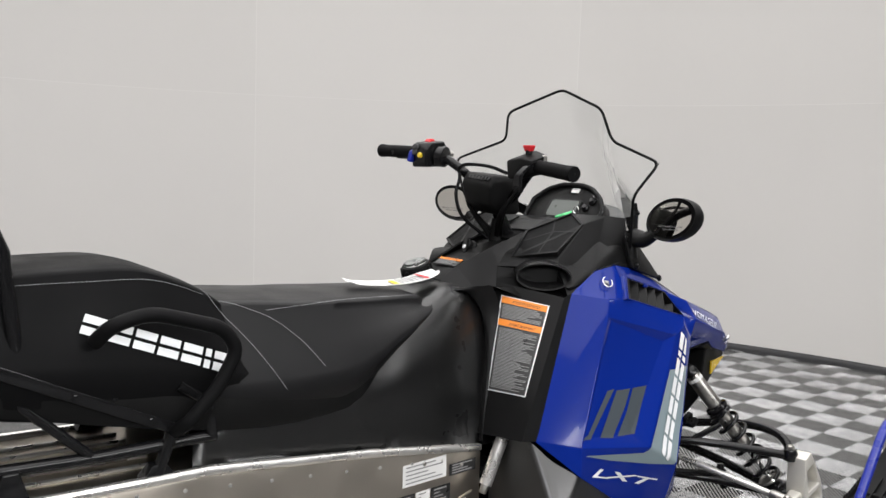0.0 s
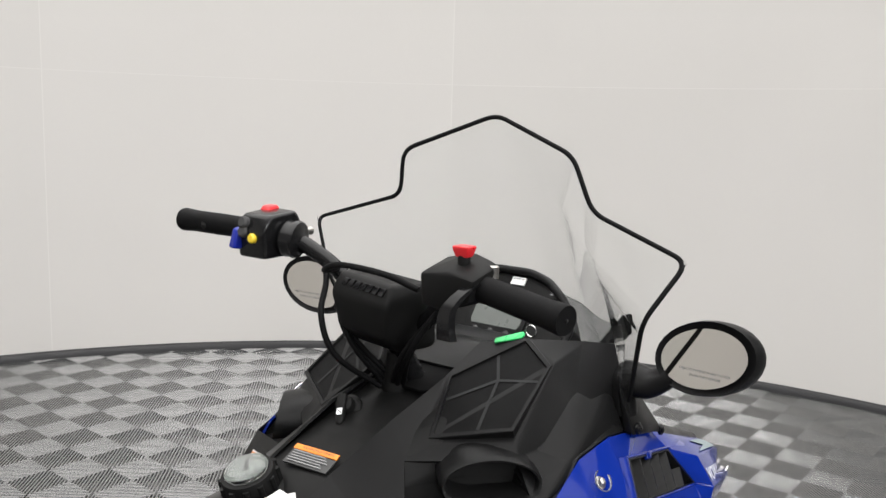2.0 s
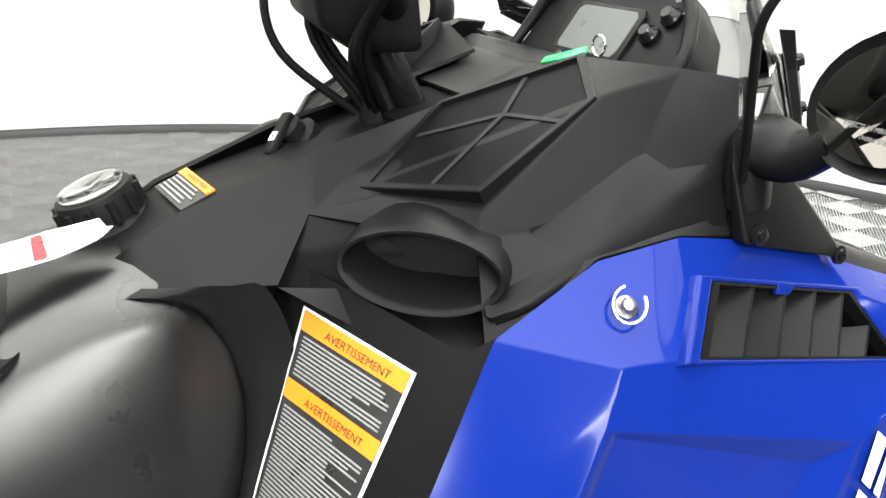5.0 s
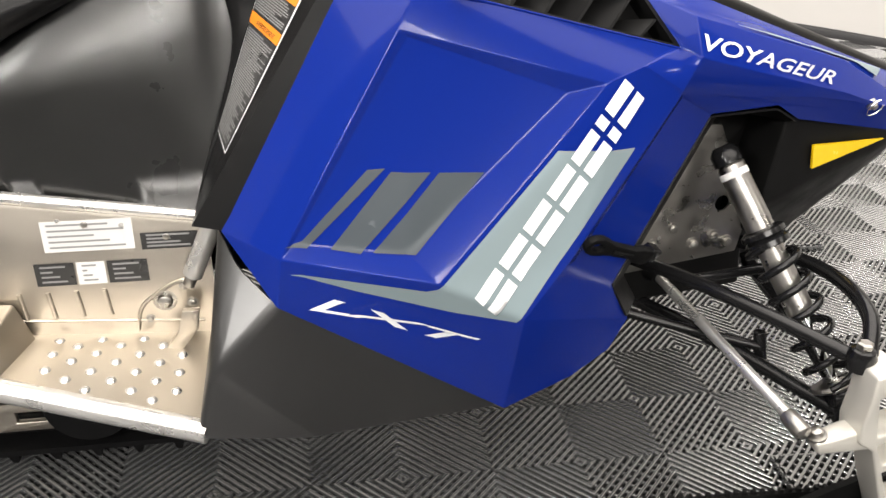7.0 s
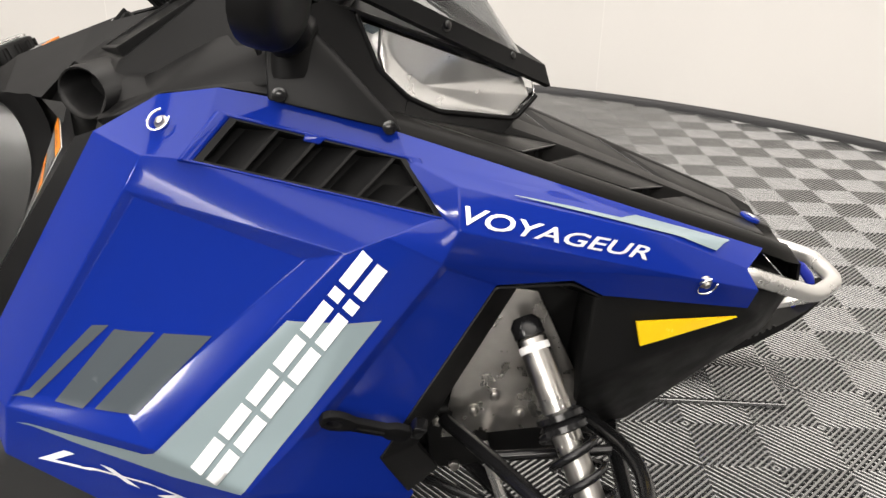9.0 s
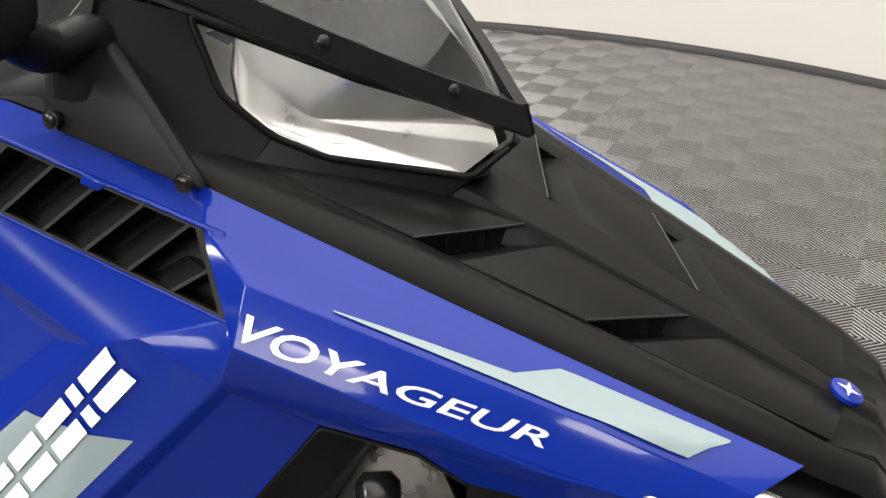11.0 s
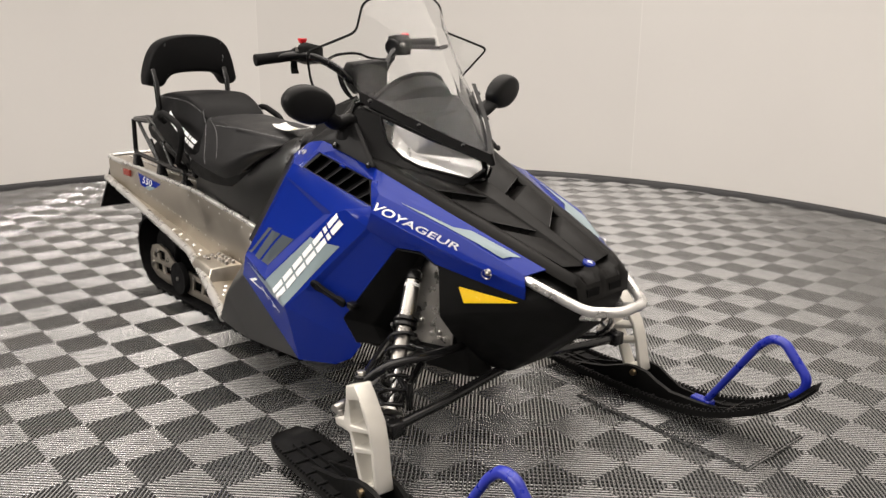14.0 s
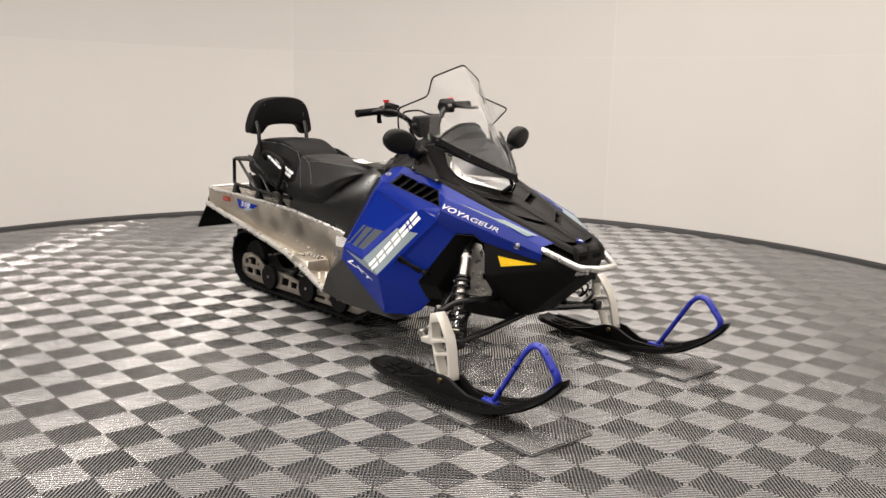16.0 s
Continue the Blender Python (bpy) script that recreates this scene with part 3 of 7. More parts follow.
    for k in range(1, 6):
        a, b = inner[0].lerp(inner[1], 0.240 * k) if k < 5 else inner[1].lerp(inner[2], 0.5), inner[3].lerp(inner[2], 0.165 * k)
        along = (inner[1] - inner[0]).normalized()
        own = bmesh.new()
        vs = [a, b, b - nrm * 0.03 + along * -0.036, a - nrm * 0.03 + along * -0.036]
        t = along * 0.0022
        lo, hi = [own.verts.new(p - t) for p in vs], [own.verts.new(p + t) for p in vs]
        own.faces.new(lo[::-1]), own.faces.new(hi)
        for n in range(4):
            own.faces.new((lo[n], lo[(n + 1) % 4], hi[(n + 1) % 4], hi[n]))
        ob = part("louvre", own, M_BLACK, grille, "", 30)

    # quarter-turn pins with wire bails
    for q in mirrored(PIN, side):
        hit = skin.ray_cast(Vector((q[0], 0.6 * side, q[2])), Vector(way))
        c, n = hit[0], hit[1]
        n = n if n.y * side > 0 else -n
        pin = add("quarter_turn_pin", lathe([(-0.004, 0.009), (0.002, 0.009), (0.003, 0.007), (0.005, 0.0052), (0.008, 0.0045), (0.009, 0.0025)], c, c + n, 16), M_STEEL, panel, "bright quarter-turn fastener with a wire bail")
        e1 = n.orthogonal().normalized()
        e2 = n.cross(e1)
        pts = [c + n * 0.008 + e1 * 0.015 * math.cos(a) + e2 * 0.013 * math.sin(a) for a in [radians(g) for g in range(-140, 141, 20)]]
        part("bail", tube(pts, 0.0014, 6), M_CHROME, pin, "", 60)

    # black lower pan behind the blue panel, beside the foot well
    pan = mirrored({"p1": (-0.908, -0.308, 0.486), "p1b": (-0.884, -0.352, 0.446), "p2": (-0.838, -0.396, 0.412), "p3": (-0.529, -0.400, 0.214), "p4": (-0.540, -0.325, 0.165),
                    "p5": (-0.810, -0.412, 0.205), "p6": (-0.952, -0.432, 0.240), "p7": (-0.926, -0.418, 0.330), "p8": (-0.915, -0.195, 0.300), "p9": (-0.905, -0.192, 0.455),
                    "p0": (-0.40, -0.33, 0.226)}, side)
    add("lower_pan", sheet(pan, ["p1 p1b p7", "p1b p2 p7", "p7 p2 p3 p4 p5", "p7 p5 p6", "p1 p7 p6 p8 p9", "p3 p0 p4"], thick=0.005, bevel=0.010, segs=4), M_PAN, None, "black plastic lower side pan", 40)
    # black edge and well round the shock absorber
    arch = mirrored({"i": (-0.219, -0.279, 0.599), "h": (-0.369, -0.353, 0.377), "h2": (-0.322, -0.285, 0.352), "i2": (-0.176, -0.225, 0.592), "f": (-0.331, -0.336, 0.310), "f2": (-0.290, -0.270, 0.300),
                     "w1": (-0.190, -0.17, 0.585), "w2": (-0.330, -0.19, 0.300), "j": (-0.116, -0.280, 0.607), "k": (-0.074, -0.270, 0.583), "k2": (-0.06, -0.18, 0.578)}, side)
    add("wheel_well", sheet(arch, ["i h h2 i2", "h f f2 h2", "i2 h2 w2 w1", "h2 f2 w2", "i i2 j", "j i2 w1 k2 k"], thick=0.003, bevel=0.004), M_BLACK, None, "black plastic edge round the front strut", 40)

    # rubber latch that holds the panel to the nose
    la, lb = Vector((-0.436, 0.412 * side, 0.480)), Vector((-0.318, 0.372 * side, 0.428))
    lu = (lb - la).normalized()
    lw = Vector((0.25, 0.35 * side, 0.9))
    lw = (lw - lu * lw.dot(lu)).normalized()
    outline = [(0.0, -0.006), (0.006, -0.013), (0.018, -0.016), (0.032, -0.014), (0.044, -0.010), (0.088, -0.009), (0.098, -0.014), (0.118, -0.014), (0.124, -0.008), (0.124, 0.008), (0.118, 0.014), (0.098, 0.014), (0.088, 0.009), (0.044, 0.010), (0.032, 0.014), (0.018, 0.016), (0.006, 0.013), (0.0, 0.006)]
    latch = add("latch", prism(outline, la, lu, lw, 0.011, 0.003, 2, holes=[ring_points(0.019, 0.0, 0.011, 0.007, 12)[::-1]]), M_RUBBER, None, "black rubber panel latch with a pull eye", 40)
    part("strap_rib", tube([la + lu * 0.048 + lw.cross(lu) * 0.006 * side, la + lu * 0.086 + lw.cross(lu) * 0.006 * side], 0.003, 6), M_RUBBER, latch, "", 60)
    part("catch", hull([tuple(lb + lu * a + lw * b + Vector((0, -side * c, 0))) for a in (-0.010, 0.010) for b in (-0.012, 0.012) for c in (0.002, 0.030)], 0.003), M_FRAME, latch, "", 40)

# ---- hood
RAIL = [(-0.47, 0.262, 0.851), (-0.355, 0.241, 0.813), (-0.20, 0.212, 0.758), (-0.10, 0.194, 0.720), (0.00, 0.175, 0.683), (0.10, 0.156, 0.646), (0.20, 0.134, 0.609), (0.245, 0.116, 0.589)]
SPINE = [(-0.47, 0.040, 0.790), (-0.355, 0.044, 0.775), (-0.20, 0.043, 0.757), (-0.10, 0.035, 0.722), (0.00, 0.029, 0.684), (0.10, 0.023, 0.645), (0.20, 0.017, 0.604), (0.245, 0.013, 0.588)]
bm = bmesh.new()
rows = []
for (x, yr, zr), (_, ws, zs) in zip(RAIL, SPINE):
    zv = min(zr, zs) - (0.034 if x < 0.15 else 0.016 if x < 0.22 else 0.006)
    rail = 0.056 if x < 0.15 else 0.044
    half = [(0, zs), (ws - 0.004, zs - 0.001), (ws, zs - 0.005), (ws + 0.010, zv + 0.002), (ws + 0.014, zv), (yr - rail - 0.010, zv), (yr - rail, zv + 0.004), (yr - rail + 0.003, zr - 0.009), (yr - rail + 0.010, zr - 0.0025), (yr - 0.030, zr), (yr - 0.017, zr - 0.002), (yr - 0.007, zr - 0.0075), (yr, zr - 0.018)]
    rows.append([(x, y, z) for y, z in half[:0:-1]] + [(x, -y, z) for y, z in half])
for x, f, z in ((0.262, 0.93, 0.566), (0.268, 0.87, 0.520)):
    rows.append([(x, y * f, z) for _, y, _ in rows[7]])
loft(rows, steps=1, ring=False, bm=bm)
bmesh.ops.recalc_face_normals(bm, faces=bm.faces)
hood_tree = BVHTree.FromBMesh(bm)
bmesh.ops.solidify(bm, geom=bm.faces[:], thickness=0.004)
hood = add("hood", bm, M_SATIN, None, "satin black hood with a raised spine", 36)


def between(table, x):
    for a, b in zip(table, table[1:]):
        if x <= b[0]:
            f = (x - a[0]) / (b[0] - a[0])
            return [p + (q - p) * f for p, q in zip(a, b)]
    return table[-1]


def on_hood(x, y, lift=0.0):
    hit = hood_tree.ray_cast(Vector((x, y, 1.2)), Vector((0, 0, -1)))
    return Vector((x, y, (hit[0].z if hit[0] is not None else 0.6) + lift))


for side in (-1, 1):
    LIPS = ((-0.184, -0.120), (-0.022, 0.056), (0.205, 0.215))
    for k, (x_out, x_in) in enumerate(LIPS):
        def corner(x, outer, drop):
            r, s = between(RAIL, x), between(SPINE, x)
            y, z = (r[1] - (0.046 if x < 0.15 else 0.038), r[2] - 0.001) if outer else (s[1] + 0.001, s[2] - 0.003)
            return Vector((x, side * y, z - drop))
        # each plate climbs out of the intake behind the lip before it, then runs level with the rail
        p_out, p_in = LIPS[k - 1] if k else (-0.36, -0.33)
        deep = 0.024 if k else 0.004
        outer = [corner(p_out + 0.002, True, deep), corner(p_out + 0.046, True, 0.001), corner(x_out, True, 0)]
        inner = [corner(p_in + 0.002, False, deep), corner(p_in + 0.040, False, 0.001), corner(x_in, False, 0)]
        last = k == 2
        lo, li = outer[2], inner[2]
        own = bmesh.new()
        ring = outer + inner[::-1]
        top = [own.verts.new(p) for p in ring]
        low = [own.verts.new(p - Vector((0.004, 0, 0.005))) for p in ring]
        for f in ((0, 1, 4, 5), (1, 2, 3, 4)):
            own.faces.new([top[q] for q in f]), own.faces.new([low[q] for q in f[::-1]])
        for q in range(6):
            own.faces.new((top[q], low[q], low[(q + 1) % 6], top[(q + 1) % 6]))
        bmesh.ops.recalc_face_normals(own, faces=own.faces)
        soften(own, 0.0014, 2)
        part("scoop_plate", own, M_SATIN, hood, "flat black scoop plate over an air intake", 35)
        if not last:
            part("scoop_lip", tube([lo + Vector((0.0005, 0, -0.001)), li + Vector((0.0005, 0, -0.001))], 0.0017, 8), M_FRAME, hood, "", 60)
            own = bmesh.new()
            a, b = lo + Vector((-0.014, 0, -0.004)), li + Vector((-0.014, 0, -0.004))
            own.faces.new([own.verts.new(p) for p in (a, b, Vector((b.x, b.y, b.z - 0.05)), Vector((a.x, a.y, a.z - 0.05)))])
            part("scoop_opening", own, M_DARK, hood, "dark air intake")
            for f in (0.35, 0.7):
                q = a.lerp(b, f)
                part("intake_post", box(q.x - 0.004, q.x + 0.006, q.y - 0.002, q.y + 0.002, q.z - 0.036, q.z, 0.001), M_DARK, hood)
    # notches in the nose: near-black blocks painted as shaded holes
    part("nose_notch", box(0.2600, 0.2672, side * 0.046 - 0.024, side * 0.046 + 0.024, 0.534, 0.553), M_GAP_SHADE, hood, "near-black block painted as a shaded slot")
# badge
e = on_hood(0.214, 0.0)
nrm = Vector((0.34, 0, 0.94)).normalized()
badge = part("badge", lathe([(-0.003, 0.017), (0.002, 0.017), (0.0032, 0.0155), (0.0034, 0.001)], e + nrm * 0.001, e + nrm, 24), M_BLUE, hood, "round blue badge with a pale star shape", 40)
star = []
for k in range(8):
    r = 0.0125 if k % 2 == 0 else 0.0035
    star.append((r * math.cos(radians(45 * k)), r * math.sin(radians(45 * k))))
part("star", plaque(flat_shapes([star]), axes_pose(e, (nrm.z, 0, -nrm.x), (0, 1, 0)), 0.0052), M_WHITE, badge)

# ---- black front lower shell with its reflectors
belly = [(-0.082, 0.258, 0.588), (-0.088, 0.245, 0.43), (0.160, 0.182, 0.526), (0.185, 0.165, 0.500), (0.262, 0.095, 0.520), (0.270, 0.05, 0.485), (0.235, 0.085, 0.44),
         (-0.045, 0.100, 0.262), (0.030, 0.085, 0.262), (-0.080, 0.150, 0.300), (0.170, 0.135, 0.575), (-0.082, 0.2, 0.62), (0.22, 0.12, 0.56)]
bm = hull(belly, 0.008, 3, mirror=True)
belly_tree = BVHTree.FromBMesh(bm)
shell = add("front_shell", bm, M_DARK, None, "black plastic lower nose shell", 35)
for side in (-1, 1):
    way = (0, -side, 0)
    shape = film(flat_shapes([[(-0.018, 0.531), (0.142, 0.517), (-0.006, 0.489)]]), axes_pose((0, 0.5 * side, 0), (1, 0, 0), (0, 0, 1)), belly_tree, way, 0.004)
    bmesh.ops.recalc_face_normals(shape, faces=shape.faces)
    bmesh.ops.solidify(shape, geom=shape.faces[:], thickness=0.004)
    part("reflector", shape, M_AMBER, shell, "amber wedge-shaped side reflector", 30)

# ---- bumper
path = [(0.100, -0.148, 0.580), (0.158, -0.172, 0.574), (0.294, -0.108, 0.513), (0.352, -0.052, 0.512)]
path += [(x, -y, z) for x, y, z in path[::-1]]
add("bumper", tube(rounded(path, 0.026, 6), 0.0135, 16), M_ALU_TUBE, None, "bright bent aluminium front bumper bar", 60)
for side in (-1, 1):
    add("bumper_stay", rod((0.22, side * 0.07, 0.47), (0.31, side * 0.075, 0.494), 0.008, 10), M_ALU_TUBE)

# ---- nacelle, headlights, trim
nac = [(-0.495, 0.190, 0.955), (-0.455, 0.07, 0.900), (-0.40, 0.0, 0.860), (-0.510, 0.250, 0.838), (-0.49, 0.19, 0.80), (-0.40, 0.04, 0.765), (-0.56, 0.18, 0.93), (-0.54, 0.24, 0.84)]
add("nacelle", hull(nac, 0.006, 2, mirror=True), M_BLACK, None, "black plastic headlight nacelle", 35)
for side in (-1, 1):
    L = mirrored({"a": (-0.408, -0.178, 0.934), "b": (-0.378, -0.180, 0.862), "b2": (-0.340, -0.156, 0.820), "c": (-0.30, -0.125, 0.795), "d": (-0.182, -0.034, 0.764), "e": (-0.150, -0.012, 0.795), "f": (-0.158, -0.010, 0.822), "m": (-0.262, -0.102, 0.872),
                  "x": (-0.252, -0.112, 0.812), "y": (-0.33, -0.15, 0.862)}, side)
    lens = sheet(L, ["a b b2 c x y", "c d e x", "e f m x", "m a y x"], thick=0.002, bevel=0.012, segs=4)
    lamp_ob = add("headlight", lens, M_LENS, None, "clear wedge-shaped headlight with a chrome bowl", 50)
    lamp_ob.visible_shadow = False
    # chrome bowl: a broad lower tray, a stepped upper band and a bulb at the outer end
    def inn(k, back, inward=0.0, up=0.0):
        return Vector(L[k]) + Vector((-back, -inward * side, up))
    G = {"a": inn("a", 0.012, 0.004, -0.006), "b": inn("b", 0.010, 0.004, 0.004), "b2": inn("b2", 0.010, 0.002, 0.004), "c": inn("c", 0.008, 0.0, 0.004), "d": inn("d", 0.008, 0, 0.004), "e": inn("e", 0.012, 0, 0), "f": inn("f", 0.014, 0, -0.003), "m": inn("m", 0.014, 0, -0.004)}
    mid_in, mid_out = G["c"].lerp(G["m"], 0.5) + Vector((-0.028, 0.004 * side, -0.004)), G["b"].lerp(G["a"], 0.45) + Vector((-0.030, -0.022 * side, -0.004))

    def dish(rim, foot, mat, name, label, steps=9, tight=2.4):
        """A bowl from a rim down to its foot, steep at the rim and round at the foot."""
        ring = []
        for p, q in zip(rim, rim[1:] + rim[:1]):
            ring += [p.lerp(q, k / 6) for k in range(6)]
        own = bmesh.new()
        mean = sum(ring, Vector()) / len(ring)
        rows = []
        for j in range(steps):
            f = j / steps
            rows.append([own.verts.new(p.lerp(mean, f) + (foot - mean) * (1 - (1 - f) ** tight)) for p in ring])
        tip = own.verts.new(foot)
        for A, B in zip(rows, rows[1:]):
            for k in range(len(A)):
                own.faces.new((A[k], A[(k + 1) % len(A)], B[(k + 1) % len(A)], B[k]))
        for k in range(len(ring)):
            own.faces.new((rows[-1][k], rows[-1][(k + 1) % len(ring)], tip))
        return part(name, own, mat, lamp_ob, label, 60)

    # two chambers parted by a chrome fin, under a smoked upper lid
    t_in, b_in = G["a"].lerp(G["m"], 0.30), G["b"].lerp(G["b2"], 0.50)
    dish([G["a"], G["b"], b_in, t_in], mid_out, M_BOWL, "reflector_bowl", "chrome bulb reflector")
    dish([t_in, b_in, G["b2"], G["c"], G["d"], G["e"], G["f"], G["m"]], mid_in, M_BOWL, "reflector_bowl", "long chrome reflector", 10, 2.0)
    part("reflector_fin", tube([t_in, t_in.lerp(b_in, 0.5) + Vector((-0.006, 0, 0)), b_in], 0.0028, 8), M_CHROME, lamp_ob, "", 60)
    own = bmesh.new()
    top_edge = [G["a"].lerp(G["m"], f) for f in (0.18, 0.5, 0.8, 1.0)] + [G["m"].lerp(G["f"], 0.5), G["f"]]
    drop = (0.004, 0.012, 0.014, 0.012, 0.008, 0.003)
    A = [own.verts.new(p) for p in top_edge]
    C = [own.verts.new(p + Vector((-0.012, 0, -d))) for p, d in zip(top_edge, drop)]
    for k in range(len(A) - 1):
        own.faces.new((A[k], A[k + 1], C[k + 1], C[k]))
    part("upper_lid", own, M_SLATE, lamp_ob, "dark grey lid inside the lens", 50)
    bc = mid_out + Vector((0.004, 0.0, 0.0))
    part("bulb", lathe([(0, 0.010), (0.012, 0.010), (0.020, 0.008), (0.026, 0.003)], bc, bc + Vector((0.5, -0.6 * side, -0.1)), 16), M_CHROME, lamp_ob, "", 50)
    part("bulb_tip", lathe([(0.024, 0.006), (0.030, 0.0055), (0.034, 0.002)], bc, bc + Vector((0.5, -0.6 * side, -0.1)), 12), M_BRONZE, lamp_ob, "amber bulb tip", 50)
    hs = mirrored({"a": (-0.412, -0.184, 0.940), "m": (-0.268, -0.104, 0.880), "f": (-0.164, 0.0, 0.830), "n1": (-0.490, -0.190, 0.958), "n2": (-0.450, -0.080, 0.908), "n3": (-0.390, 0.0, 0.866)}, side)
    part("housing", sheet(hs, ["a m n2 n1", "m f n3 n2"], thick=0.003, bevel=0.004), M_DARK, lamp_ob, "black housing over the lamp", 40)
    cheek = mirrored({"a": (-0.409, -0.180, 0.934), "b": (-0.379, -0.182, 0.861), "b2": (-0.341, -0.158, 0.818), "b3": (-0.345, -0.196, 0.796), "c": (-0.372, -0.236, 0.802), "d": (-0.490, -0.262, 0.842), "e": (-0.470, -0.236, 0.945), "f": (-0.440, -0.222, 0.952)}, side)
    add("nacelle_side", sheet(cheek, ["a b c d e f", "b b2 b3 c"], thick=0.006, bevel=0.0), M_BLACK, None, "black plastic panel beside the headlight", 40)
    sill = mirrored({"b": (-0.340, -0.157, 0.818), "c": (-0.30, -0.126, 0.793), "d": (-0.182, -0.034, 0.761), "e": (-0.172, 0.0, 0.758), "g": (-0.345, -0.196, 0.796), "h": (-0.21, -0.06, 0.738), "i": (-0.20, 0.0, 0.745)}, side)
    add("headlight_sill", sheet(sill, ["b c h g", "c d h", "d e i h"], thick=0.006, bevel=0.0), M_BLACK, None, "black sill under the headlight", 40)
    rimline = [Vector(L[k]) for k in "f m a b b2 c d e".split()]
    part("bezel", tube(rounded(rimline, 0.01), 0.004, 8), M_BLACK, lamp_ob, "", 50)
    # bracket plate under the mirror, with two screws
    br = mirrored([(-0.505, -0.281, 0.842), (-0.345, -0.262, 0.800), (-0.352, -0.250, 0.815), (-0.470, -0.236, 0.935), (-0.510, -0.250, 0.925), (-0.505, -0.262, 0.842), (-0.345, -0.245, 0.800), (-0.46, -0.226, 0.93)], side)
    bracket = add("mirror_bracket", hull(br, 0.004), M_BLACK, None, "black bracket plate with two screws")
    for q in mirrored([(-0.490, -0.281, 0.849), (-0.359, -0.264, 0.807)], side):
        part("screw", bolt(q, (0.1, side, 0.2)), M_FRAME, bracket, "", 40)
    # wedge of black body beside the dash
    add("dash_cheek", hull(mirrored([(-0.735, -0.258, 0.796), (-0.64, -0.258, 0.846), (-0.50, -0.262, 0.850), (-0.50, -0.24, 0.90), (-0.56, -0.20, 0.92), (-0.70, -0.17, 0.86), (-0.60, -0.1, 0.80)], side), 0.008), M_BLACK, None, "black plastic dash cheek", 35)

T0, T1, T2 = Vector((-0.150, 0, 0.830)), Vector((-0.252, -0.098, 0.886)), Vector((-0.438, -0.226, 0.988))
bm = bmesh.new()
for side in (-1, 1):
    pts = curve_points(mirrored([tuple(T0 + Vector((0.012, 0.003, -0.008))), tuple(T1), tuple(T2)], side), 6)
    secs = []
    for k, p in enumerate(pts):
        w = 0.017
        secs.append([p + Vector((0.004, 0.004 * side, -w)), p + Vector((0.010, 0.008 * side, -w * 0.8)), p + Vector((0.000, 0.008 * side, w)), p + Vector((-0.010, 0.0, w))])
    loft(secs, bm=bm)
trim = add("windshield_trim", bm, M_BLACK, None, "black strip that clamps the screen's foot", 35)
for side in (-1, 1):
    for f in (0.25, 0.62, 0.93):
        p = (T0.lerp(T1, f / 0.5) if f < 0.5 else T1.lerp(T2, (f - 0.5) / 0.5))
        p = Vector((p.x, -p.y * side, p.z))
        part("screw", bolt(p + Vector((0.006, 0.007 * side, 0.003)), (0.6, 0.6 * side, 0.35), 0.006, 0.006), M_FRAME, trim, "", 40)

# ---- windshield
LEFT_IN = 0.017
WS = {"t": (-0.474, 0.002, 1.303), "u": (-0.508, -0.158, 1.244), "n": (-0.500, -0.190, 1.162), "w": (-0.519, -0.347, 1.108), "x": (-0.562, -0.306, 1.026), "y": (-0.512, -0.272, 0.895),
      "r": (-0.442, -0.224, 0.985), "m": (-0.256, -0.098, 0.884), "k": (-0.158, 0, 0.832), "o": (-0.405, -0.085, 1.165), "oo": (-0.395, 0, 1.18), "s": (-0.470, -0.176, 1.08), "z": (-0.27, 0, 0.99), "zz": (-0.335, -0.10, 0.985)}
for a in list(WS):
    if WS[a][1]:
        WS[a + "_"] = (WS[a][0], -WS[a][1] - (LEFT_IN if a in "unwxy" else 0.004), WS[a][2] - (0.010 if a in "nwx" else 0.005 if a == "u" else 0))
WS["u_"], WS["n_"], WS["w_"] = (-0.522, 0.156, 1.241), (-0.515, 0.166, 1.164), (-0.516, 0.364, 1.108)
faces = []
for sfx in ("", "_"):
    g = lambda names: " ".join(k if k in ("t", "k", "oo", "z") else k + sfx for k in names.split())
    faces += [g("t u o oo"), g("u n s o"), g("oo o zz z"), g("o s zz"), g("z zz m k"), g("zz s r m"), g("n w x s"), g("s x y r")]
bm = sheet(WS, faces, thick=0.003, bevel=0.03, segs=5)
screen = add("windshield", bm, M_CLEAR, None, "clear tall windshield with a black edge bead", 50)
screen.visible_shadow = False
edge = [WS[k] for k in ("y", "x", "w", "n", "u", "t", "u_", "n_", "w_", "x_", "y_")]
part("edge_bead", tube(rounded(edge, 0.022, 5), 0.0036, 8), M_RUBBER, screen, "black rubber bead", 60)
tint = {k: tuple(Vector(WS[k]) + Vector((0.006, 0, 0.0))) for k in ("z", "zz", "m", "k", "zz_", "m_", "r", "r_")}
tint["hz"], tint["hz_"] = (-0.372, -0.15, 0.975), (-0.372, 0.15, 0.975)
tint_ob = part("tinted_foot", sheet(tint, ["z zz m k", "z zz_ m_ k", "zz hz r m", "zz_ hz_ r_ m_"], thick=0.002, bevel=0.02, segs=4), M_TINT, screen, "smoked lower screen", 50)
tint_ob.visible_shadow = False

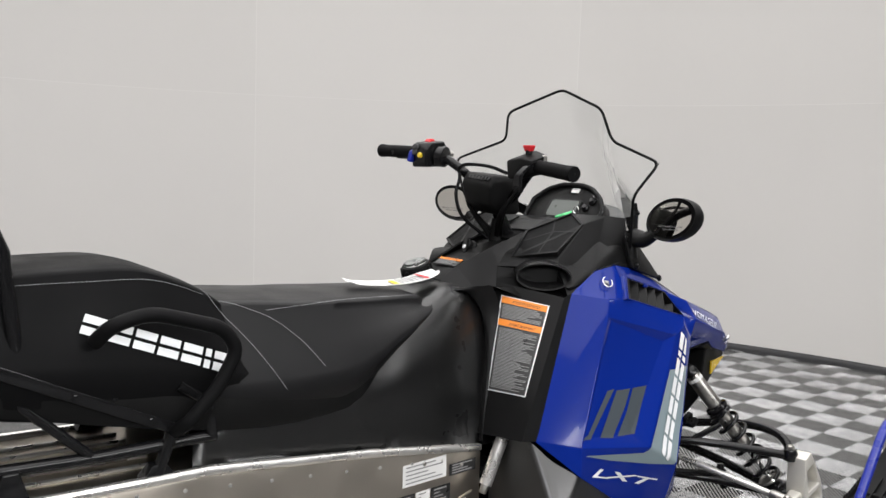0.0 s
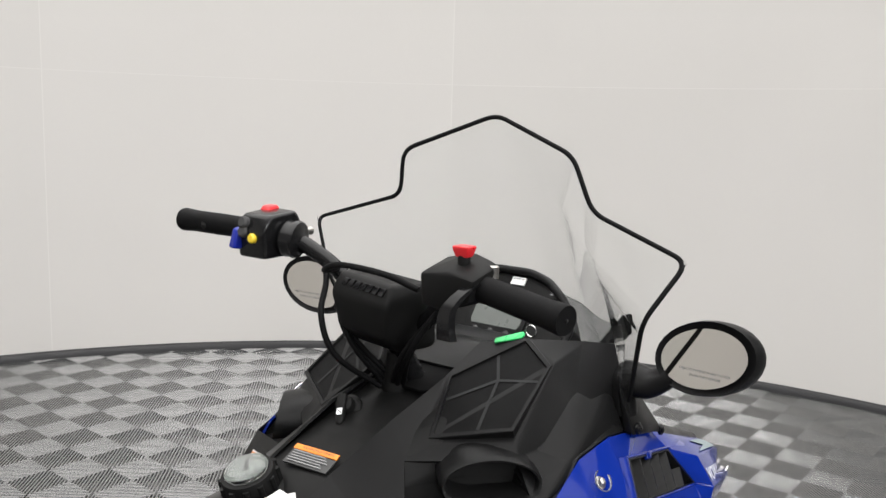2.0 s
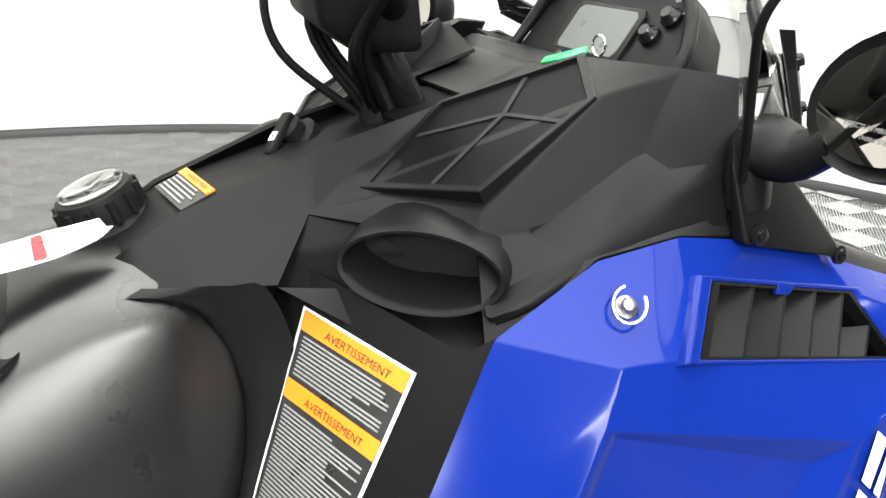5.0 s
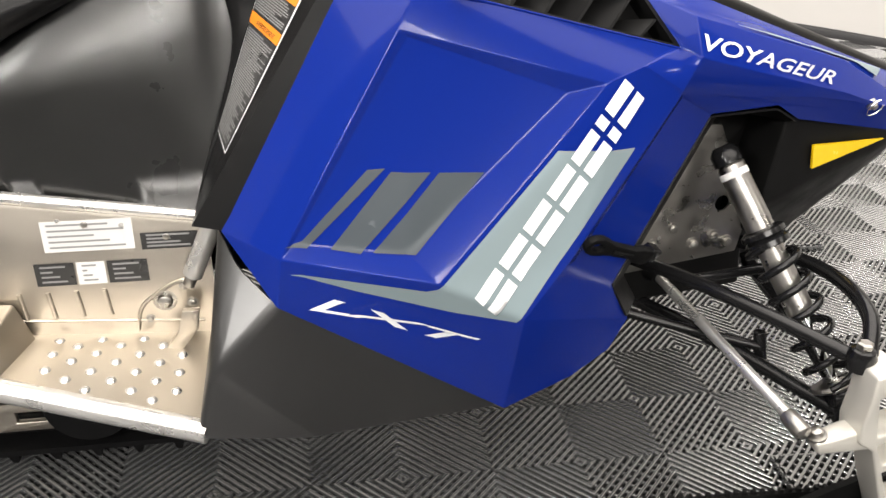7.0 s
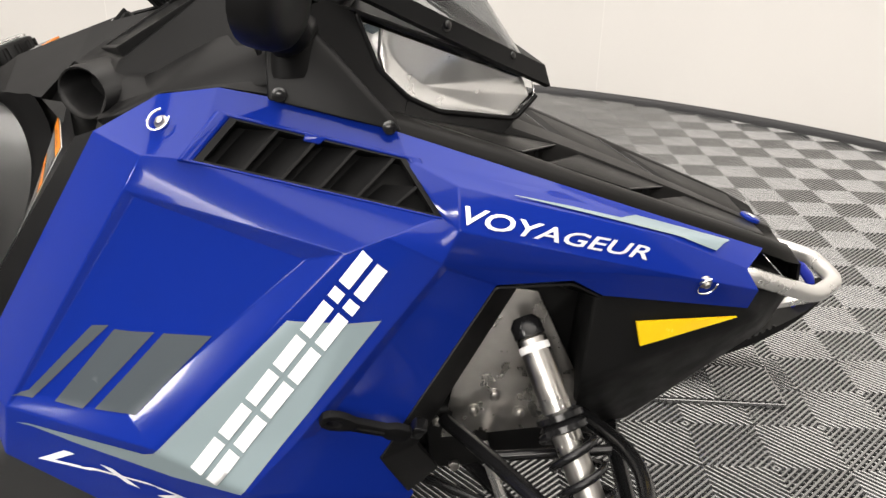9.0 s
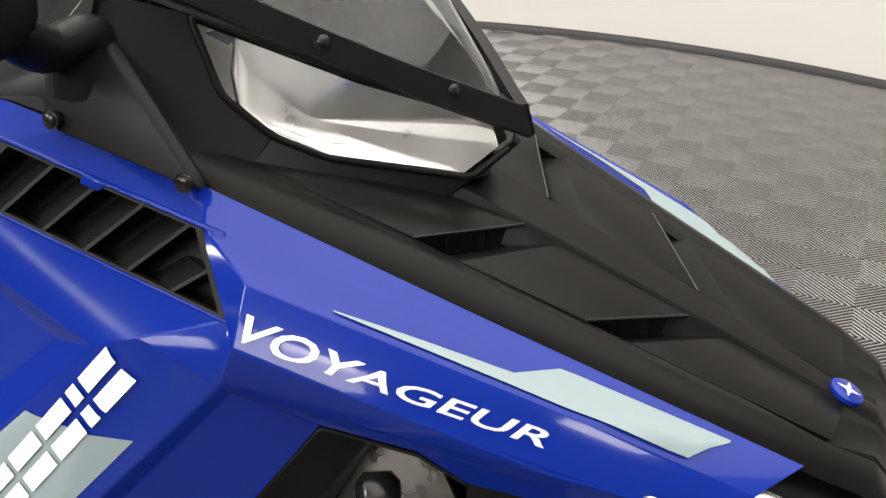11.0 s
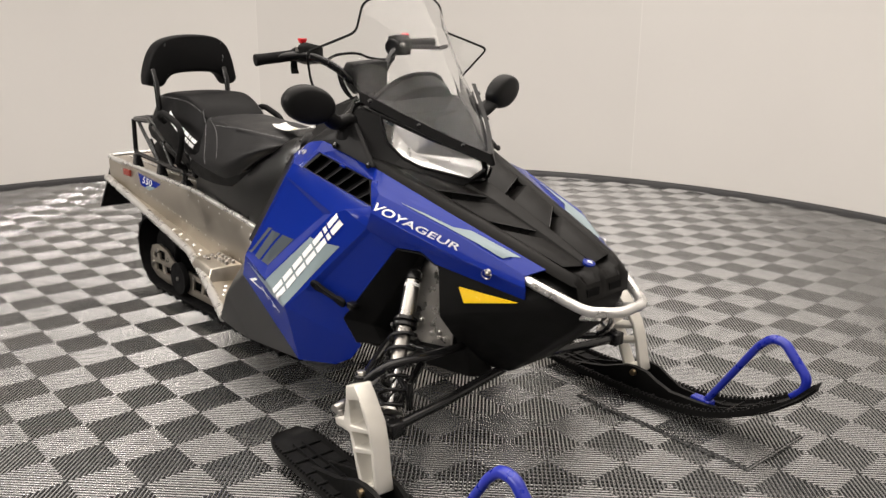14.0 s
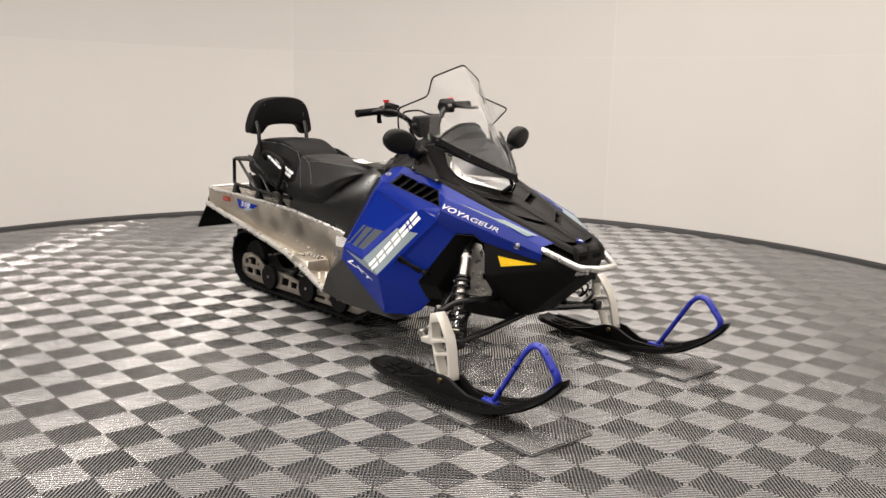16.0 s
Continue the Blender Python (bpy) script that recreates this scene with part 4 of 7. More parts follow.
# ---- mirrors
for side in (-1, 1):
    c = Vector((-0.490, -0.370, 0.972)) if side < 0 else Vector((-0.488, 0.398, 0.972))
    look_back = Vector((-0.95, -0.17 * side, 0.140)).normalized()
    e1 = Vector((0.22 * side, 0.95, 0)).normalized() if side > 0 else Vector((0.22, -0.95, 0)).normalized()
    e1 = e1 + Vector((0, 0, 0.17))
    e1 = (e1 - look_back * e1.dot(look_back)).normalized()
    e2 = look_back.cross(e1).normalized()
    if e2.z < 0:
        e2 = -e2
    secs = []
    for back, s in ((0.0, 0.90), (0.004, 1.0), (-0.008, 1.03), (-0.024, 1.01), (-0.034, 0.93), (-0.039, 0.80), (-0.0415, 0.5), (-0.042, 0.05)):
        secs.append([c + look_back * back + e1 * 0.077 * s * math.cos(a) + e2 * 0.052 * s * math.sin(a) for a in [2 * math.pi * k / 28 for k in range(28)]])
    mirror = add("mirror", loft(secs), M_BLACK, None, "oval black rear-view mirror on a stalk", 50)
    own = bmesh.new()
    own.faces.new([own.verts.new(c + look_back * 0.0052 + e1 * 0.066 * math.cos(a) + e2 * 0.042 * math.sin(a)) for a in [2 * math.pi * k / 36 for k in range(36)]])
    part("mirror_glass", own, M_MIRROR, mirror, "oval mirror glass", 30)
    for words, drop in (("OBJECTS IN MIRROR ARE CLOSER", 0.020), ("THAN THEY APPEAR", 0.0275)):
        tx = flat_text(words, 0.0052)
        wide = max(v.co.x for v in tx.verts)
        right = Vector((0, -1, 0)) - look_back * Vector((0, -1, 0)).dot(look_back)
        part("mirror_lettering", plaque(tx, axes_pose(c + look_back * 0.0057 - e2 * drop - right.normalized() * wide / 2, right, e2), 0.0), M_INK, mirror, "fine etched lettering")
    foot = Vector((-0.475, 0.243 * side, 0.915))
    a = c - e1 * 0.060 - e2 * 0.020 - look_back * 0.015 if (c - e1 * 0.06).y * side < c.y * side else c + e1 * 0.060 - e2 * 0.020 - look_back * 0.015
    pts = curve_points([foot - Vector((0, 0.0, 0.05)), foot, foot.lerp(a, 0.55) + Vector((0, 0, -0.012)), a], 5)
    part("stalk", tube(pts, [0.036 - 0.013 * k / len(pts) for k in range(len(pts))], 12, flat=0.65), M_BLACK, mirror, "black stalk", 60)

# ---- tank cover between seat and dash
TANK = [
    (-1.62, [(0, 0.60), (0.130, 0.60), (0.150, 0.592), (0.156, 0.575), (0.156, 0.536)]),
    (-1.50, [(0, 0.62), (0.138, 0.62), (0.158, 0.610), (0.165, 0.580), (0.160, 0.523)]),
    (-1.30, [(0, 0.660), (0.130, 0.658), (0.162, 0.636), (0.173, 0.580), (0.163, 0.498)]),
    (-1.20, [(0, 0.700), (0.110, 0.694), (0.150, 0.662), (0.172, 0.595), (0.164, 0.484)]),
    (-1.12, [(0, 0.748), (0.100, 0.742), (0.140, 0.706), (0.168, 0.620), (0.165, 0.472)]),
    (-1.00, [(0, 0.806), (0.092, 0.796), (0.128, 0.744), (0.156, 0.645), (0.172, 0.455)]),
    (-0.93, [(0, 0.815), (0.090, 0.803), (0.120, 0.746), (0.144, 0.645), (0.182, 0.447)]),
    (-0.885, [(0, 0.815), (0.076, 0.800), (0.106, 0.750), (0.130, 0.655), (0.180, 0.446)]),
    (-0.800, [(0, 0.810), (0.070, 0.795), (0.100, 0.750), (0.118, 0.655), (0.172, 0.450)]),
]
secs = []
for x, half in TANK:
    pts = [(y, z) for y, z in half[:0:-1]] + [(-y, z) for y, z in half]
    pts = curve_points([(x, y, z) for y, z in pts], 3)
    secs.append(pts)
bm = loft(secs, steps=4, ring=False)
bmesh.ops.solidify(bm, geom=bm.faces[:], thickness=0.004)
add("tank_cover", bm, M_TANK, None, "smooth black plastic tank cover", 60)

# ---- console flanks with warning labels
for side in (-1, 1):
    TL, TR, BR, BL = [Vector(p) for p in mirrored([(-0.823, -0.130, 0.778), (-0.779, -0.236, 0.764), (-0.889, -0.271, 0.575), (-0.903, -0.172, 0.572)], side)]

    def at(a, b, lift):
        return TL.lerp(TR, a).lerp(BL.lerp(BR, a), b) + nrm * lift
    nrm = (TR - TL).cross(BL - TL).normalized()
    nrm = nrm if nrm.x < 0 else -nrm
    own = bmesh.new()
    edge = [Vector(p) for p in mirrored([(-0.722, -0.262, 0.796), (-0.900, -0.322, 0.486)], side)]
    g = []
    for i in range(9):
        row = []
        for j in range(9):
            b = -0.14 + 1.60 * j / 8
            a = -0.35 + 1.62 * i / 8 - (0.25 * max(0, b - 1) if i == 0 else 0)
            row.append(own.verts.new(at(a, b, 0)))
        g.append(row)
    g.append([own.verts.new(edge[0].lerp(edge[1], j / 8)) for j in range(9)])
    for i in range(9):
        for j in range(8):
            own.faces.new((g[i][j], g[i + 1][j], g[i + 1][j + 1], g[i][j + 1]))
    bmesh.ops.recalc_face_normals(own, faces=own.faces)
    flank_bm = own
    flank = add("console_flank", flank_bm, M_BLACK, None, "black console flank with a printed warning label", 40)
    # rounded shoulder that laps over the tank cover
    groove = [(-0.985, -0.076, 0.786), (-0.958, -0.092, 0.795), (-0.930, -0.104, 0.795), (-0.906, -0.106, 0.782), (-0.890, -0.112, 0.762), (-0.880, -0.119, 0.737), (-0.875, -0.127, 0.699), (-0.880, -0.137, 0.660), (-0.892, -0.150, 0.618), (-0.904, -0.161, 0.580), (-0.917, -0.171, 0.545), (-0.929, -0.181, 0.510), (-0.944, -0.194, 0.462)]
    along = [(-0.960, -0.080, 0.800), (-0.930, -0.100, 0.803), (-0.905, -0.113, 0.806), (-0.880, -0.120, 0.805), (-0.855, -0.126, 0.802), (-0.836, -0.134, 0.750), (-0.850, -0.144, 0.705), (-0.866, -0.152, 0.662), (-0.882, -0.161, 0.620), (-0.897, -0.169, 0.582), (-0.911, -0.177, 0.547), (-0.924, -0.184, 0.512), (-0.941, -0.196, 0.463)]
    secs = []
    for p, q in zip(curve_points(mirrored(groove, side), 3), curve_points(mirrored(along, side), 3)):
        out = Vector((-0.35, 0.80 * side, 0.25)).normalized()
        secs.append([p - out * 0.016, p + out * 0.0015, p.lerp(q, 0.12) + out * 0.0050, p.lerp(q, 0.5) + out * 0.0045, q + out * 0.0010])
    own = bmesh.new()
    rows = [[own.verts.new(p) for p in sec] for sec in secs]
    for A, Bq in zip(rows, rows[1:]):
        for k in range(4):
            own.faces.new((A[k], A[k + 1], Bq[k + 1], Bq[k]))
    part("console_shoulder", own, M_BLACK, flank, "", 50)
    TL, TR, BR, BL = [Vector(p) for p in mirrored([(-0.823, -0.130, 0.778), (-0.779, -0.236, 0.764), (-0.889, -0.271, 0.575), (-0.903, -0.172, 0.572)], side)]
    if side > 0:
        TL, TR, BR, BL = TR, TL, BL, BR
    nrm = (TR - TL).cross(BL - TL).normalized()
    nrm = nrm if nrm.x < 0 else -nrm

    def at(a, b, lift):
        return TL.lerp(TR, a).lerp(BL.lerp(BR, a), b) + nrm * lift

    def quad(a0, a1, b0, b1, lift, bm, na=6, nb=8):
        own = bmesh.new()
        g = [[own.verts.new(at(a0 + (a1 - a0) * i / na, b0 + (b1 - b0) * j / nb, lift)) for j in range(nb + 1)] for i in range(na + 1)]
        for i in range(na):
            for j in range(nb):
                own.faces.new((g[i][j], g[i + 1][j], g[i + 1][j + 1], g[i][j + 1]))
        return merge(own, bm)
    base = 0.0012
    label = part("warning_label", quad(-0.03, 1.03, -0.01, 1.01, base, bmesh.new()), M_WHITE, flank, "tall black and orange warning label")
    part("label_field", quad(0, 1, 0, 1, base + 0.0006, bmesh.new()), M_LABELBLACK, label)
    for b0 in (0.0, 0.245):
        part("orange_strip", quad(0, 1, b0, b0 + 0.07, base + 0.0012, bmesh.new()), M_ORANGE, label, "orange heading strip")
    lines = bmesh.new()
    rnd = random.Random(5)
    for k in range(60):
        b0 = 0.085 + k * 0.0149
        if 0.225 < b0 < 0.325 or b0 > 0.975:
            continue
        end = 0.94 if rnd.random() < 0.55 else 0.6 + 0.3 * rnd.random()
        quad(0.05, end, b0, b0 + 0.0068, base + 0.0012, lines, 4, 1)
    ob = part("print_block", lines, M_INK, label, "fine grey lines of print")
    tagged(ob, kind="stuff")
    for b0 in (0.055, 0.300):
        tx = flat_text("AVERTISSEMENT", 0.0135)
        o, uu, vv = at(0.24 if side < 0 else 0.2, b0, 0), at(1, b0, 0) - at(0, b0, 0), at(0.5, 0, 0) - at(0.5, 1, 0)
        fit_w = 0.62 * uu.length / max(v.co.x for v in tx.verts)
        for v in tx.verts:
            v.co *= fit_w
        part("lettering", plaque(tx, axes_pose(o + nrm * (base + 0.0018), uu, vv), 0.0), M_LABELBLACK, label, "black heading letters")

# ---- dash: folded pods, valley, gauge
POD = {"r0": (-0.975, -0.046, 0.800), "r1": (-0.905, -0.052, 0.846), "r2": (-0.790, -0.058, 0.890), "r3": (-0.672, -0.056, 0.922),
       "s0": (-0.985, -0.078, 0.776), "k0": (-0.905, -0.112, 0.804), "k1": (-0.846, -0.128, 0.803), "k2": (-0.787, -0.188, 0.774), "k3": (-0.732, -0.262, 0.774),
       "e0": (-0.804, -0.092, 0.850), "e1": (-0.712, -0.210, 0.853), "b0": (-0.776, -0.090, 0.860), "b1": (-0.706, -0.200, 0.870),
       "uR": (-0.596, -0.192, 0.952), "uT": (-0.566, -0.126, 0.972), "uM": (-0.575, -0.050, 0.955),
       "h1": (-0.664, -0.214, 0.853), "cb": (-0.600, -0.226, 0.862), "ct": (-0.520, -0.196, 0.968), "c1": (-0.490, -0.248, 0.868), "c2": (-0.455, -0.236, 0.962),
       "p1": (-0.638, -0.259, 0.843), "p2": (-0.563, -0.264, 0.853), "p3": (-0.482, -0.262, 0.842),
       "n0": (-0.842, -0.112, 0.795), "n1": (-0.700, -0.190, 0.800)}
POD_FACES = ["s0 r0 r1 k0", "r1 r2 e0 k1 k0", "r2 r3 b0 e0", "e0 b0 b1 e1", "r3 uM uT uR b1 b0", "b1 uR ct cb h1 e1", "uR uT ct", "cb ct c2 c1", "h1 cb c1 p3 p2 p1", "e1 h1 p1 k3"]
for side in (-1, 1):
    core = [(-0.92, -0.05, 0.80), (-0.80, -0.06, 0.862), (-0.69, -0.06, 0.90), (-0.59, -0.12, 0.94), (-0.61, -0.175, 0.925), (-0.70, -0.17, 0.85), (-0.72, -0.15, 0.79), (-0.55, -0.18, 0.93), (-0.52, -0.22, 0.87), (-0.62, -0.22, 0.84), (-0.86, -0.08, 0.79), (-0.60, -0.05, 0.78)]
    dash = add("dash_pod", sheet(mirrored(POD, side), POD_FACES, thick=0.004, bevel=0.003, segs=2), M_BLACK, None, "black folded dash pod with a lidded glove box", 35)
    part("inner_shell", hull(mirrored(core, side), 0.006, 2), M_DARK, dash, "", 35)
    D = [Vector(p) for p in mirrored([(-0.757, -0.100, 0.8675), (-0.700, -0.188, 0.877), (-0.606, -0.183, 0.945), (-0.578, -0.130, 0.9645), (-0.672, -0.066, 0.9185)], side)]
    c = sum(D, Vector()) / 5
    n = (D[1] - D[0]).cross(D[4] - D[0]).normalized()
    n = sum(((a - c).cross(b - c) for a, b in zip(D, D[1:] + D[:1])), Vector()).normalized()
    n = n if n.x < 0 else -n
    D = [c + (p - c - n * (p - c).dot(n)) * 1.09 + n * 0.004 + Vector((0.002, 0.003 * side, 0)) for p in D]
    c = c + n * 0.004
    own = bmesh.new()
    rings = [[own.verts.new(p.lerp(c, f) + n * h) for p in D] for f, h in ((0.0, -0.012), (0.0, 0.004), (0.012, 0.0048), (0.080, 0.0048), (0.092, -0.004))]
    for A, B in zip(rings, rings[1:]):
        for k in range(5):
            own.faces.new((A[k], A[(k + 1) % 5], B[(k + 1) % 5], B[k]))
    own.faces.new(rings[0][::-1])
    lid = part("glove_box_lid", own, M_BLACK, dash, "black framed lid", 30)
    own = bmesh.new()
    ring = [own.verts.new(p.lerp(c, 0.088) + n * 0.0012) for p in D]
    own.faces.new(ring if (ring[1].co - ring[0].co).cross(ring[4].co - ring[0].co).dot(n) > 0 else ring[::-1])
    part("mesh_pocket", own, M_MESH, lid, "dark mesh pocket with a cross seam")
    for end in (D[4].lerp(D[3], 0.62), D[4].lerp(D[0], 0.42), D[2].lerp(D[1], 0.25), D[0].lerp(D[1], 0.55)):
        hub = c.lerp(D[3], 0.16)
        p, q = end.lerp(hub, 0.10) + n * 0.0022, hub + n * 0.0022
        w = n.cross((p - q).normalized()) * 0.0022
        own = bmesh.new()
        own.faces.new([own.verts.new(v) for v in (p - w, p + w, q + w, q - w)])
        bmesh.ops.recalc_face_normals(own, faces=own.faces)
        part("pocket_band", own, M_BAND, lid, "dark grey band")
    # hollow under the ledge, with an oval grab loop
    R = {k: Vector(v) for k, v in mirrored(POD, side).items()}
    own = bmesh.new()
    q = {k: own.verts.new(R[k] + Vector((0, 0, -0.002))) for k in ("e0", "e1", "k1", "k2", "k3", "n0", "n1")}
    for f in ("e0 e1 n1 n0", "e0 n0 k1", "n0 n1 k3 k2 k1", "e1 k3 n1"):
        own.faces.new([q[k] for k in f.split()])
    part("loop_recess", own, M_DARK, dash, "", 30)
    hc = Vector((-0.752, 0.194 * side, 0.829))
    hu, hv = Vector((0.050, 0.046 * side, 0.0)), Vector((0.004, -0.006 * side, 0.033))
    out = Vector((-0.58, 0.62 * side, -0.12)).normalized()
    secs = []
    for f, d in ((1.0, -0.050), (1.0, -0.006), (0.99, 0.006), (0.95, 0.011), (0.88, 0.010), (0.84, 0.004), (0.80, -0.045)):
        secs.append([hc + out * d + (hu + hu.normalized() * (f - 1) * 0.045) * math.cos(a) + (hv + hv.normalized() * (f - 1) * 0.038) * math.sin(a) for a in [2 * math.pi * k / 36 for k in range(36)]])
    own = bmesh.new()
    rows = [[own.verts.new(p) for p in sec] for sec in secs]
    for A, B in zip(rows, rows[1:]):
        for k in range(36):
            own.faces.new((A[k], A[(k + 1) % 36], B[(k + 1) % 36], B[k]))
    part("pull_loop", own, M_BLACK, dash, "oval black grab loop", 45)

valley = [(-0.950, 0.050, 0.815), (-0.905, 0.054, 0.840), (-0.80, 0.060, 0.868), (-0.70, 0.060, 0.898), (-0.62, 0.055, 0.915), (-0.60, 0.05, 0.86), (-0.94, 0.05, 0.79)]
# M_DARK stands for the valley's shade; same plastic as the pods
add("dash_middle", hull(valley, 0.004, 2, mirror=True), M_DARK, None, "black dash middle with the key switch", 35)
own = hull([(-0.64, 0.06, 0.925), (-0.56, 0.13, 0.950), (-0.46, 0.17, 0.930), (-0.42, 0.16, 0.93), (-0.48, 0.10, 0.935), (-0.5, 0.1, 0.85)], 0.01, 3, mirror=True)
add("dash_deck", own, M_BLACK, None, "black deck behind the handlebar", 35)
# gauge cluster
gn = Vector((-0.80, 0, 0.60)).normalized()
gu, gv = Vector((0, -1, 0)), Vector((0.60, 0, 0.80))
gc = Vector((-0.455, -0.012, 0.978))
arch = [(-0.120, -0.062), (0.128, -0.062), (0.138, -0.014), (0.112, 0.030), (0.070, 0.062), (0.030, 0.074), (-0.040, 0.074), (-0.085, 0.055), (-0.118, 0.020)]
pod = add("gauge_pod", prism(arch, gc + gn * -0.02, gu, gv, 0.05, 0.006, 3), M_DARK, None, "black arched instrument pod with a grey screen", 40)
rim = rounded([gc + gn * 0.010 + gu * a + gv * b for a, b in arch], 0.012)
part("pod_rim", tube(rim, 0.007, 8, closed=True), M_BLACK, pod, "", 60)
scr = [(-0.052, -0.022), (0.036, -0.022), (0.040, -0.014), (0.040, 0.026), (0.034, 0.032), (-0.050, 0.032), (-0.056, 0.026), (-0.056, -0.014)]
part("screen_frame", prism([(a * 1.18, b * 1.35 - 0.004) for a, b in scr], gc + gn * 0.007 + gu * 0.008 - gv * 0.013, gu, gv, 0.006, 0.0015), M_BLACK, pod, "", 40)
part("screen", prism(scr, gc + gn * 0.0085 + gu * 0.008 - gv * 0.011, gu, gv, 0.005, 0.001), M_LCD, pod, "blank grey screen")
for k in range(3):
    part("button", lathe([(0, 0.005), (0.002, 0.005), (0.0028, 0.004)], gc + gn * 0.0095 + gu * (-0.032 + 0.03 * k) - gv * 0.042, gc + gn * 0.03 + gu * (-0.032 + 0.03 * k) - gv * 0.042, 10), M_RIM, pod, "", 40)
for a, b in ((0.075, 0.0), (0.088, 0.022)):
    part("rocker_switch", lathe([(0, 0.011), (0.006, 0.011), (0.008, 0.009), (0.014, 0.006)], gc + gn * 0.005 + gu * a + gv * b, gc + gn * 0.05 + gu * a + gv * b, 14), M_FRAME, pod, "small black switch", 40)
part("sticker", prism([(-0.013, -0.007), (0.013, -0.007), (0.013, 0.007), (-0.013, 0.007)], gc + gn * 0.0065 + gv * 0.056 + gu * 0.012, gu, gv, 0.004), M_PAPER, pod, "small white service sticker")
tx = flat_text("NEXT SERVICE DUE", 0.0026, 0.0, 0.00008)
part("sticker_print", plaque(tx, axes_pose(gc + gn * 0.0100 + gv * 0.0585 + gu * 0.0002, gu, gv), 0.0), M_LABELBLACK, pod)
for word, a, b in (("OFF", 0.078, 0.040), ("RUN", 0.094, 0.037), ("START", 0.097, 0.028)):
    part("switch_lettering", plaque(flat_text(word, 0.0050), axes_pose(gc + gn * 0.0075 + gu * a + gv * b, gu, gv), 0.0), M_WHITE, pod)
tagkey = thing("key_tag", "green plastic key tag hanging at the gauge", "key tag", STAND @ Matrix.Translation((-0.020, -0.014, 0.006)))
add("tag", prism([(-0.022, -0.005), (0.022, -0.007), (0.026, 0), (0.022, 0.007), (-0.022, 0.005)], (-0.548, -0.083, 0.962), (0.35, -0.90, 0.30), (0.75, 0.3, 0.5), 0.003, 0.001), M_GREEN, tagkey, "", 40)
add("ring", tube([Vector((-0.532, -0.112, 0.975)) + Vector((0, math.cos(a) * 0.009, math.sin(a) * 0.009)) for a in [2 * math.pi * k / 14 for k in range(14)]], 0.001, 6, closed=True), M_CHROME, tagkey, "", 60)

# key switch, small label, fuel cap
KC, kn = Vector((-0.768, 0.043, 0.876)), Vector((-0.72, -0.10, 0.66)).normalized()
ku = Vector((-0.60, -0.42, -0.66))
ku = (ku - kn * ku.dot(kn)).normalized()
kv = kn.cross(ku).normalized()
key = add("choke_lever", lathe([(-0.03, 0.021), (0.004, 0.021), (0.006, 0.018), (0.007, 0.014), (0.018, 0.0135), (0.021, 0.010), (0.0212, 0.001)], KC, KC + kn, 24), M_DARK, None, "black turn lever with a small white mark", 40)
part("lever", prism([(-0.012, -0.007), (0.030, -0.0065), (0.036, -0.004), (0.036, 0.004), (0.030, 0.0065), (-0.012, 0.007)], KC + kn * 0.0225, ku, kv, 0.008, 0.002), M_DARK, key, "", 40)
part("mark", prism([(0.012, -0.0042), (0.022, -0.0042), (0.022, 0.0042), (0.012, 0.0042)], KC + kn * 0.0272, ku, kv, 0.0008), M_WHITE, key)
part("mark_stroke", prism([(0.0135, -0.0030), (0.0150, -0.0030), (0.0205, 0.0030), (0.0190, 0.0030)], KC + kn * 0.0278, ku, kv, 0.0006), M_LABELBLACK, key)
lu, lv, lc = (0.12, -0.99, -0.02), (0.925, 0.11, 0.38), Vector((-0.889, -0.006, 0.8505))
fl = add("small_label", prism([(-0.035, -0.0165), (0.035, -0.0165), (0.035, 0.0165), (-0.035, 0.0165)], lc, lu, lv, 0.003), M_LABELBLACK, None, "small black and orange caution label")
part("strip", prism([(-0.035, 0.008), (0.035, 0.008), (0.035, 0.0165), (-0.035, 0.0165)], lc + Vector((-0.0006, 0, 0.0016)), lu, lv, 0.003), M_ORANGE, fl)
for k in range(5):
    part("print_line", prism([(-0.031, 0.0045 - 0.0044 * k), (0.020 + 0.004 * (k % 3), 0.0045 - 0.0044 * k), (0.020 + 0.004 * (k % 3), 0.0061 - 0.0044 * k), (-0.031, 0.0061 - 0.0044 * k)], lc + Vector((-0.0006, 0, 0.0016)), lu, lv, 0.0028), M_INK, fl)
tx = fitted_text("WARNING/AVERTISSEMENT", 0.052, 0.0042)
part("lettering", plaque(tx, axes_pose(lc + Vector((-0.0018, 0, 0.0036)) + Vector(lu) * -0.022 + Vector(lv) * 0.0105, lu, lv), 0.0), M_LABELBLACK, fl, "black heading letters")
FC = Vector((-0.948, 0.036, 0.814))
fn = Vector((-0.35, 0, 0.94)).normalized()
prof = [(-0.02, 0.043), (0.004, 0.043), (0.008, 0.036), (0.028, 0.0355), (0.0335, 0.0335), (0.035, 0.028)]
cap = add("fuel_cap", lathe(prof, FC, FC + fn, 32), M_DARK, None, "black ribbed fuel cap with a clear gauge window", 30)
for k in range(12):
    a = 2 * math.pi * k / 12
    e1 = fn.orthogonal().normalized()
    e2 = fn.cross(e1)
    d = e1 * math.cos(a) + e2 * math.sin(a)
    part("grip_rib", rod(FC + d * 0.036 + fn * 0.010, FC + d * 0.0352 + fn * 0.029, 0.004, 8), M_DARK, cap, "", 50)
part("gauge_disc", lathe([(0, 0.028), (0.002, 0.028), (0.0022, 0.001)], FC + fn * 0.0338, FC + fn, 28), M_LCD, cap, "", 40)
part("window", lathe([(0, 0.029), (0.003, 0.028), (0.005, 0.021), (0.0056, 0.001)], FC + fn * 0.0364, FC + fn, 28), M_LENS, cap, "", 60).visible_shadow = False
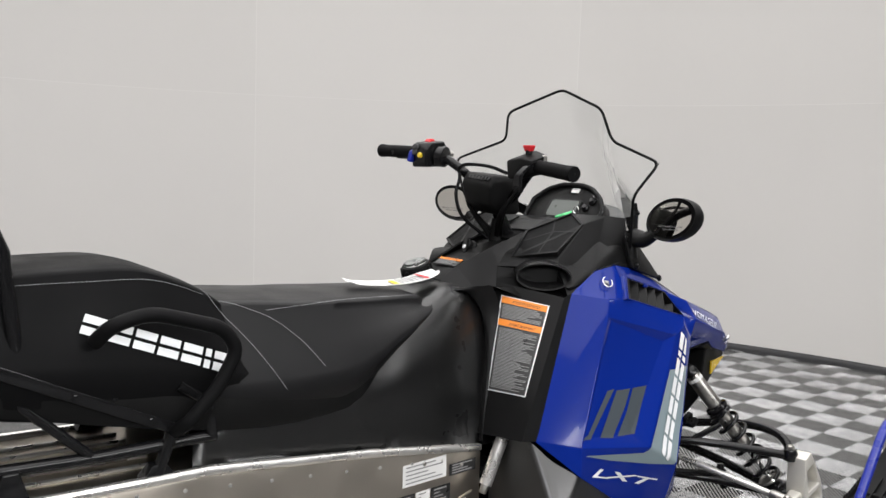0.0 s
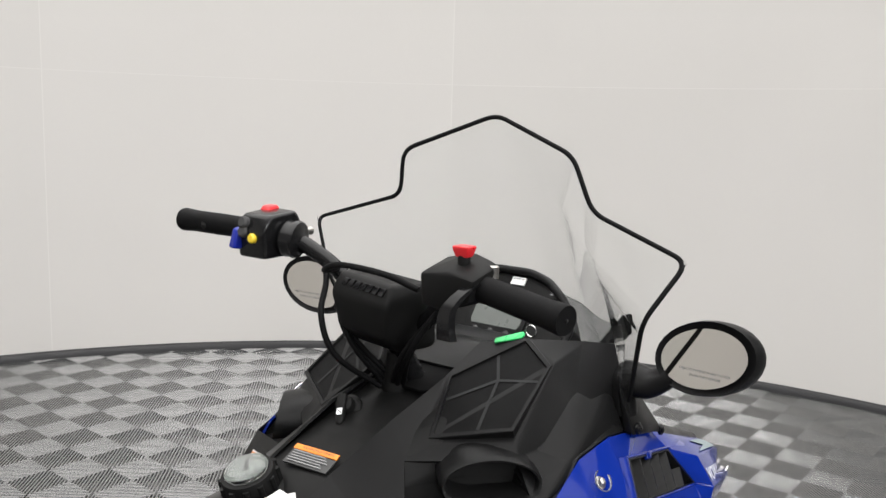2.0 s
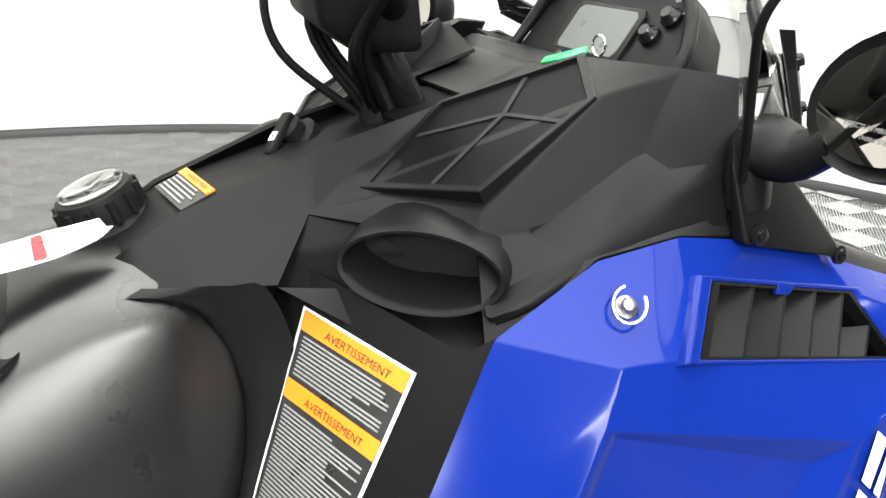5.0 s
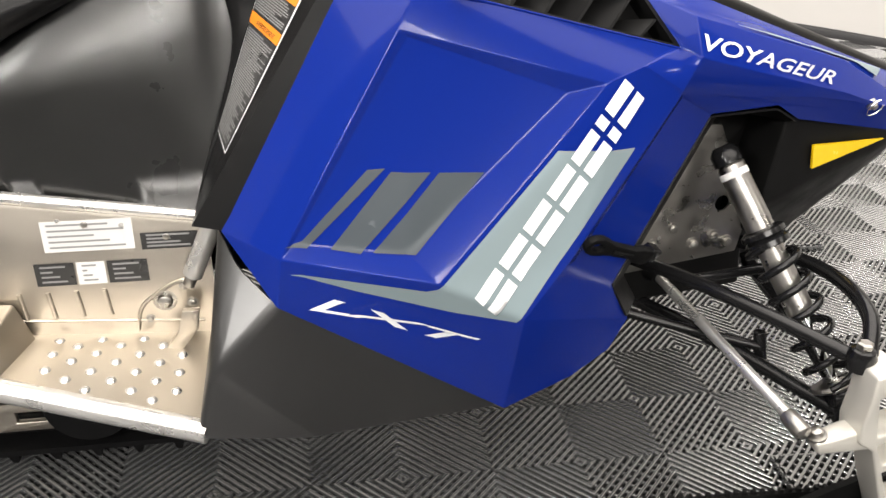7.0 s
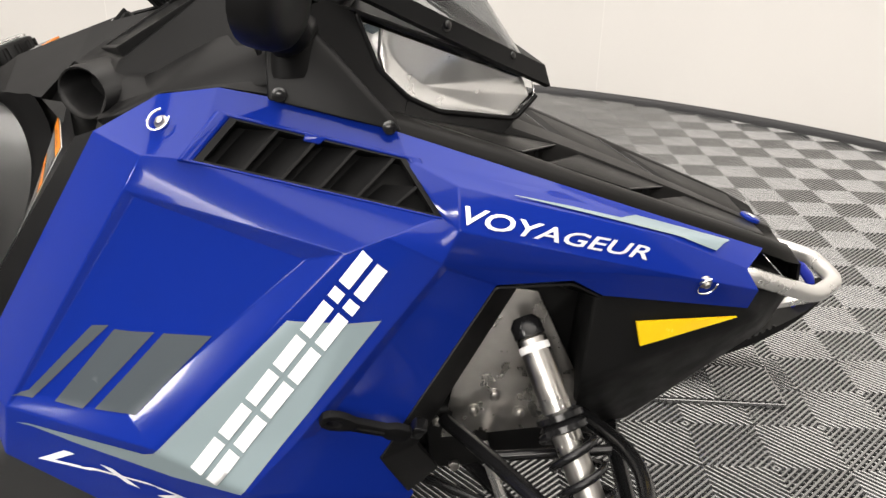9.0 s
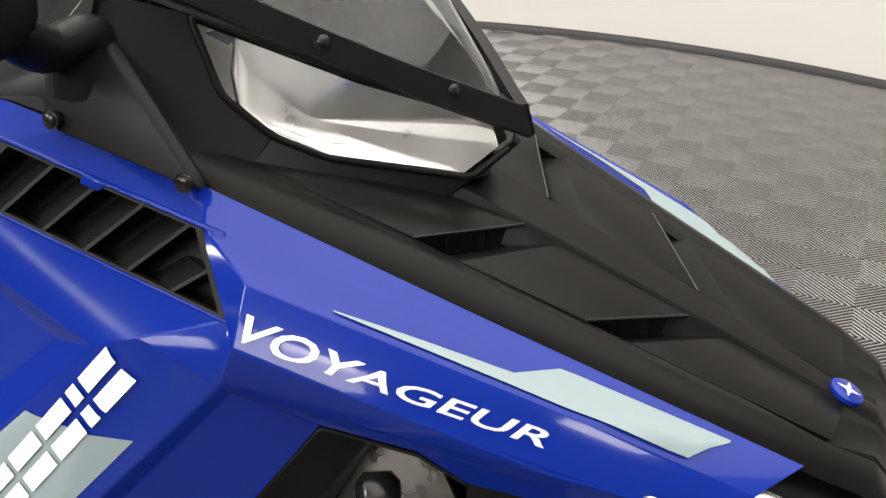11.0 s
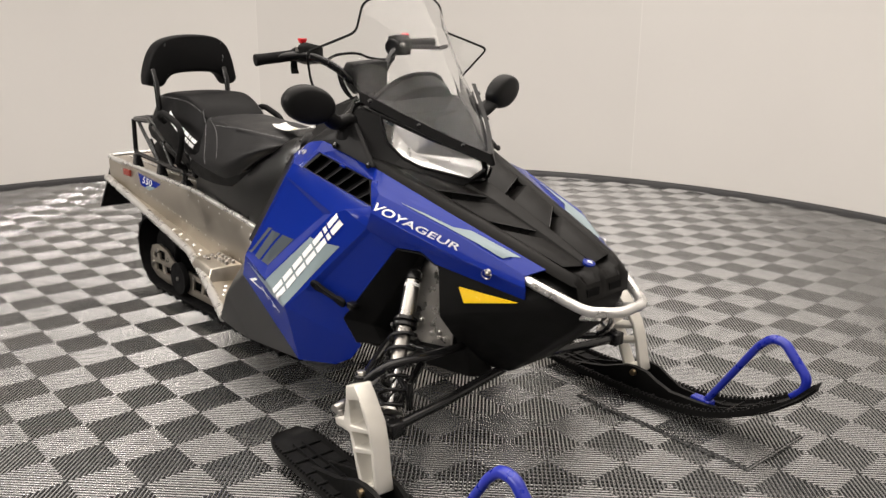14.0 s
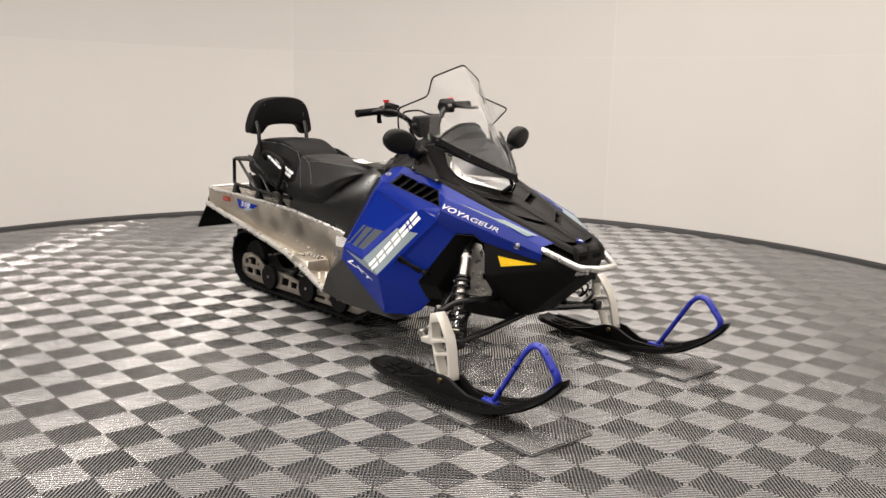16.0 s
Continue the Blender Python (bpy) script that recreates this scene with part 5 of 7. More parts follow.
part("needle", prism([(-0.004, -0.004), (0.02, -0.001), (0.02, 0.001), (-0.004, 0.004)], FC + fn * 0.0363, e1, e2, 0.0006), M_LABELBLACK, cap)

# paper tag tied round the cap
tag = thing("hang_tag", "long white paper hang tag draped over the seat", "tag", STAND)
line = curve_points([(-0.958, -0.036, 0.836), (-0.985, -0.046, 0.830), (-1.035, -0.046, 0.820), (-1.085, -0.038, 0.815), (-1.135, -0.028, 0.815), (-1.180, -0.018, 0.819), (-1.200, -0.014, 0.825)], 6)
own = bmesh.new()
rows = []
for k, p in enumerate(line):
    d = (line[min(k + 1, len(line) - 1)] - line[max(k - 1, 0)]).normalized()
    s = Vector((-d.y, d.x, -0.06)).normalized()
    w = 0.010 + 0.017 * min(1, k / 8)
    rows.append([own.verts.new(p + s * w * f + Vector((0, 0, 0.004 * abs(f)))) for f in (-1, -0.5, 0, 0.5, 1)])
for A, B in zip(rows, rows[1:]):
    for j in range(4):
        own.faces.new((A[j], A[j + 1], B[j + 1], B[j]))
bmesh.ops.recalc_face_normals(own, faces=own.faces)
tree = BVHTree.FromBMesh(own)
bmesh.ops.solidify(own, geom=own.faces[:], thickness=0.0008)
add("paper", own, M_PAPER, tag, "", 60)


def on_tag(k0, k1, f0, f1, mat, name):
    own = bmesh.new()
    n = max(2, int((k1 - k0) * 2))
    rows = []
    for i in range(n + 1):
        k = k0 + (k1 - k0) * i / n
        a, b = int(k), min(int(k) + 1, len(line) - 1)
        p = line[a].lerp(line[b], k - a)
        d = (line[b] - line[max(a - 1, 0)]).normalized()
        s = Vector((-d.y, d.x, -0.06)).normalized()
        w = 0.010 + 0.017 * min(1, k / 8)
        row = []
        for f in (f0, f1):
            q = p + s * w * f
            h = tree.ray_cast(q + Vector((0, 0, 0.05)), Vector((0, 0, -1)))
            row.append(own.verts.new((h[0] if h[0] is not None else q) + Vector((0, 0, 0.0012))))
        rows.append(row)
    for A, B in zip(rows, rows[1:]):
        own.faces.new((A[0], A[1], B[1], B[0]))
    return add(name, own, mat, tag)


on_tag(8.6, 9.6, -0.85, 0.85, M_RED, "red_heading")
on_tag(17.5, 19, -0.7, 0.7, M_YELLOW, "yellow_heading")
for k in range(7):
    on_tag(10.4 + k * 1.0, 10.8 + k * 1.0, -0.8, 0.75 - 0.2 * (k % 3), M_INK, "print_line")

# ---- handlebar, turned a little to the right
STEER = Matrix.Translation((-0.705, 0.010, 1.006)) @ Matrix.Rotation(radians(-2.0), 4, "Z") @ Matrix.Rotation(radians(3.8), 4, "X")


def B(x, y, z):
    return STEER @ Vector((x, y, z))


half = [(0.0, 0.0, -0.005), (-0.005, 0.055, 0.0), (-0.020, 0.105, 0.055), (-0.052, 0.165, 0.092), (-0.075, 0.215, 0.098), (-0.101, 0.322, 0.0925)]
bar_pts = [B(x, -y, z) for x, y, z in half[:0:-1]] + [B(x, y, z) for x, y, z in half]
bars = add("handlebar", tube(rounded(bar_pts, 0.035, 6), 0.0122, 14), M_FRAME, None, "black riser handlebar with heated rubber grips", 60)
for s in (-1, 1):
    a, b = B(-0.080, s * (0.229 if s > 0 else 0.190), 0.0975), B(-0.104, s * (0.375 if s > 0 else 0.335), 0.0915)
    d = (b - a).normalized()
    prof = [(0, 0.013), (0.001, 0.0172), (0.006, 0.0188), (0.012, 0.0174), (0.030, 0.0166), (0.075, 0.0171), (0.120, 0.0168), (0.136, 0.0178), (0.146, 0.0184), (0.149, 0.0175), (0.1492, 0.001)]
    part("grip", lathe(prof, a, b, 24), M_RUBBER, bars, "black rubber grip", 35)
    part("end_hole", lathe([(0, 0.003), (0.001, 0.001)], b + d * 0.0015 if s > 0 else a + d * 0.1495, b + d, 8), M_DARK, bars)
# left switch block
sw = [B(-0.050, 0.166, 0.134), B(-0.052, 0.226, 0.132), B(-0.100, 0.168, 0.128), B(-0.104, 0.230, 0.124), B(-0.112, 0.170, 0.104), B(-0.114, 0.230, 0.100), B(-0.046, 0.168, 0.066), B(-0.050, 0.228, 0.062), B(-0.106, 0.172, 0.062), B(-0.108, 0.230, 0.058), B(-0.036, 0.17, 0.11), B(-0.040, 0.226, 0.11)]
blk = part("switch_block", hull([tuple(p) for p in sw], 0.016, 5), M_FRAME, bars, "black switch block with coloured buttons", 35)
part("clamp_ring", lathe([(0, 0.018), (0.001, 0.027), (0.006, 0.029), (0.012, 0.027), (0.018, 0.029), (0.024, 0.027), (0.025, 0.018)], B(-0.058, 0.150, 0.092), B(-0.085, 0.23, 0.097), 20), M_FRAME, blk, "", 40)


def nub(c, way, r, h, mat, parent, name, segs=14):
    c, way = Vector(c), Vector(way).normalized()
    return part(name, lathe([(-0.003, r), (h * 0.7, r), (h, r * 0.75)], c, c + way, segs), mat, parent, "", 40)


# buttons face the rider
nub(B(-0.111, 0.192, 0.092), (-1, 0, 0.1), 0.0075, 0.007, M_YELLOW, blk, "yellow_button")
for dz in (0.112, 0.098):
    nub(B(-0.110, 0.214, dz), (-1, 0, 0.3), 0.009, 0.008, M_RIM, blk, "grey_button")
add("heat_lever", hull([tuple(B(*p)) for p in [(-0.104, 0.220, 0.104), (-0.104, 0.234, 0.104), (-0.118, 0.220, 0.102), (-0.118, 0.234, 0.102), (-0.106, 0.220, 0.070), (-0.106, 0.236, 0.070), (-0.124, 0.221, 0.072), (-0.124, 0.236, 0.072)]], 0.004), M_BLUE_TUBE, bars, "blue lever", 35)
add("red_switch", hull([tuple(B(*p)) for p in [(-0.050, 0.204, 0.128), (-0.050, 0.228, 0.126), (-0.076, 0.204, 0.127), (-0.076, 0.228, 0.125), (-0.055, 0.207, 0.137), (-0.055, 0.224, 0.136), (-0.071, 0.207, 0.136), (-0.071, 0.224, 0.135)]], 0.003), M_RED, bars, "red rocker", 35)
# brake lever, left
add("brake_lever", tube(curve_points([B(-0.035, 0.19, 0.095), B(0.000, 0.23, 0.090), B(-0.020, 0.33, 0.080), B(-0.040, 0.38, 0.078)], 5), 0.006, 8, flat=1.6), M_FRAME, bars, "black brake lever", 60)
# right throttle block
tb = [B(-0.050, -0.124, 0.119), B(-0.062, -0.176, 0.135), B(-0.058, -0.214, 0.126), B(-0.108, -0.126, 0.104), B(-0.114, -0.174, 0.114), B(-0.112, -0.212, 0.110), B(-0.050, -0.126, 0.066), B(-0.060, -0.208, 0.080), B(-0.102, -0.128, 0.062), B(-0.106, -0.166, 0.062), B(-0.108, -0.206, 0.082)]
thr = part("throttle_block", hull([tuple(p) for p in tb], 0.005, 2), M_DARK, bars, "black throttle block with a red stop button", 35)
top = B(-0.086, -0.177, 0.130)
part("stop_button_stem", rod(top - Vector((0, 0, 0.016)), top + Vector((0, 0, 0.004)), 0.008, 14, 0.001), M_DARK, thr, "", 40)
part("stop_button", hull([tuple(top + Vector((x * f, y * f, z))) for z, f in ((0.001, 0.80), (0.010, 0.90), (0.011, 1.12), (0.0150, 1.14)) for x, y in ((-0.0088, -0.0102), (0.0088, -0.0102), (0.0088, 0.0102), (-0.0088, 0.0102))], 0.0015), M_RED, thr, "red stop button", 35)
lev = curve_points([B(-0.100, -0.208, 0.106), B(-0.116, -0.199, 0.094), B(-0.128, -0.190, 0.074), B(-0.130, -0.190, 0.052), B(-0.126, -0.190, 0.036)], 5)
own = bmesh.new()
rows = []
for k, p in enumerate(lev):
    w = 0.0085 + 0.006 * k / len(lev)
    rows.append([p + Vector((0.004, w, 0)), p + Vector((-0.004, w * 0.7, 0)), p + Vector((-0.004, -w * 0.7, 0)), p + Vector((0.004, -w, 0))])
own = loft(rows)
soften(own, 0.0018, 2)
part("throttle_lever", own, M_FRAME, thr, "black thumb lever", 40)
for q, d in (((-0.066, -0.208, 0.1185), (0, 0, 1)), ((-0.022, 0.172, 0.100), (1, 0, 0.1))):
    c0 = B(*q)
    part("clamp_bolt", lathe([(-0.01, 0.007), (0.004, 0.007), (0.006, 0.005)], c0, c0 + Vector(d), 12), M_STEEL, bars, "", 40)
# centre pad
pad = [B(-0.050, 0.070, 0.062), B(-0.058, -0.040, 0.062), B(0.012, 0.078, 0.060), B(0.012, -0.058, 0.060), B(-0.072, 0.068, 0.036), B(-0.076, -0.046, 0.034), B(-0.066, 0.050, -0.012), B(-0.066, -0.040, -0.014), B(-0.030, 0.045, -0.040), B(-0.030, -0.038, -0.040), B(0.025, 0.06, -0.035), B(0.025, -0.06, -0.035)]
cpad = part("bar_pad", hull([tuple(p) for p in pad], 0.006, 3), M_DARK, bars, "black moulded handlebar pad", 35)
mk = axes_pose(B(-0.0640, 0.052, 0.046), B(-0.0700, -0.040, 0.046) - B(-0.0640, 0.052, 0.046), (0.60, 0, 1))
for k in range(7):
    x = 0.0125 * k
    part("raised_bar", prism([(x, 0), (x + 0.009, 0), (x + 0.011, 0.012), (x + 0.002, 0.012)], mk.translation, mk.to_3x3().col[0], mk.to_3x3().col[1], 0.003, 0.0006), M_FRAME, cpad)
# steering post and cables
add("steering_post", tube([B(0.0, 0, -0.03), (-0.665, 0.0, 0.90), (-0.60, 0.0, 0.82)], 0.016, 12), M_FRAME, None, "black steering post", 60)
rnd = random.Random(3)
for k in range(8):
    side = 1 if k % 2 else -1
    r1, r2 = rnd.random(), rnd.random()
    start = B(-0.052 - 0.012 * r1, side * (0.148 + 0.012 * r2), 0.088)
    hug = B(-0.012 - 0.010 * r1, side * (0.098 + 0.008 * r2), 0.046)
    low = B(-0.030 - 0.02 * r2, side * (0.052 + 0.012 * r1), -0.030)
    foot_c = Vector((-0.706 + 0.02 * r1, 0.018 + 0.03 * (r2 - 0.5), 0.900))
    add("cable", tube(curve_points([start, start.lerp(hug, 0.55) + Vector((0.008, 0, -0.004)), hug, low, foot_c], 6), 0.0042, 7), M_RUBBER, None, "black control cable", 60)
add("brake_hose", tube(curve_points([B(-0.038, 0.150, 0.088), B(-0.020, 0.105, 0.060), B(-0.078, 0.074, 0.064), B(-0.092, 0.030, 0.082), B(-0.088, -0.050, 0.084), B(-0.075, -0.100, 0.072)], 6), 0.0045, 8), M_RUBBER, None, "black hose looped over the pad", 60)
add("brake_hose", tube(curve_points([B(-0.030, 0.128, 0.072), B(-0.050, 0.098, 0.040), B(-0.085, 0.068, 0.0), B(-0.075, 0.045, -0.055), (-0.715, 0.03, 0.90)], 6), 0.0045, 8), M_RUBBER, None, "black hose beside the pad", 60)
# flat plate, coloured as the shade in the post's opening
add("cable_opening", prism([(-0.050, -0.020), (-0.030, -0.034), (0.034, -0.036), (0.056, -0.020), (0.060, 0.026), (0.040, 0.040), (-0.036, 0.040), (-0.052, 0.024)], (-0.668, -0.004, 0.9105), (0, -1, 0), (0.975, 0, 0.22), 0.006, 0.001), M_GAP_SHADE, None, "near-black plate painted as the shaded opening round the steering post", 30)
add("steering_boot", lathe([(0, 0.024), (0.02, 0.022), (0.03, 0.018), (0.05, 0.016), (0.07, 0.013)], (-0.690, 0.02, 0.885), (-0.70, 0.015, 0.96), 16), M_DARK, None, "black rubber boot round the steering post", 40)

# ---- seat
def seat_rows(table):
    rows = []
    for x, zt, zb, wt, wm in table:
        half = [(0, zt), (wt * 0.55, zt - 0.002), (wt * 0.92, zt - 0.007), (wt * 1.0, zt - 0.014), (wt * 1.04, zt - 0.026), (wm, zt - (zt - zb) * 0.62), (wm * 0.985, zt - (zt - zb) * 0.80), (wm * 0.90, zb + 0.006), (wm * 0.8, zb), (0, zb)]
        rows.append([(x, y, z) for y, z in both(half)])
    return rows


FRONT = [(-1.66, 0.83, 0.620, 0.12, 0.178), (-1.52, 0.829, 0.600, 0.128, 0.188), (-1.38, 0.818, 0.602, 0.134, 0.196), (-1.30, 0.815, 0.614, 0.134, 0.197), (-1.24, 0.812, 0.645, 0.130, 0.191), (-1.17, 0.809, 0.692, 0.124, 0.180), (-1.11, 0.806, 0.724, 0.116, 0.166), (-1.06, 0.800, 0.748, 0.102, 0.142), (-1.03, 0.790, 0.764, 0.080, 0.110), (-1.015, 0.780, 0.770, 0.050, 0.070)]
REAR = [(-2.035, 0.81, 0.72, 0.10, 0.14), (-2.01, 0.872, 0.70, 0.120, 0.160), (-1.92, 0.900, 0.675, 0.130, 0.178), (-1.78, 0.906, 0.655, 0.135, 0.186), (-1.705, 0.902, 0.646, 0.135, 0.188), (-1.64, 0.880, 0.640, 0.133, 0.188), (-1.575, 0.848, 0.636, 0.128, 0.186), (-1.50, 0.790, 0.632, 0.12, 0.180)]
seat_front = loft([curve_points(r + [r[0]], 2)[:-1] for r in seat_rows(FRONT)], steps=4)
sf = add("driver_cushion", seat_front, M_VINYL, None, "black vinyl driver cushion with pale stitching", 70)
bm = loft([curve_points(r + [r[0]], 2)[:-1] for r in seat_rows(REAR)], steps=4)
seat_tree = BVHTree.FromBMesh(bm)
sr = add("passenger_cushion", bm, M_VINYL_SIDE, None, "raised black vinyl passenger cushion", 70)
own = bmesh.new()
own.from_mesh(sf.data)
front_tree = BVHTree.FromBMesh(own)
own.free()


def stitch(points, tree, parent, dash=0.0036, gap=0.0014):
    """Dashed thread pressed on to a cushion from outside."""
    pts = curve_points(points, 14)
    out = bmesh.new()
    acc, on, run = 0.0, True, []
    hits = []
    for p in pts:
        c = Vector((p.x, 0, 0.74))
        d = (c - p).normalized()
        h = tree.ray_cast(p - d * 0.15, d)
        hits.append(h[0] + h[1] * 0.0012 if h[0] is not None else p)
    fine = []
    for a, b in zip(hits, hits[1:]):
        n = max(1, int((b - a).length / 0.0015))
        fine += [a.lerp(b, k / n) for k in range(n)]
    for p in fine:
        run.append(p)
        acc += 0.0015
        if acc > (dash if on else gap):
            if on and len(run) > 1:
                tube([run[0], run[-1]], 0.00055, 4, out)
            on, acc, run = not on, 0.0, [p]
    ob = part("stitching", out, M_THREAD, parent, "pale dashed stitching", 60)
    return tagged(ob, kind="stuff")


for s in (-1, 1):
    stitch([(-1.555, 0.125 * s, 0.835), (-1.465, 0.160 * s, 0.80), (-1.41, 0.185 * s, 0.75), (-1.365, 0.195 * s, 0.69)], front_tree, sf)
    stitch([(-1.465, 0.150 * s, 0.81), (-1.35, 0.140 * s, 0.81), (-1.25, 0.130 * s, 0.81), (-1.15, 0.122 * s, 0.806), (-1.06, 0.100 * s, 0.798)], front_tree, sf)
    stitch([(-2.0, 0.13 * s, 0.88), (-1.8, 0.145 * s, 0.885), (-1.68, 0.142 * s, 0.878), (-1.585, 0.135 * s, 0.845)], seat_tree, sr)
# dark base under the cushions
bs = [(-2.02, 0.165, 0.735), (-1.57, 0.186, 0.632), (-1.30, 0.180, 0.626), (-1.20, 0.15, 0.67), (-1.12, 0.11, 0.73)]
rows = [[(x, y, z) for y, z in both([(0, z + 0.03), (w, z + 0.03), (w * 1.02, z + 0.005), (w * 0.96, z - 0.03), (0, z - 0.035)])] for x, w, z in bs]
base_ob = add("seat_base", loft(rows, steps=4), M_DARK, None, "black seat base", 60)
# marks on the passenger cushion's flanks, over cushion and base alike
own = bmesh.new()
for ob in (sf, sr, base_ob):
    own.from_mesh(ob.data)
flank_tree = BVHTree.FromBMesh(own)
own.free()
for s in (-1, 1):
    stitch([(-1.590, 0.130 * s, 0.86), (-1.53, 0.165 * s, 0.78), (-1.45, 0.190 * s, 0.66)], flank_tree, sr)
    for blocks in split_blocks(0.267, 0.031, 0.06):
        o, uu = ((-1.816, 0.5 * s, 0.803), (0.249, 0, -0.097)) if s < 0 else ((-1.567, 0.5 * s, 0.706), (-0.249, 0, 0.097))
        part("block_mark", film(flat_shapes(blocks), axes_pose(o, uu, (0, 0, 1)), flank_tree, (0, -s, 0), 0.003, 0.006), M_WHITE, sr, "white printed block", 60)

# ---- grab bars, rack, backrest
for s in (-1, 1):
    pts = [(-1.800, 0.190, 0.790), (-1.785, 0.222, 0.820), (-1.725, 0.226, 0.836), (-1.600, 0.226, 0.800), (-1.570, 0.225, 0.760), (-1.600, 0.222, 0.700), (-1.655, 0.215, 0.640), (-1.665, 0.185, 0.620)]
    add("grab_bar", tube(rounded([(x, y * s, z) for x, y, z in pts], 0.03, 4), 0.0125, 10), M_RUBBER, None, "black padded passenger grab bar", 60)

rack = add("cargo_rack", tube(rounded([(-1.76, -0.170, 0.690), (-1.88, -0.158, 0.776), (-2.215, -0.150, 0.762), (-2.215, 0.150, 0.762), (-1.88, 0.158, 0.776), (-1.76, 0.170, 0.690)], 0.03, 4), 0.0115, 10), M_FRAME, None, "black tubular rear cargo rack", 60)
part("cross_tube", tube([(-1.90, -0.157, 0.776), (-1.90, 0.157, 0.776)], 0.010, 10), M_FRAME, rack, "", 60)
for s in (-1, 1):
    lower = [(-1.585, 0.172, 0.595), (-1.80, 0.168, 0.596), (-2.215, 0.152, 0.612), (-2.215, 0.150, 0.762)]
    part("lower_rail", tube(rounded([(x, y * s, z) for x, y, z in lower], 0.02, 4), 0.0105, 10), M_FRAME, rack, "", 60)
    for a, b in (((-2.16, 0.153, 0.760), (-1.96, 0.163, 0.606)), ((-1.95, 0.163, 0.606), (-2.03, 0.158, 0.690)), ((-1.98, 0.158, 0.772), (-1.80, 0.170, 0.600)), ((-1.88, 0.158, 0.776), (-1.62, 0.180, 0.640))):
        part("strut", tube([(a[0], a[1] * s, a[2]), (b[0], b[1] * s, b[2])], 0.0085, 8), M_FRAME, rack, "", 60)
    for x, zt in ((-1.690, 0.565), (-1.92, 0.60), (-2.17, 0.61)):
        z0 = 0.538 + (-1.6 - x) * 0.031
        part("foot", hull([(x + dx, (0.168 + dy) * s, z) for dx, dy, z in ((-0.028, -0.02, z0), (0.028, -0.02, z0), (0.028, 0.014, z0), (-0.028, 0.014, z0), (-0.012, -0.012, zt), (0.012, -0.012, zt), (0.012, 0.012, zt), (-0.012, 0.012, zt), (-0.026, 0.012, z0 + 0.006), (0.026, 0.012, z0 + 0.006))], 0.003), M_FRAME, rack, "", 40)
    for (xa, za), (xb, zb), deep in (((-2.00, 0.790), (-1.655, 0.620), 0.022), ((-1.955, 0.790), (-1.712, 0.684), 0.010)):
        w = 0.178 if deep > 0.02 else 0.158
        part("side_bar", hull([(x, (w + dy) * s, z + dz) for x, z in ((xa, za), (xb, zb)) for dy in (-0.007, 0.007) for dz in (-deep / 2, deep / 2)], 0.002), M_FRAME, rack, "flat black side bar", 35)
    for f in (0.15, 0.5, 0.85):
        part("bar_bolt", bolt((-2.00 + 0.345 * f, 0.185 * s, 0.790 - 0.170 * f), (0, s, 0), 0.006, 0.005), M_FRAME, rack, "", 40)
    part("leg", tube([(-1.668, 0.178 * s, 0.615), (-1.690, 0.172 * s, 0.545)], 0.011, 10), M_FRAME, rack, "", 60)
    part("upright", tube([(-1.592, 0.172 * s, 0.595), (-1.60, 0.178 * s, 0.66), (-1.66, 0.183 * s, 0.70)], 0.012, 10), M_FRAME, rack, "", 60)
    part("post", tube([(-1.905, 0.160 * s, 0.770), (-1.922, 0.160 * s, 0.935), (-1.945, 0.160 * s, 0.99)], 0.0115, 10), M_FRAME, rack, "backrest post", 60)
add("tool_pouch", hull([(x, y * 1.0, z) for x in (-2.16, -2.02) for y in (-0.09, 0.09) for z in (0.572, 0.66)] + [(-2.09, 0.08, 0.675), (-2.09, -0.08, 0.675)], 0.012), M_VINYL_SIDE, None, "black pouch under the rack", 40)
# backrest cushion: an arched pad
bo = [(-0.205, 0.925), (-0.205, 0.960), (-0.185, 1.040), (-0.150, 1.095), (-0.090, 1.122), (0, 1.130), (0.090, 1.122), (0.150, 1.095), (0.185, 1.040), (0.205, 0.960), (0.205, 0.925), (0.150, 0.915), (0.125, 0.945), (0.090, 0.968), (0, 0.975), (-0.090, 0.968), (-0.125, 0.945), (-0.150, 0.915)]
bm = bmesh.new()
secs = []
for x, f in ((-1.965, 0.80), (-1.975, 0.94), (-1.96, 1.0), (-1.925, 1.0), (-1.908, 0.95), (-1.902, 0.82)):
    secs.append([(x - 0.034 - 0.9 * y * y, 1.0 * y * (1 - (1 - f) * 0.25), z + (1.0 - f) * 0.10 * (1 if z < 1.0 else -0.5)) for y, z in bo])
loft([curve_points(s + [s[0]], 3)[:-1] for s in secs], steps=2, bm=bm)
bk_tree = BVHTree.FromBMesh(bm)
backrest = add("backrest", bm, M_VINYL_SIDE, None, "arched black vinyl passenger backrest", 60)
for s in (-1, 1):
    own = bmesh.new()
    for k in range(20):
        z = 0.945 + k * 0.0085
        y = s * (0.118 + 0.02 * math.sin(k / 20 * 3.1))
        h0, h1 = bk_tree.ray_cast(Vector((-1.5, y, z)), Vector((-1, 0, 0))), bk_tree.ray_cast(Vector((-1.5, y, z + 0.005)), Vector((-1, 0, 0)))
        if h0[0] is not None and h1[0] is not None:
            tube([h0[0] + h0[1] * 0.0006, h1[0] + h1[1] * 0.0006], 0.001, 4, own)
    tagged(part("stitching", own, M_THREAD, backrest, "pale dashed stitching", 60), kind="stuff")

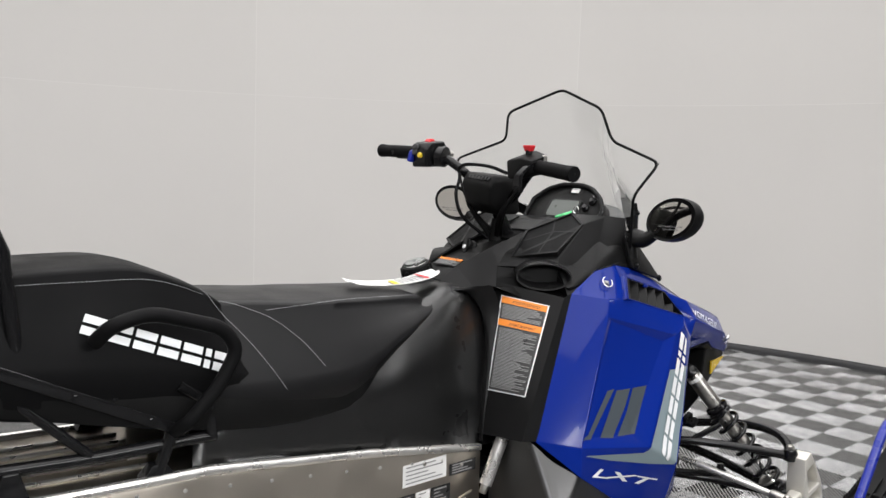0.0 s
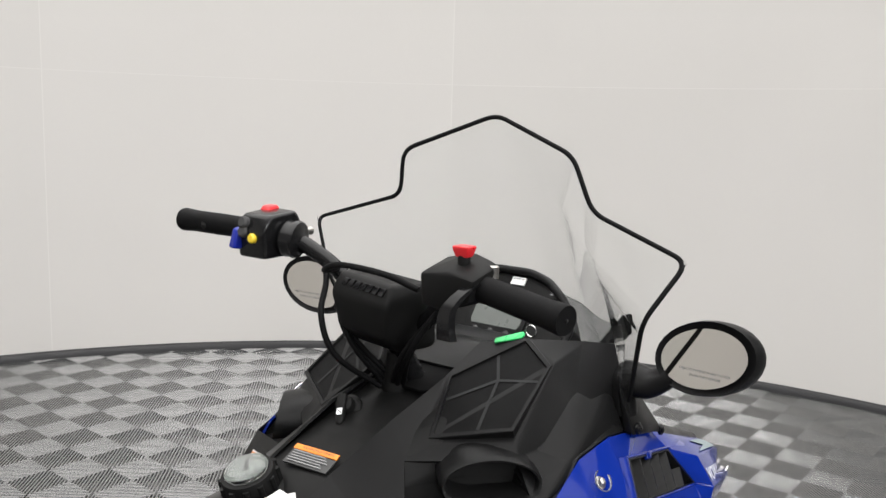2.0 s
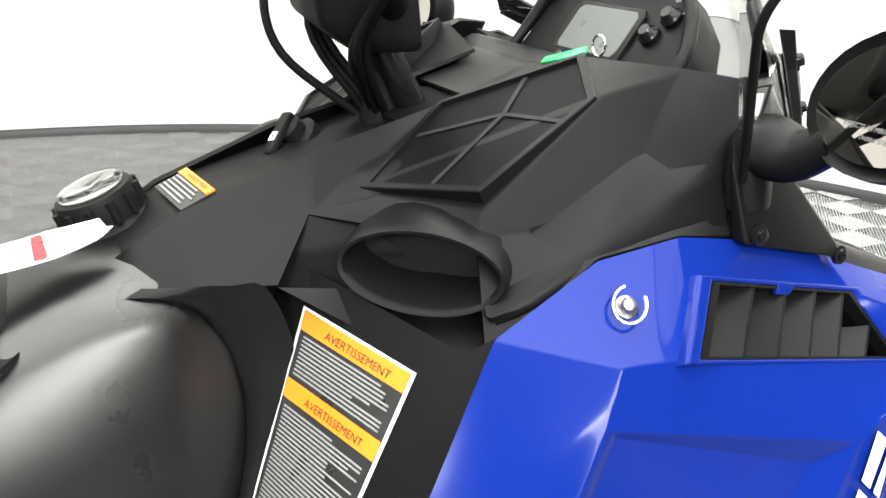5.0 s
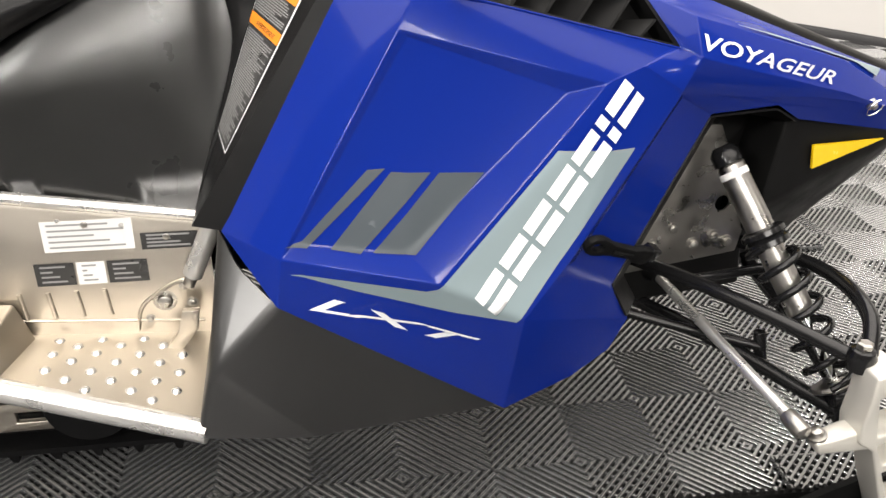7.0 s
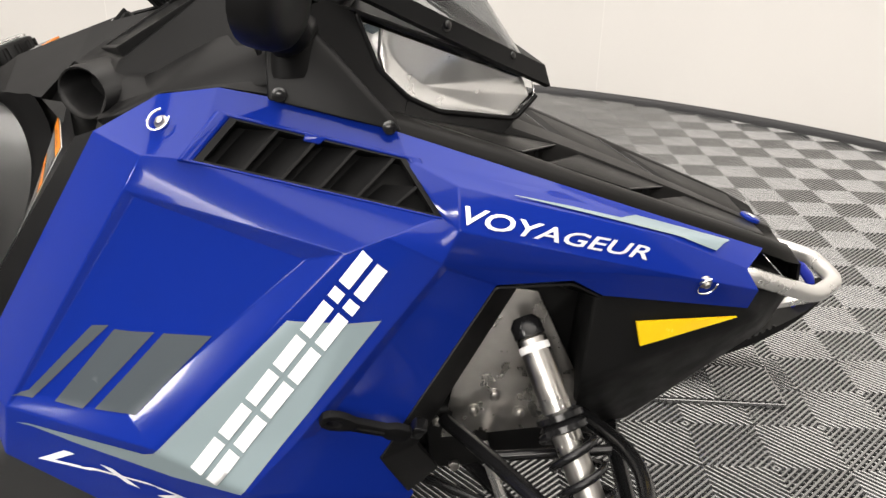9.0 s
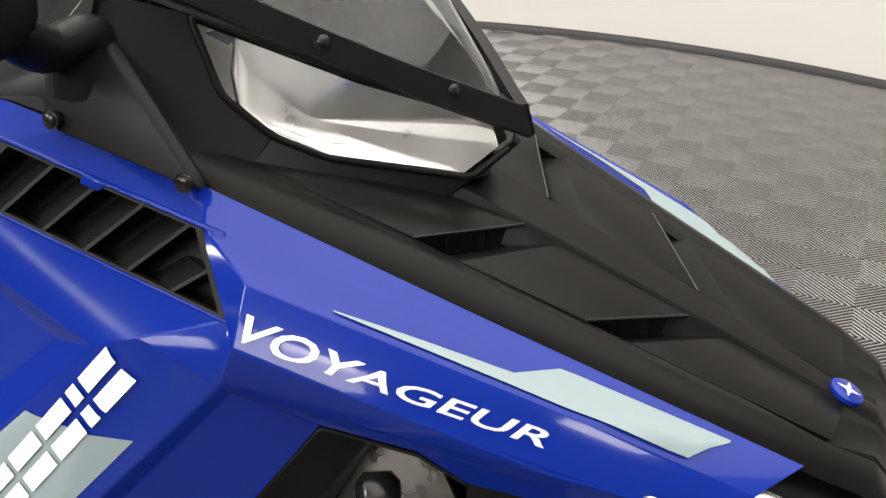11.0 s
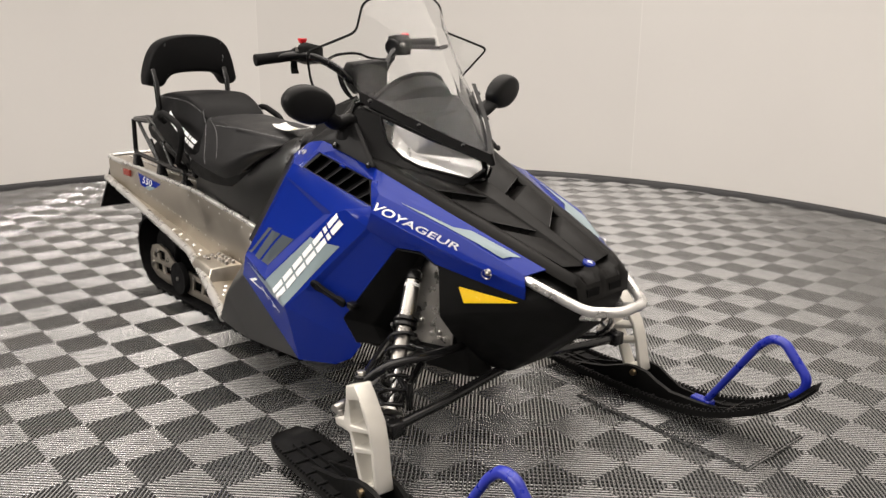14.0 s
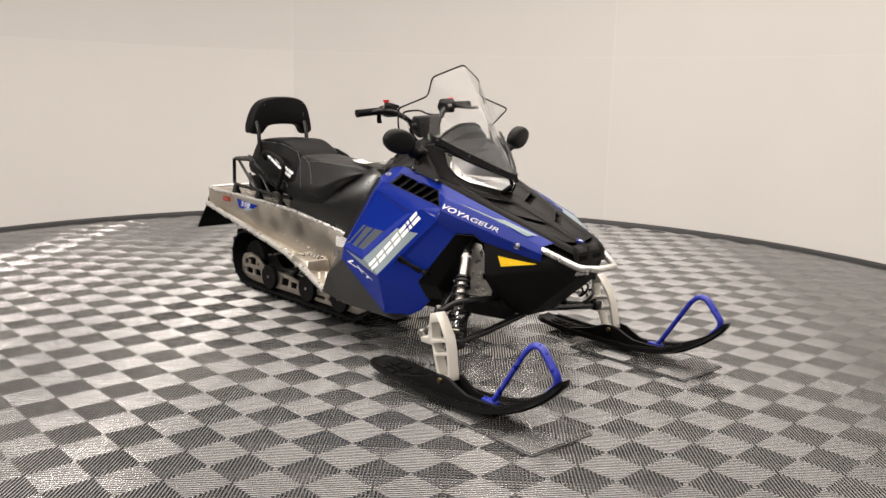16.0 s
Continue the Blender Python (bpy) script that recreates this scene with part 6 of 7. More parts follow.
# ---- tunnel and running boards
TOPZ = [(-0.93, 0.440), (-1.25, 0.490), (-1.60, 0.533), (-2.05, 0.550), (-2.47, 0.563)]
BOARD = [(-0.93, 0.420, 0.240, 0.245), (-1.25, 0.325, 0.281, 0.262), (-1.525, 0.250, 0.314, 0.312), (-1.95, 0.225, 0.385, 0.384), (-2.36, 0.206, 0.455, 0.455), (-2.46, 0.20, 0.470, 0.470)]
bm = bmesh.new()
rows = []
for x, z in TOPZ:
    zi = float(np.interp(-x, [-b[0] for b in BOARD], [b[3] for b in BOARD]))
    rows.append([(x, y, zz) for y, zz in ((0.183, zi), (0.182, z - 0.012), (0.178, z - 0.003), (0.168, z), (0, z), (-0.168, z), (-0.178, z - 0.003), (-0.182, z - 0.012), (-0.183, zi))])
loft(rows, ring=False, bm=bm)
bmesh.ops.recalc_face_normals(bm, faces=bm.faces)
tun_tree = BVHTree.FromBMesh(bm)
bmesh.ops.solidify(bm, geom=bm.faces[:], thickness=0.003)
tunnel = add("tunnel", bm, M_ALU, None, "bare aluminium tunnel", 35)
for s in (-1, 1):
    # bright edge strip along the top corner
    strip = [(x, 0.178 * s, z + 0.002) for x, z in TOPZ]
    part("edge_strip", tube(strip, 0.010, 8), M_ALU_TUBE, tunnel, "bright edge strip", 60)
    bm = bmesh.new()
    loft([[(x, 0.183 * s, zi), (x, (yo - 0.012) * s, zo - 0.004)] for x, yo, zo, zi in BOARD], ring=False, bm=bm)
    bmesh.ops.recalc_face_normals(bm, faces=bm.faces)
    board_tree = BVHTree.FromBMesh(bm)
    bmesh.ops.solidify(bm, geom=bm.faces[:], thickness=0.003)
    board = add("running_board", bm, M_ALU, None, "aluminium running board with raised studs and a tube edge", 35)
    part("edge_tube", tube([(x, yo * s, zo) for x, yo, zo, zi in BOARD], 0.016, 12), M_ALU_TUBE, board, "bright aluminium edge tube", 60)
    # studs pressed up from the board
    own = bmesh.new()
    rnd = random.Random(8)
    for k in range(34):
        x = -0.98 - k * 0.030
        for j in range(4):
            y = 0.205 + j * 0.042 + (0.02 if k % 2 else 0)
            lim = float(np.interp(-x, [-b[0] for b in BOARD], [b[1] for b in BOARD])) - 0.03
            if y > lim or -1.41 < x < -1.17:
                continue
            h = board_tree.ray_cast(Vector((x, y * s, 0.8)), Vector((0, 0, -1)))
            if h[0] is not None:
                lathe([(-0.001, 0.0085), (0.002, 0.007), (0.004, 0.004), (0.0045, 0.001)], h[0], h[0] + Vector((0, 0, 1)), 8, own)
    tagged(part("studs", own, M_ALU_TUBE, board, "raised grip studs", 60), kind="stuff")
    # raised foot step
    st = [(x, y * s, z) for x, y, z in ((-1.395, 0.190, 0.300), (-1.195, 0.190, 0.255), (-1.385, 0.312, 0.300), (-1.215, 0.330, 0.270), (-1.385, 0.192, 0.334), (-1.215, 0.192, 0.322), (-1.375, 0.300, 0.332), (-1.225, 0.312, 0.320))]
    step = part("foot_step", hull(st, 0.005), M_ALU, board, "boxed aluminium foot step with punched holes", 35)
    own = bmesh.new()
    for k in range(12):
        c = Vector((-1.35 + 0.028 * (k % 5), (0.215 + 0.028 * (k // 5)) * s, 0.3405))
        lathe([(-0.012, 0.008), (-0.003, 0.008), (0.000, 0.0085), (0.002, 0.006)], c + Vector((0, 0, -0.004 - 0.0008 * (k % 5))), c + Vector((0, 0, 1)), 8, own)
    tagged(part("punched_dimples", own, M_STEEL, step, "punched dimples", 60), kind="stuff")
    # rivets along the tunnel side
    own = bmesh.new()
    for k in range(16):
        for x, z in ((-1.05 - k * 0.085, 0.436 + min(0.09, k * 0.0105)), (-1.35 - k * 0.055, 0.345 + 0.0085 * k)):
            h = tun_tree.ray_cast(Vector((x, 0.5 * s, z)), Vector((0, -s, 0)))
            if h[0] is not None:
                lathe([(-0.001, 0.0042), (0.0012, 0.0038), (0.002, 0.001)], h[0], h[0] + Vector((0, s, 0)), 8, own)
    tagged(part("rivets", own, M_ALU_TUBE, tunnel, "small rivets", 60), kind="stuff")
    # side badge with the engine size
    m = axes_pose((0, 0.4 * s, 0), (1, 0, 0), (0, 0, 1))
    bd = part("badge_plate", film(flat_shapes([[(-2.135, 0.535), (-1.905, 0.516), (-1.955, 0.492), (-2.02, 0.470), (-2.115, 0.483)]]), m, tun_tree, (0, -s, 0), 0.0015, 0.05), M_BLUE, tunnel, "blue and grey side badge")
    part("badge_corner", film(flat_shapes([[(-2.075, 0.477), (-2.03, 0.492), (-1.955, 0.492), (-2.02, 0.470)]]), m, tun_tree, (0, -s, 0), 0.0024, 0.05), M_GREY, bd)
    tx = flat_text("550", 0.042, 0.3)
    for v in tx.verts:
        v.co.x *= 1.55
    part("lettering", film(tx, axes_pose((-2.095, 0.4 * s, 0.497) if s < 0 else (-1.965, 0.4 * s, 0.490), (1, 0, -0.065) if s < 0 else (-1, 0, 0.065), (0, 0, 1)), tun_tree, (0, -s, 0), 0.003, 0.05), M_WHITE, bd, "white 550 lettering")
    part("side_marker", hull([(x, y * s, z) for x in (-2.285, -2.215) for y in (0.180, 0.192) for z in (0.505, 0.535)], 0.004), M_REDLENS, tunnel, "dark red side marker")
    # printed plates near the front
    for x0, x1, z0, z1, mat, lab in ((-1.160, -1.035, 0.398, 0.447, M_PAPER, "white printed data sticker"), (-1.026, -0.945, 0.395, 0.422, M_LABELBLACK, "black printed sticker"), (-1.180, -1.125, 0.343, 0.380, M_LABELBLACK, "black printed sticker"), (-1.122, -1.082, 0.343, 0.380, M_PAPER, "white printed sticker"), (-1.079, -1.022, 0.343, 0.380, M_LABELBLACK, "black printed sticker")):
        pl = part("sticker", film(flat_shapes([[(x0, z0), (x1, z0), (x1, z1), (x0, z1)]]), m, tun_tree, (0, -s, 0), 0.0014, 0.05), mat, tunnel, lab)
        own = bmesh.new()
        n = 5 if z1 - z0 > 0.04 else 4
        for k in range(n):
            zz = z0 + (z1 - z0) * (k + 0.7) / (n + 0.6)
            e = x1 - 0.012 - 0.02 * ((k * 7) % 3) * (x1 - x0) / 0.12
            merge(film(flat_shapes([[(x0 + 0.008, zz), (e, zz), (e, zz + 0.003), (x0 + 0.008, zz + 0.003)]]), m, tun_tree, (0, -s, 0), 0.0022, 0.2), own)
        tagged(part("print", own, M_INK, pl, "unreadable grey print"), kind="stuff")
    # silver strut, bolts, bracket and pressed lines beside the foot well
    strut = add("footwell_strut", tube([(-0.905, 0.232 * s, 0.492), (-0.958, 0.226 * s, 0.372)], 0.0145, 14), M_ALU_TUBE, None, "bright tubular strut", 60)
    part("strut_end", rod((-0.957, 0.226 * s, 0.374), (-0.966, 0.225 * s, 0.354), 0.009, 12, 0.002), M_STEEL, strut, "", 40)
    for x, z, r in ((-1.005, 0.306, 0.012), (-0.975, 0.330, 0.005), (-1.030, 0.276, 0.005), (-1.100, 0.440, 0.005), (-0.990, 0.415, 0.005), (-0.965, 0.300, 0.006)):
        h = tun_tree.ray_cast(Vector((x, 0.5 * s, z)), Vector((0, -s, 0)))
        if h[0] is not None:
            part("footwell_bolt", bolt(h[0], (0, s, 0), r, r * 0.9), M_STEEL, tunnel, "", 40)
    part("pressed_line", tube(rounded([(-1.050, 0.1835 * s, 0.258), (-1.042, 0.1835 * s, 0.300), (-0.990, 0.1835 * s, 0.337), (-0.955, 0.1835 * s, 0.345)], 0.02, 4), 0.0032, 6), M_ALU, tunnel, "pressed line in the sheet", 60)
    part("pressed_line", tube([(-1.36, 0.1835 * s, 0.296), (-0.95, 0.1835 * s, 0.268)], 0.0025, 6), M_ALU, tunnel, "", 60)
    for k in range(7):
        x = -1.085 - k * 0.040
        part("pressed_rib", tube([(x, 0.1825 * s, 0.288 + 0.0 * k), (x - 0.004, 0.1825 * s, 0.332)], 0.004, 6), M_ALU, tunnel, "", 60)
    toe = [(-0.950, 0.243), (-0.955, 0.210), (-1.000, 0.150), (-1.028, 0.150), (-0.985, 0.205), (-0.975, 0.243)]
    part("toe_bracket", prism([(x, z + 0.07) for x, z in toe], (0, 0.225 * s, 0), (1, 0, 0), (0, 0, 1), 0.012, 0.002), M_ALU, tunnel, "slotted aluminium toe bracket", 35)
# top of the tunnel: cooler ribs and tail lamp
for y in (-0.10, -0.05, 0.0, 0.05, 0.10):
    part("cooler_rib", tube([(-1.66, y, 0.5385), (-2.05, y, 0.5535), (-2.42, y, 0.5645)], 0.0045, 6), M_ALU_TUBE, tunnel, "", 60)
rim = [(-2.30, -0.182, 0.556), (-2.44, -0.180, 0.565), (-2.485, -0.150, 0.567), (-2.49, 0, 0.567), (-2.485, 0.150, 0.567), (-2.44, 0.180, 0.565), (-2.30, 0.182, 0.556)]
add("tail_bumper", tube(curve_points(rim, 4), 0.010, 10), M_ALU_TUBE, None, "bright tube round the tunnel's tail", 60)
add("snow_flap", sheet({"a": (-2.455, -0.178, 0.555), "b": (-2.455, 0.178, 0.555), "c": (-2.52, 0.182, 0.44), "d": (-2.52, -0.182, 0.44), "e": (-2.63, -0.185, 0.300), "f": (-2.63, 0.185, 0.300)}, ["a b c d", "d c f e"], thick=0.006, bevel=0.01), M_RUBBER, None, "black rubber snow flap", 40)
add("tail_lamp", hull([(-2.485, y, z) for y in (-0.07, 0.07) for z in (0.50, 0.545)] + [(-2.46, y, z) for y in (-0.075, 0.075) for z in (0.495, 0.55)], 0.004), M_REDLENS, None, "dark red tail lamp", 40)

# ---- track and rear suspension
def track_line():
    pts = []
    pts += [(-1.02 - k * (1.01 / 26), 0.030) for k in range(27)]
    pts += [(-2.055 + 0.158 * math.cos(radians(a)), 0.188 + 0.158 * math.sin(radians(a))) for a in range(270, 90, -12)]
    pts += [(-2.055 + k * (1.27 / 20), 0.346 + 0.030 * math.sin(k / 20 * 3.14)) for k in range(1, 21)]
    pts += [(-0.775 + 0.10 * math.cos(radians(a)), 0.262 + 0.092 * math.sin(radians(a))) for a in range(75, -75, -15)]
    pts += [(-0.80 - k * 0.055, 0.160 - k * 0.033) for k in range(1, 4)]
    return pts


line = [Vector((x, 0, z)) for x, z in track_line()]
bm = bmesh.new()
secs = []
for k, p in enumerate(line):
    d = (line[(k + 1) % len(line)] - line[k - 1]).normalized()
    n = Vector((-d.z, 0, d.x))
    secs.append([p + Vector((0, y, 0)) + n * h for y, h in ((-0.176, -0.005), (0.176, -0.005), (0.176, 0.005), (-0.176, 0.005))])
rows = [[bm.verts.new(q) for q in s] for s in secs]
for A, Bq in zip(rows, rows[1:] + rows[:1]):
    for j in range(4):
        bm.faces.new((A[j], A[(j + 1) % 4], Bq[(j + 1) % 4], Bq[j]))
track = add("track", bm, M_RUBBER, None, "black rubber drive track with tall lugs", 35)
mid = sum(line, Vector()) / len(line)
lengths = [0.0]
for a, b in zip(line, line[1:] + line[:1]):
    lengths.append(lengths[-1] + (b - a).length)
total = lengths[-1]
count = 52
lug_pts = ((-0.176, -0.10), (-0.085, 0.085), (0.10, 0.176))
for c in range(count):
    s = total * c / count
    k = max(i for i in range(len(line)) if lengths[i] <= s)
    a, b = line[k], line[(k + 1) % len(line)]
    p = a.lerp(b, (s - lengths[k]) / max(1e-6, lengths[k + 1] - lengths[k]))
    d = (b - a).normalized()
    n = Vector((-d.z, 0, d.x))
    n = n if n.dot(p - mid) > 0 else -n
    if p.z < 0.05:
        tall = 0.024
    else:
        tall = 0.032
    own = bmesh.new()
    for y0, y1 in lug_pts:
        hull([tuple(p + d * dx + Vector((0, y, 0)) + n * h) for dx, h in ((-0.009, 0.004), (0.009, 0.004), (-0.004, tall), (0.004, tall)) for y in (y0 + (0.006 if h > 0.01 else 0), y1 - (0.006 if h > 0.01 else 0))], 0, 1, bm=own)
    part("lug", own, M_RUBBER, track, "", 20)


def wheel(x, y, z, r, w, parent_name="idler_wheel"):
    s = 1 if y > 0 else -1
    prof = [(0, r * 0.82), (0.0, r * 0.97), (0.004, r), (w - 0.004, r), (w, r * 0.97), (w, r * 0.82)]
    rimb = lathe([(0.002, r * 0.80)] + [(a, b) for a, b in prof[1:5]] + [(w - 0.002, r * 0.80)], (x, y - s * w / 2, z), (x, y + s, z), 32)
    ob = add(parent_name, rimb, M_RUBBER, None, "black rubber-tyred idler wheel with spokes", 35)
    part("disc", lathe([(0.006, r * 0.84), (w * 0.55, r * 0.84), (w * 0.6, r * 0.78), (w * 0.45, r * 0.74), (w * 0.42, r * 0.30), (w * 0.8, r * 0.28), (w * 0.85, 0.012), (0.008, 0.012)], (x, y - s * w / 2, z), (x, y + s, z), 32), M_DARK, ob, "", 30)
    for k in range(14):
        a = 2 * math.pi * k / 14
        d = Vector((math.cos(a), 0, math.sin(a)))
        c = Vector((x, y + s * w * 0.02, z))
        part("spoke", rod(c + d * r * 0.28 + Vector((0, s * 0.006, 0)), c + d * r * 0.78 + Vector((0, s * 0.006, 0)), 0.0042, 6), M_BAND, ob, "", 50)
    part("hub_bolt", bolt((x, y + s * w * 0.38, z), (0, s, 0), 0.009, 0.008), M_STEEL, ob, "", 40)


for s in (-1, 1):
    for x, z, r in ((-1.812, 0.118, 0.070), (-1.440, 0.118, 0.070), (-1.150, 0.118, 0.070)):
        wheel(x, 0.168 * s, z, r, 0.026)
    wheel(-2.050, 0.105 * s, 0.188, 0.098, 0.030)
    rail = [(-2.14, 0.095), (-2.14, 0.165), (-2.11, 0.205), (-2.04, 0.222), (-1.955, 0.205), (-1.90, 0.172), (-1.84, 0.158), (-1.62, 0.150), (-1.50, 0.120), (-1.20, 0.112), (-1.00, 0.122), (-0.92, 0.150), (-0.90, 0.140), (-0.96, 0.085), (-1.02, 0.060), (-1.98, 0.055), (-2.08, 0.066)]

    def slot(x0, x1, z0, z1, lean=0.0):
        return [(x0, z0), (x1, z0), (x1 + lean, z1), (x0 + lean, z1)]
    add("slide_rail", prism(rail, (0, 0.150 * s, 0), (1, 0, 0), (0, 0, 1), 0.012, 0.002, holes=[ring_points(-2.085, 0.165, 0.016, 0.016, 12), slot(-2.045, -1.985, 0.150, 0.195), slot(-2.085, -2.02, 0.095, 0.130), slot(-1.995, -1.93, 0.095, 0.130, -0.01), slot(-1.72, -1.65, 0.085, 0.130, 0.012), slot(-1.63, -1.57, 0.085, 0.120, 0.012), slot(-1.40, -1.30, 0.076, 0.096), slot(-1.27, -1.19, 0.076, 0.096)]), M_ALU, None, "aluminium slide rail with lightening holes", 35)
    for x, z in ((-2.11, 0.125), (-1.955, 0.165), (-1.70, 0.140), (-1.52, 0.100), (-1.06, 0.100)):
        add("rail_bolt", bolt((x, 0.156 * s, z), (0, s, 0), 0.008, 0.008), M_STEEL, None, "steel bolt head", 40)
    add("slider", box(-2.05, -0.98, 0.120 * s - 0.012, 0.120 * s + 0.012, 0.036, 0.058, 0.003), M_DARK, None, "black plastic slider shoe")
    add("suspension_arm", tube([(-1.70, 0.10 * s, 0.12), (-1.45, 0.12 * s, 0.32)], 0.013, 10), M_FRAME, None, "black suspension arm", 60)
    add("suspension_arm", tube([(-1.22, 0.10 * s, 0.12), (-0.98, 0.12 * s, 0.30)], 0.013, 10), M_FRAME, None, "black suspension arm", 60)
for x, z in ((-1.812, 0.118), (-1.440, 0.118), (-1.150, 0.118), (-2.050, 0.188), (-1.45, 0.32), (-0.98, 0.30)):
    add("axle", rod((x, -0.165, z), (x, 0.165, z), 0.010, 10), M_STEEL, None, "steel cross axle", 60)
add("rear_shock", rod((-1.42, 0, 0.12), (-1.62, 0, 0.32), 0.022, 14, 0.003), M_STEEL, None, "steel rear shock absorber", 60)

# ---- inner chassis behind the struts
add("bulkhead", hull([(x, y, z) for x, y, z in ((-0.62, 0.20, 0.28), (-0.62, 0.20, 0.62), (-0.33, 0.19, 0.30), (-0.19, 0.165, 0.585), (-0.05, 0.15, 0.57), (-0.08, 0.11, 0.29), (-0.30, 0.15, 0.22), (-0.62, 0.17, 0.20))], 0.006, 2, mirror=True), M_DARK, None, "dark inner bulkhead", 35)
for s in (-1, 1):
    plate = [(-0.285, 0.300), (-0.085, 0.330), (-0.075, 0.400), (-0.150, 0.555), (-0.205, 0.560), (-0.262, 0.420)]
    pl = add("strut_plate", prism(plate, (0, 0.196 * s, 0), (1, 0, 0), (0, 0.0, 1), 0.005, 0.0015, holes=[ring_points(-0.125, 0.420, 0.012, 0.014, 12)]), M_STEEL, None, "bare metal strut plate with bolts", 35)
    for x, z in ((-0.235, 0.352), (-0.205, 0.380), (-0.165, 0.350), (-0.13, 0.362), (-0.105, 0.35)):
        part("bolt", bolt((x, 0.199 * s, z), (0, s, 0), 0.0075, 0.008), M_STEEL, pl, "", 40)

# ---- front suspension, skis
SKI_TURN = radians(-4.0)
for s in (-1, 1):
    ball = Vector((-0.070, 0.520 * s, 0.330))
    low_ball = Vector((-0.020, 0.505 * s, 0.200))
    top = Vector((-0.176, 0.250 * s, 0.540))
    bot = Vector((-0.035, 0.468 * s, 0.225))
    ax = (bot - top).normalized()
    length = (bot - top).length
    # shock absorber with its spring
    shock = add("shock_absorber", lathe([(0.0, 0.012), (0.012, 0.013), (0.02, 0.021), (0.15, 0.021), (0.155, 0.020), (0.26, 0.020), (0.265, 0.014)], top + ax * 0.012, bot, 20), M_STEEL, None, "bare metal shock absorber with a black coil spring", 40)
    part("label_sleeve", lathe([(0.040, 0.0216), (0.050, 0.0216)], top, bot, 20), M_PAPER, shock, "", 50)
    part("shaft", rod(top + ax * 0.25, bot, 0.007, 12), M_CHROME, shock, "", 60)
    part("cap", lathe([(0.0, 0.014), (0.01, 0.022), (0.028, 0.022), (0.030, 0.018)], top, bot, 16), M_FRAME, shock, "", 40)
    part("preload_ring", lathe([(0.0, 0.026), (0.004, 0.033), (0.012, 0.033), (0.014, 0.027), (0.020, 0.033), (0.028, 0.033), (0.030, 0.026)], top + ax * 0.135, bot, 20), M_FRAME, shock, "black preload rings", 40)
    e1 = ax.orthogonal().normalized()
    e2 = ax.cross(e1)
    coil = []
    turns, s0, s1 = 6.0, 0.160, length - 0.022
    for k in range(int(turns * 18) + 1):
        a = 2 * math.pi * k / 18
        f = k / (turns * 18)
        rr = 0.033 - 0.002 * f
        coil.append(top + ax * (s0 + (s1 - s0) * f) + (e1 * math.cos(a) + e2 * math.sin(a)) * rr)
    part("coil_spring", tube(coil, 0.0060, 8), M_FRAME, shock, "black coil spring", 60)
    part("spring_seat", lathe([(0, 0.02), (0.004, 0.034), (0.010, 0.036), (0.014, 0.030), (0.02, 0.014)], bot - ax * 0.030, bot, 18), M_STEEL, shock, "", 40)
    part("eye", rod(bot + Vector((-0.02, 0, 0)), bot + Vector((0.02, 0, 0)), 0.015, 14, 0.002), M_FRAME, shock, "", 40)
    # arms
    upper = [(-0.290, 0.185 * s, 0.335), (-0.200, 0.330 * s, 0.345), tuple(ball)]
    arm = add("upper_arm", tube(curve_points(upper, 4), 0.0115, 10), M_FRAME, None, "black tubular upper control arm", 60)
    part("front_tube", tube(curve_points([(-0.075, 0.150 * s, 0.330), (-0.020, 0.330 * s, 0.365), (-0.030, 0.460 * s, 0.370), tuple(ball + Vector((0.012, 0, 0.006)))], 5), 0.0115, 10), M_FRAME, arm, "", 60)
    part("cross_brace", tube([(-0.215, 0.300 * s, 0.343), (-0.045, 0.300 * s, 0.358)], 0.008, 8), M_FRAME, arm, "", 60)
    part("ball_cap", lathe([(0, 0.018), (0.02, 0.020), (0.03, 0.016), (0.034, 0.006)], ball + Vector((0, 0, -0.012)), ball + Vector((0, 0, 1)), 16), M_FRAME, arm, "", 40)
    part("top_nut", lathe([(0, 0.011), (0.010, 0.011), (0.012, 0.008)], ball + Vector((0, 0, 0.018)), ball + Vector((0, 0, 1)), 6), M_STEEL, arm, "", 30)
    arm = add("lower_arm", tube([(0.000, 0.080 * s, 0.262), (0.000, 0.300 * s, 0.232), tuple(low_ball)], 0.0135, 10), M_FRAME, None, "black tubular lower control arm", 60)
    part("rear_tube", tube([(-0.270, 0.120 * s, 0.235), (-0.130, 0.330 * s, 0.222), tuple(low_ball)], 0.012, 10), M_FRAME, arm, "", 60)
    part("shock_mount", hull([tuple(low_ball + Vector((dx, -dy * s, dz))) for dx in (-0.03, 0.03) for dy in (0.015, 0.06) for dz in (-0.012, 0.03)], 0.006), M_FRAME, arm, "", 40)
    br = [(-0.31, 0.10, 0.215), (-0.02, 0.09, 0.235), (-0.30, 0.190, 0.235), (-0.045, 0.165, 0.245), (-0.31, 0.205, 0.355), (-0.06, 0.170, 0.350), (-0.30, 0.12, 0.39), (-0.06, 0.10, 0.38)]
    mount = add("arm_mount", hull([(x, y * s, z) for x, y, z in br], 0.006, 2), M_DARK, None, "black bulkhead block that carries the control arms", 35)
    for q in ((-0.290, 0.196, 0.335), (-0.080, 0.168, 0.330), (-0.262, 0.186, 0.245)):
        part("mount_bolt", rod((q[0], q[1] * s, q[2]), (q[0], (q[1] + 0.012) * s, q[2]), 0.009, 6, 0.001), M_STEEL, mount, "", 30)
    rod_ob = add("tie_rod", rod((-0.225, 0.175 * s, 0.300), (-0.150, 0.520 * s, 0.240), 0.0085, 12), M_ALU_TUBE, None, "bright aluminium tie rod", 60)
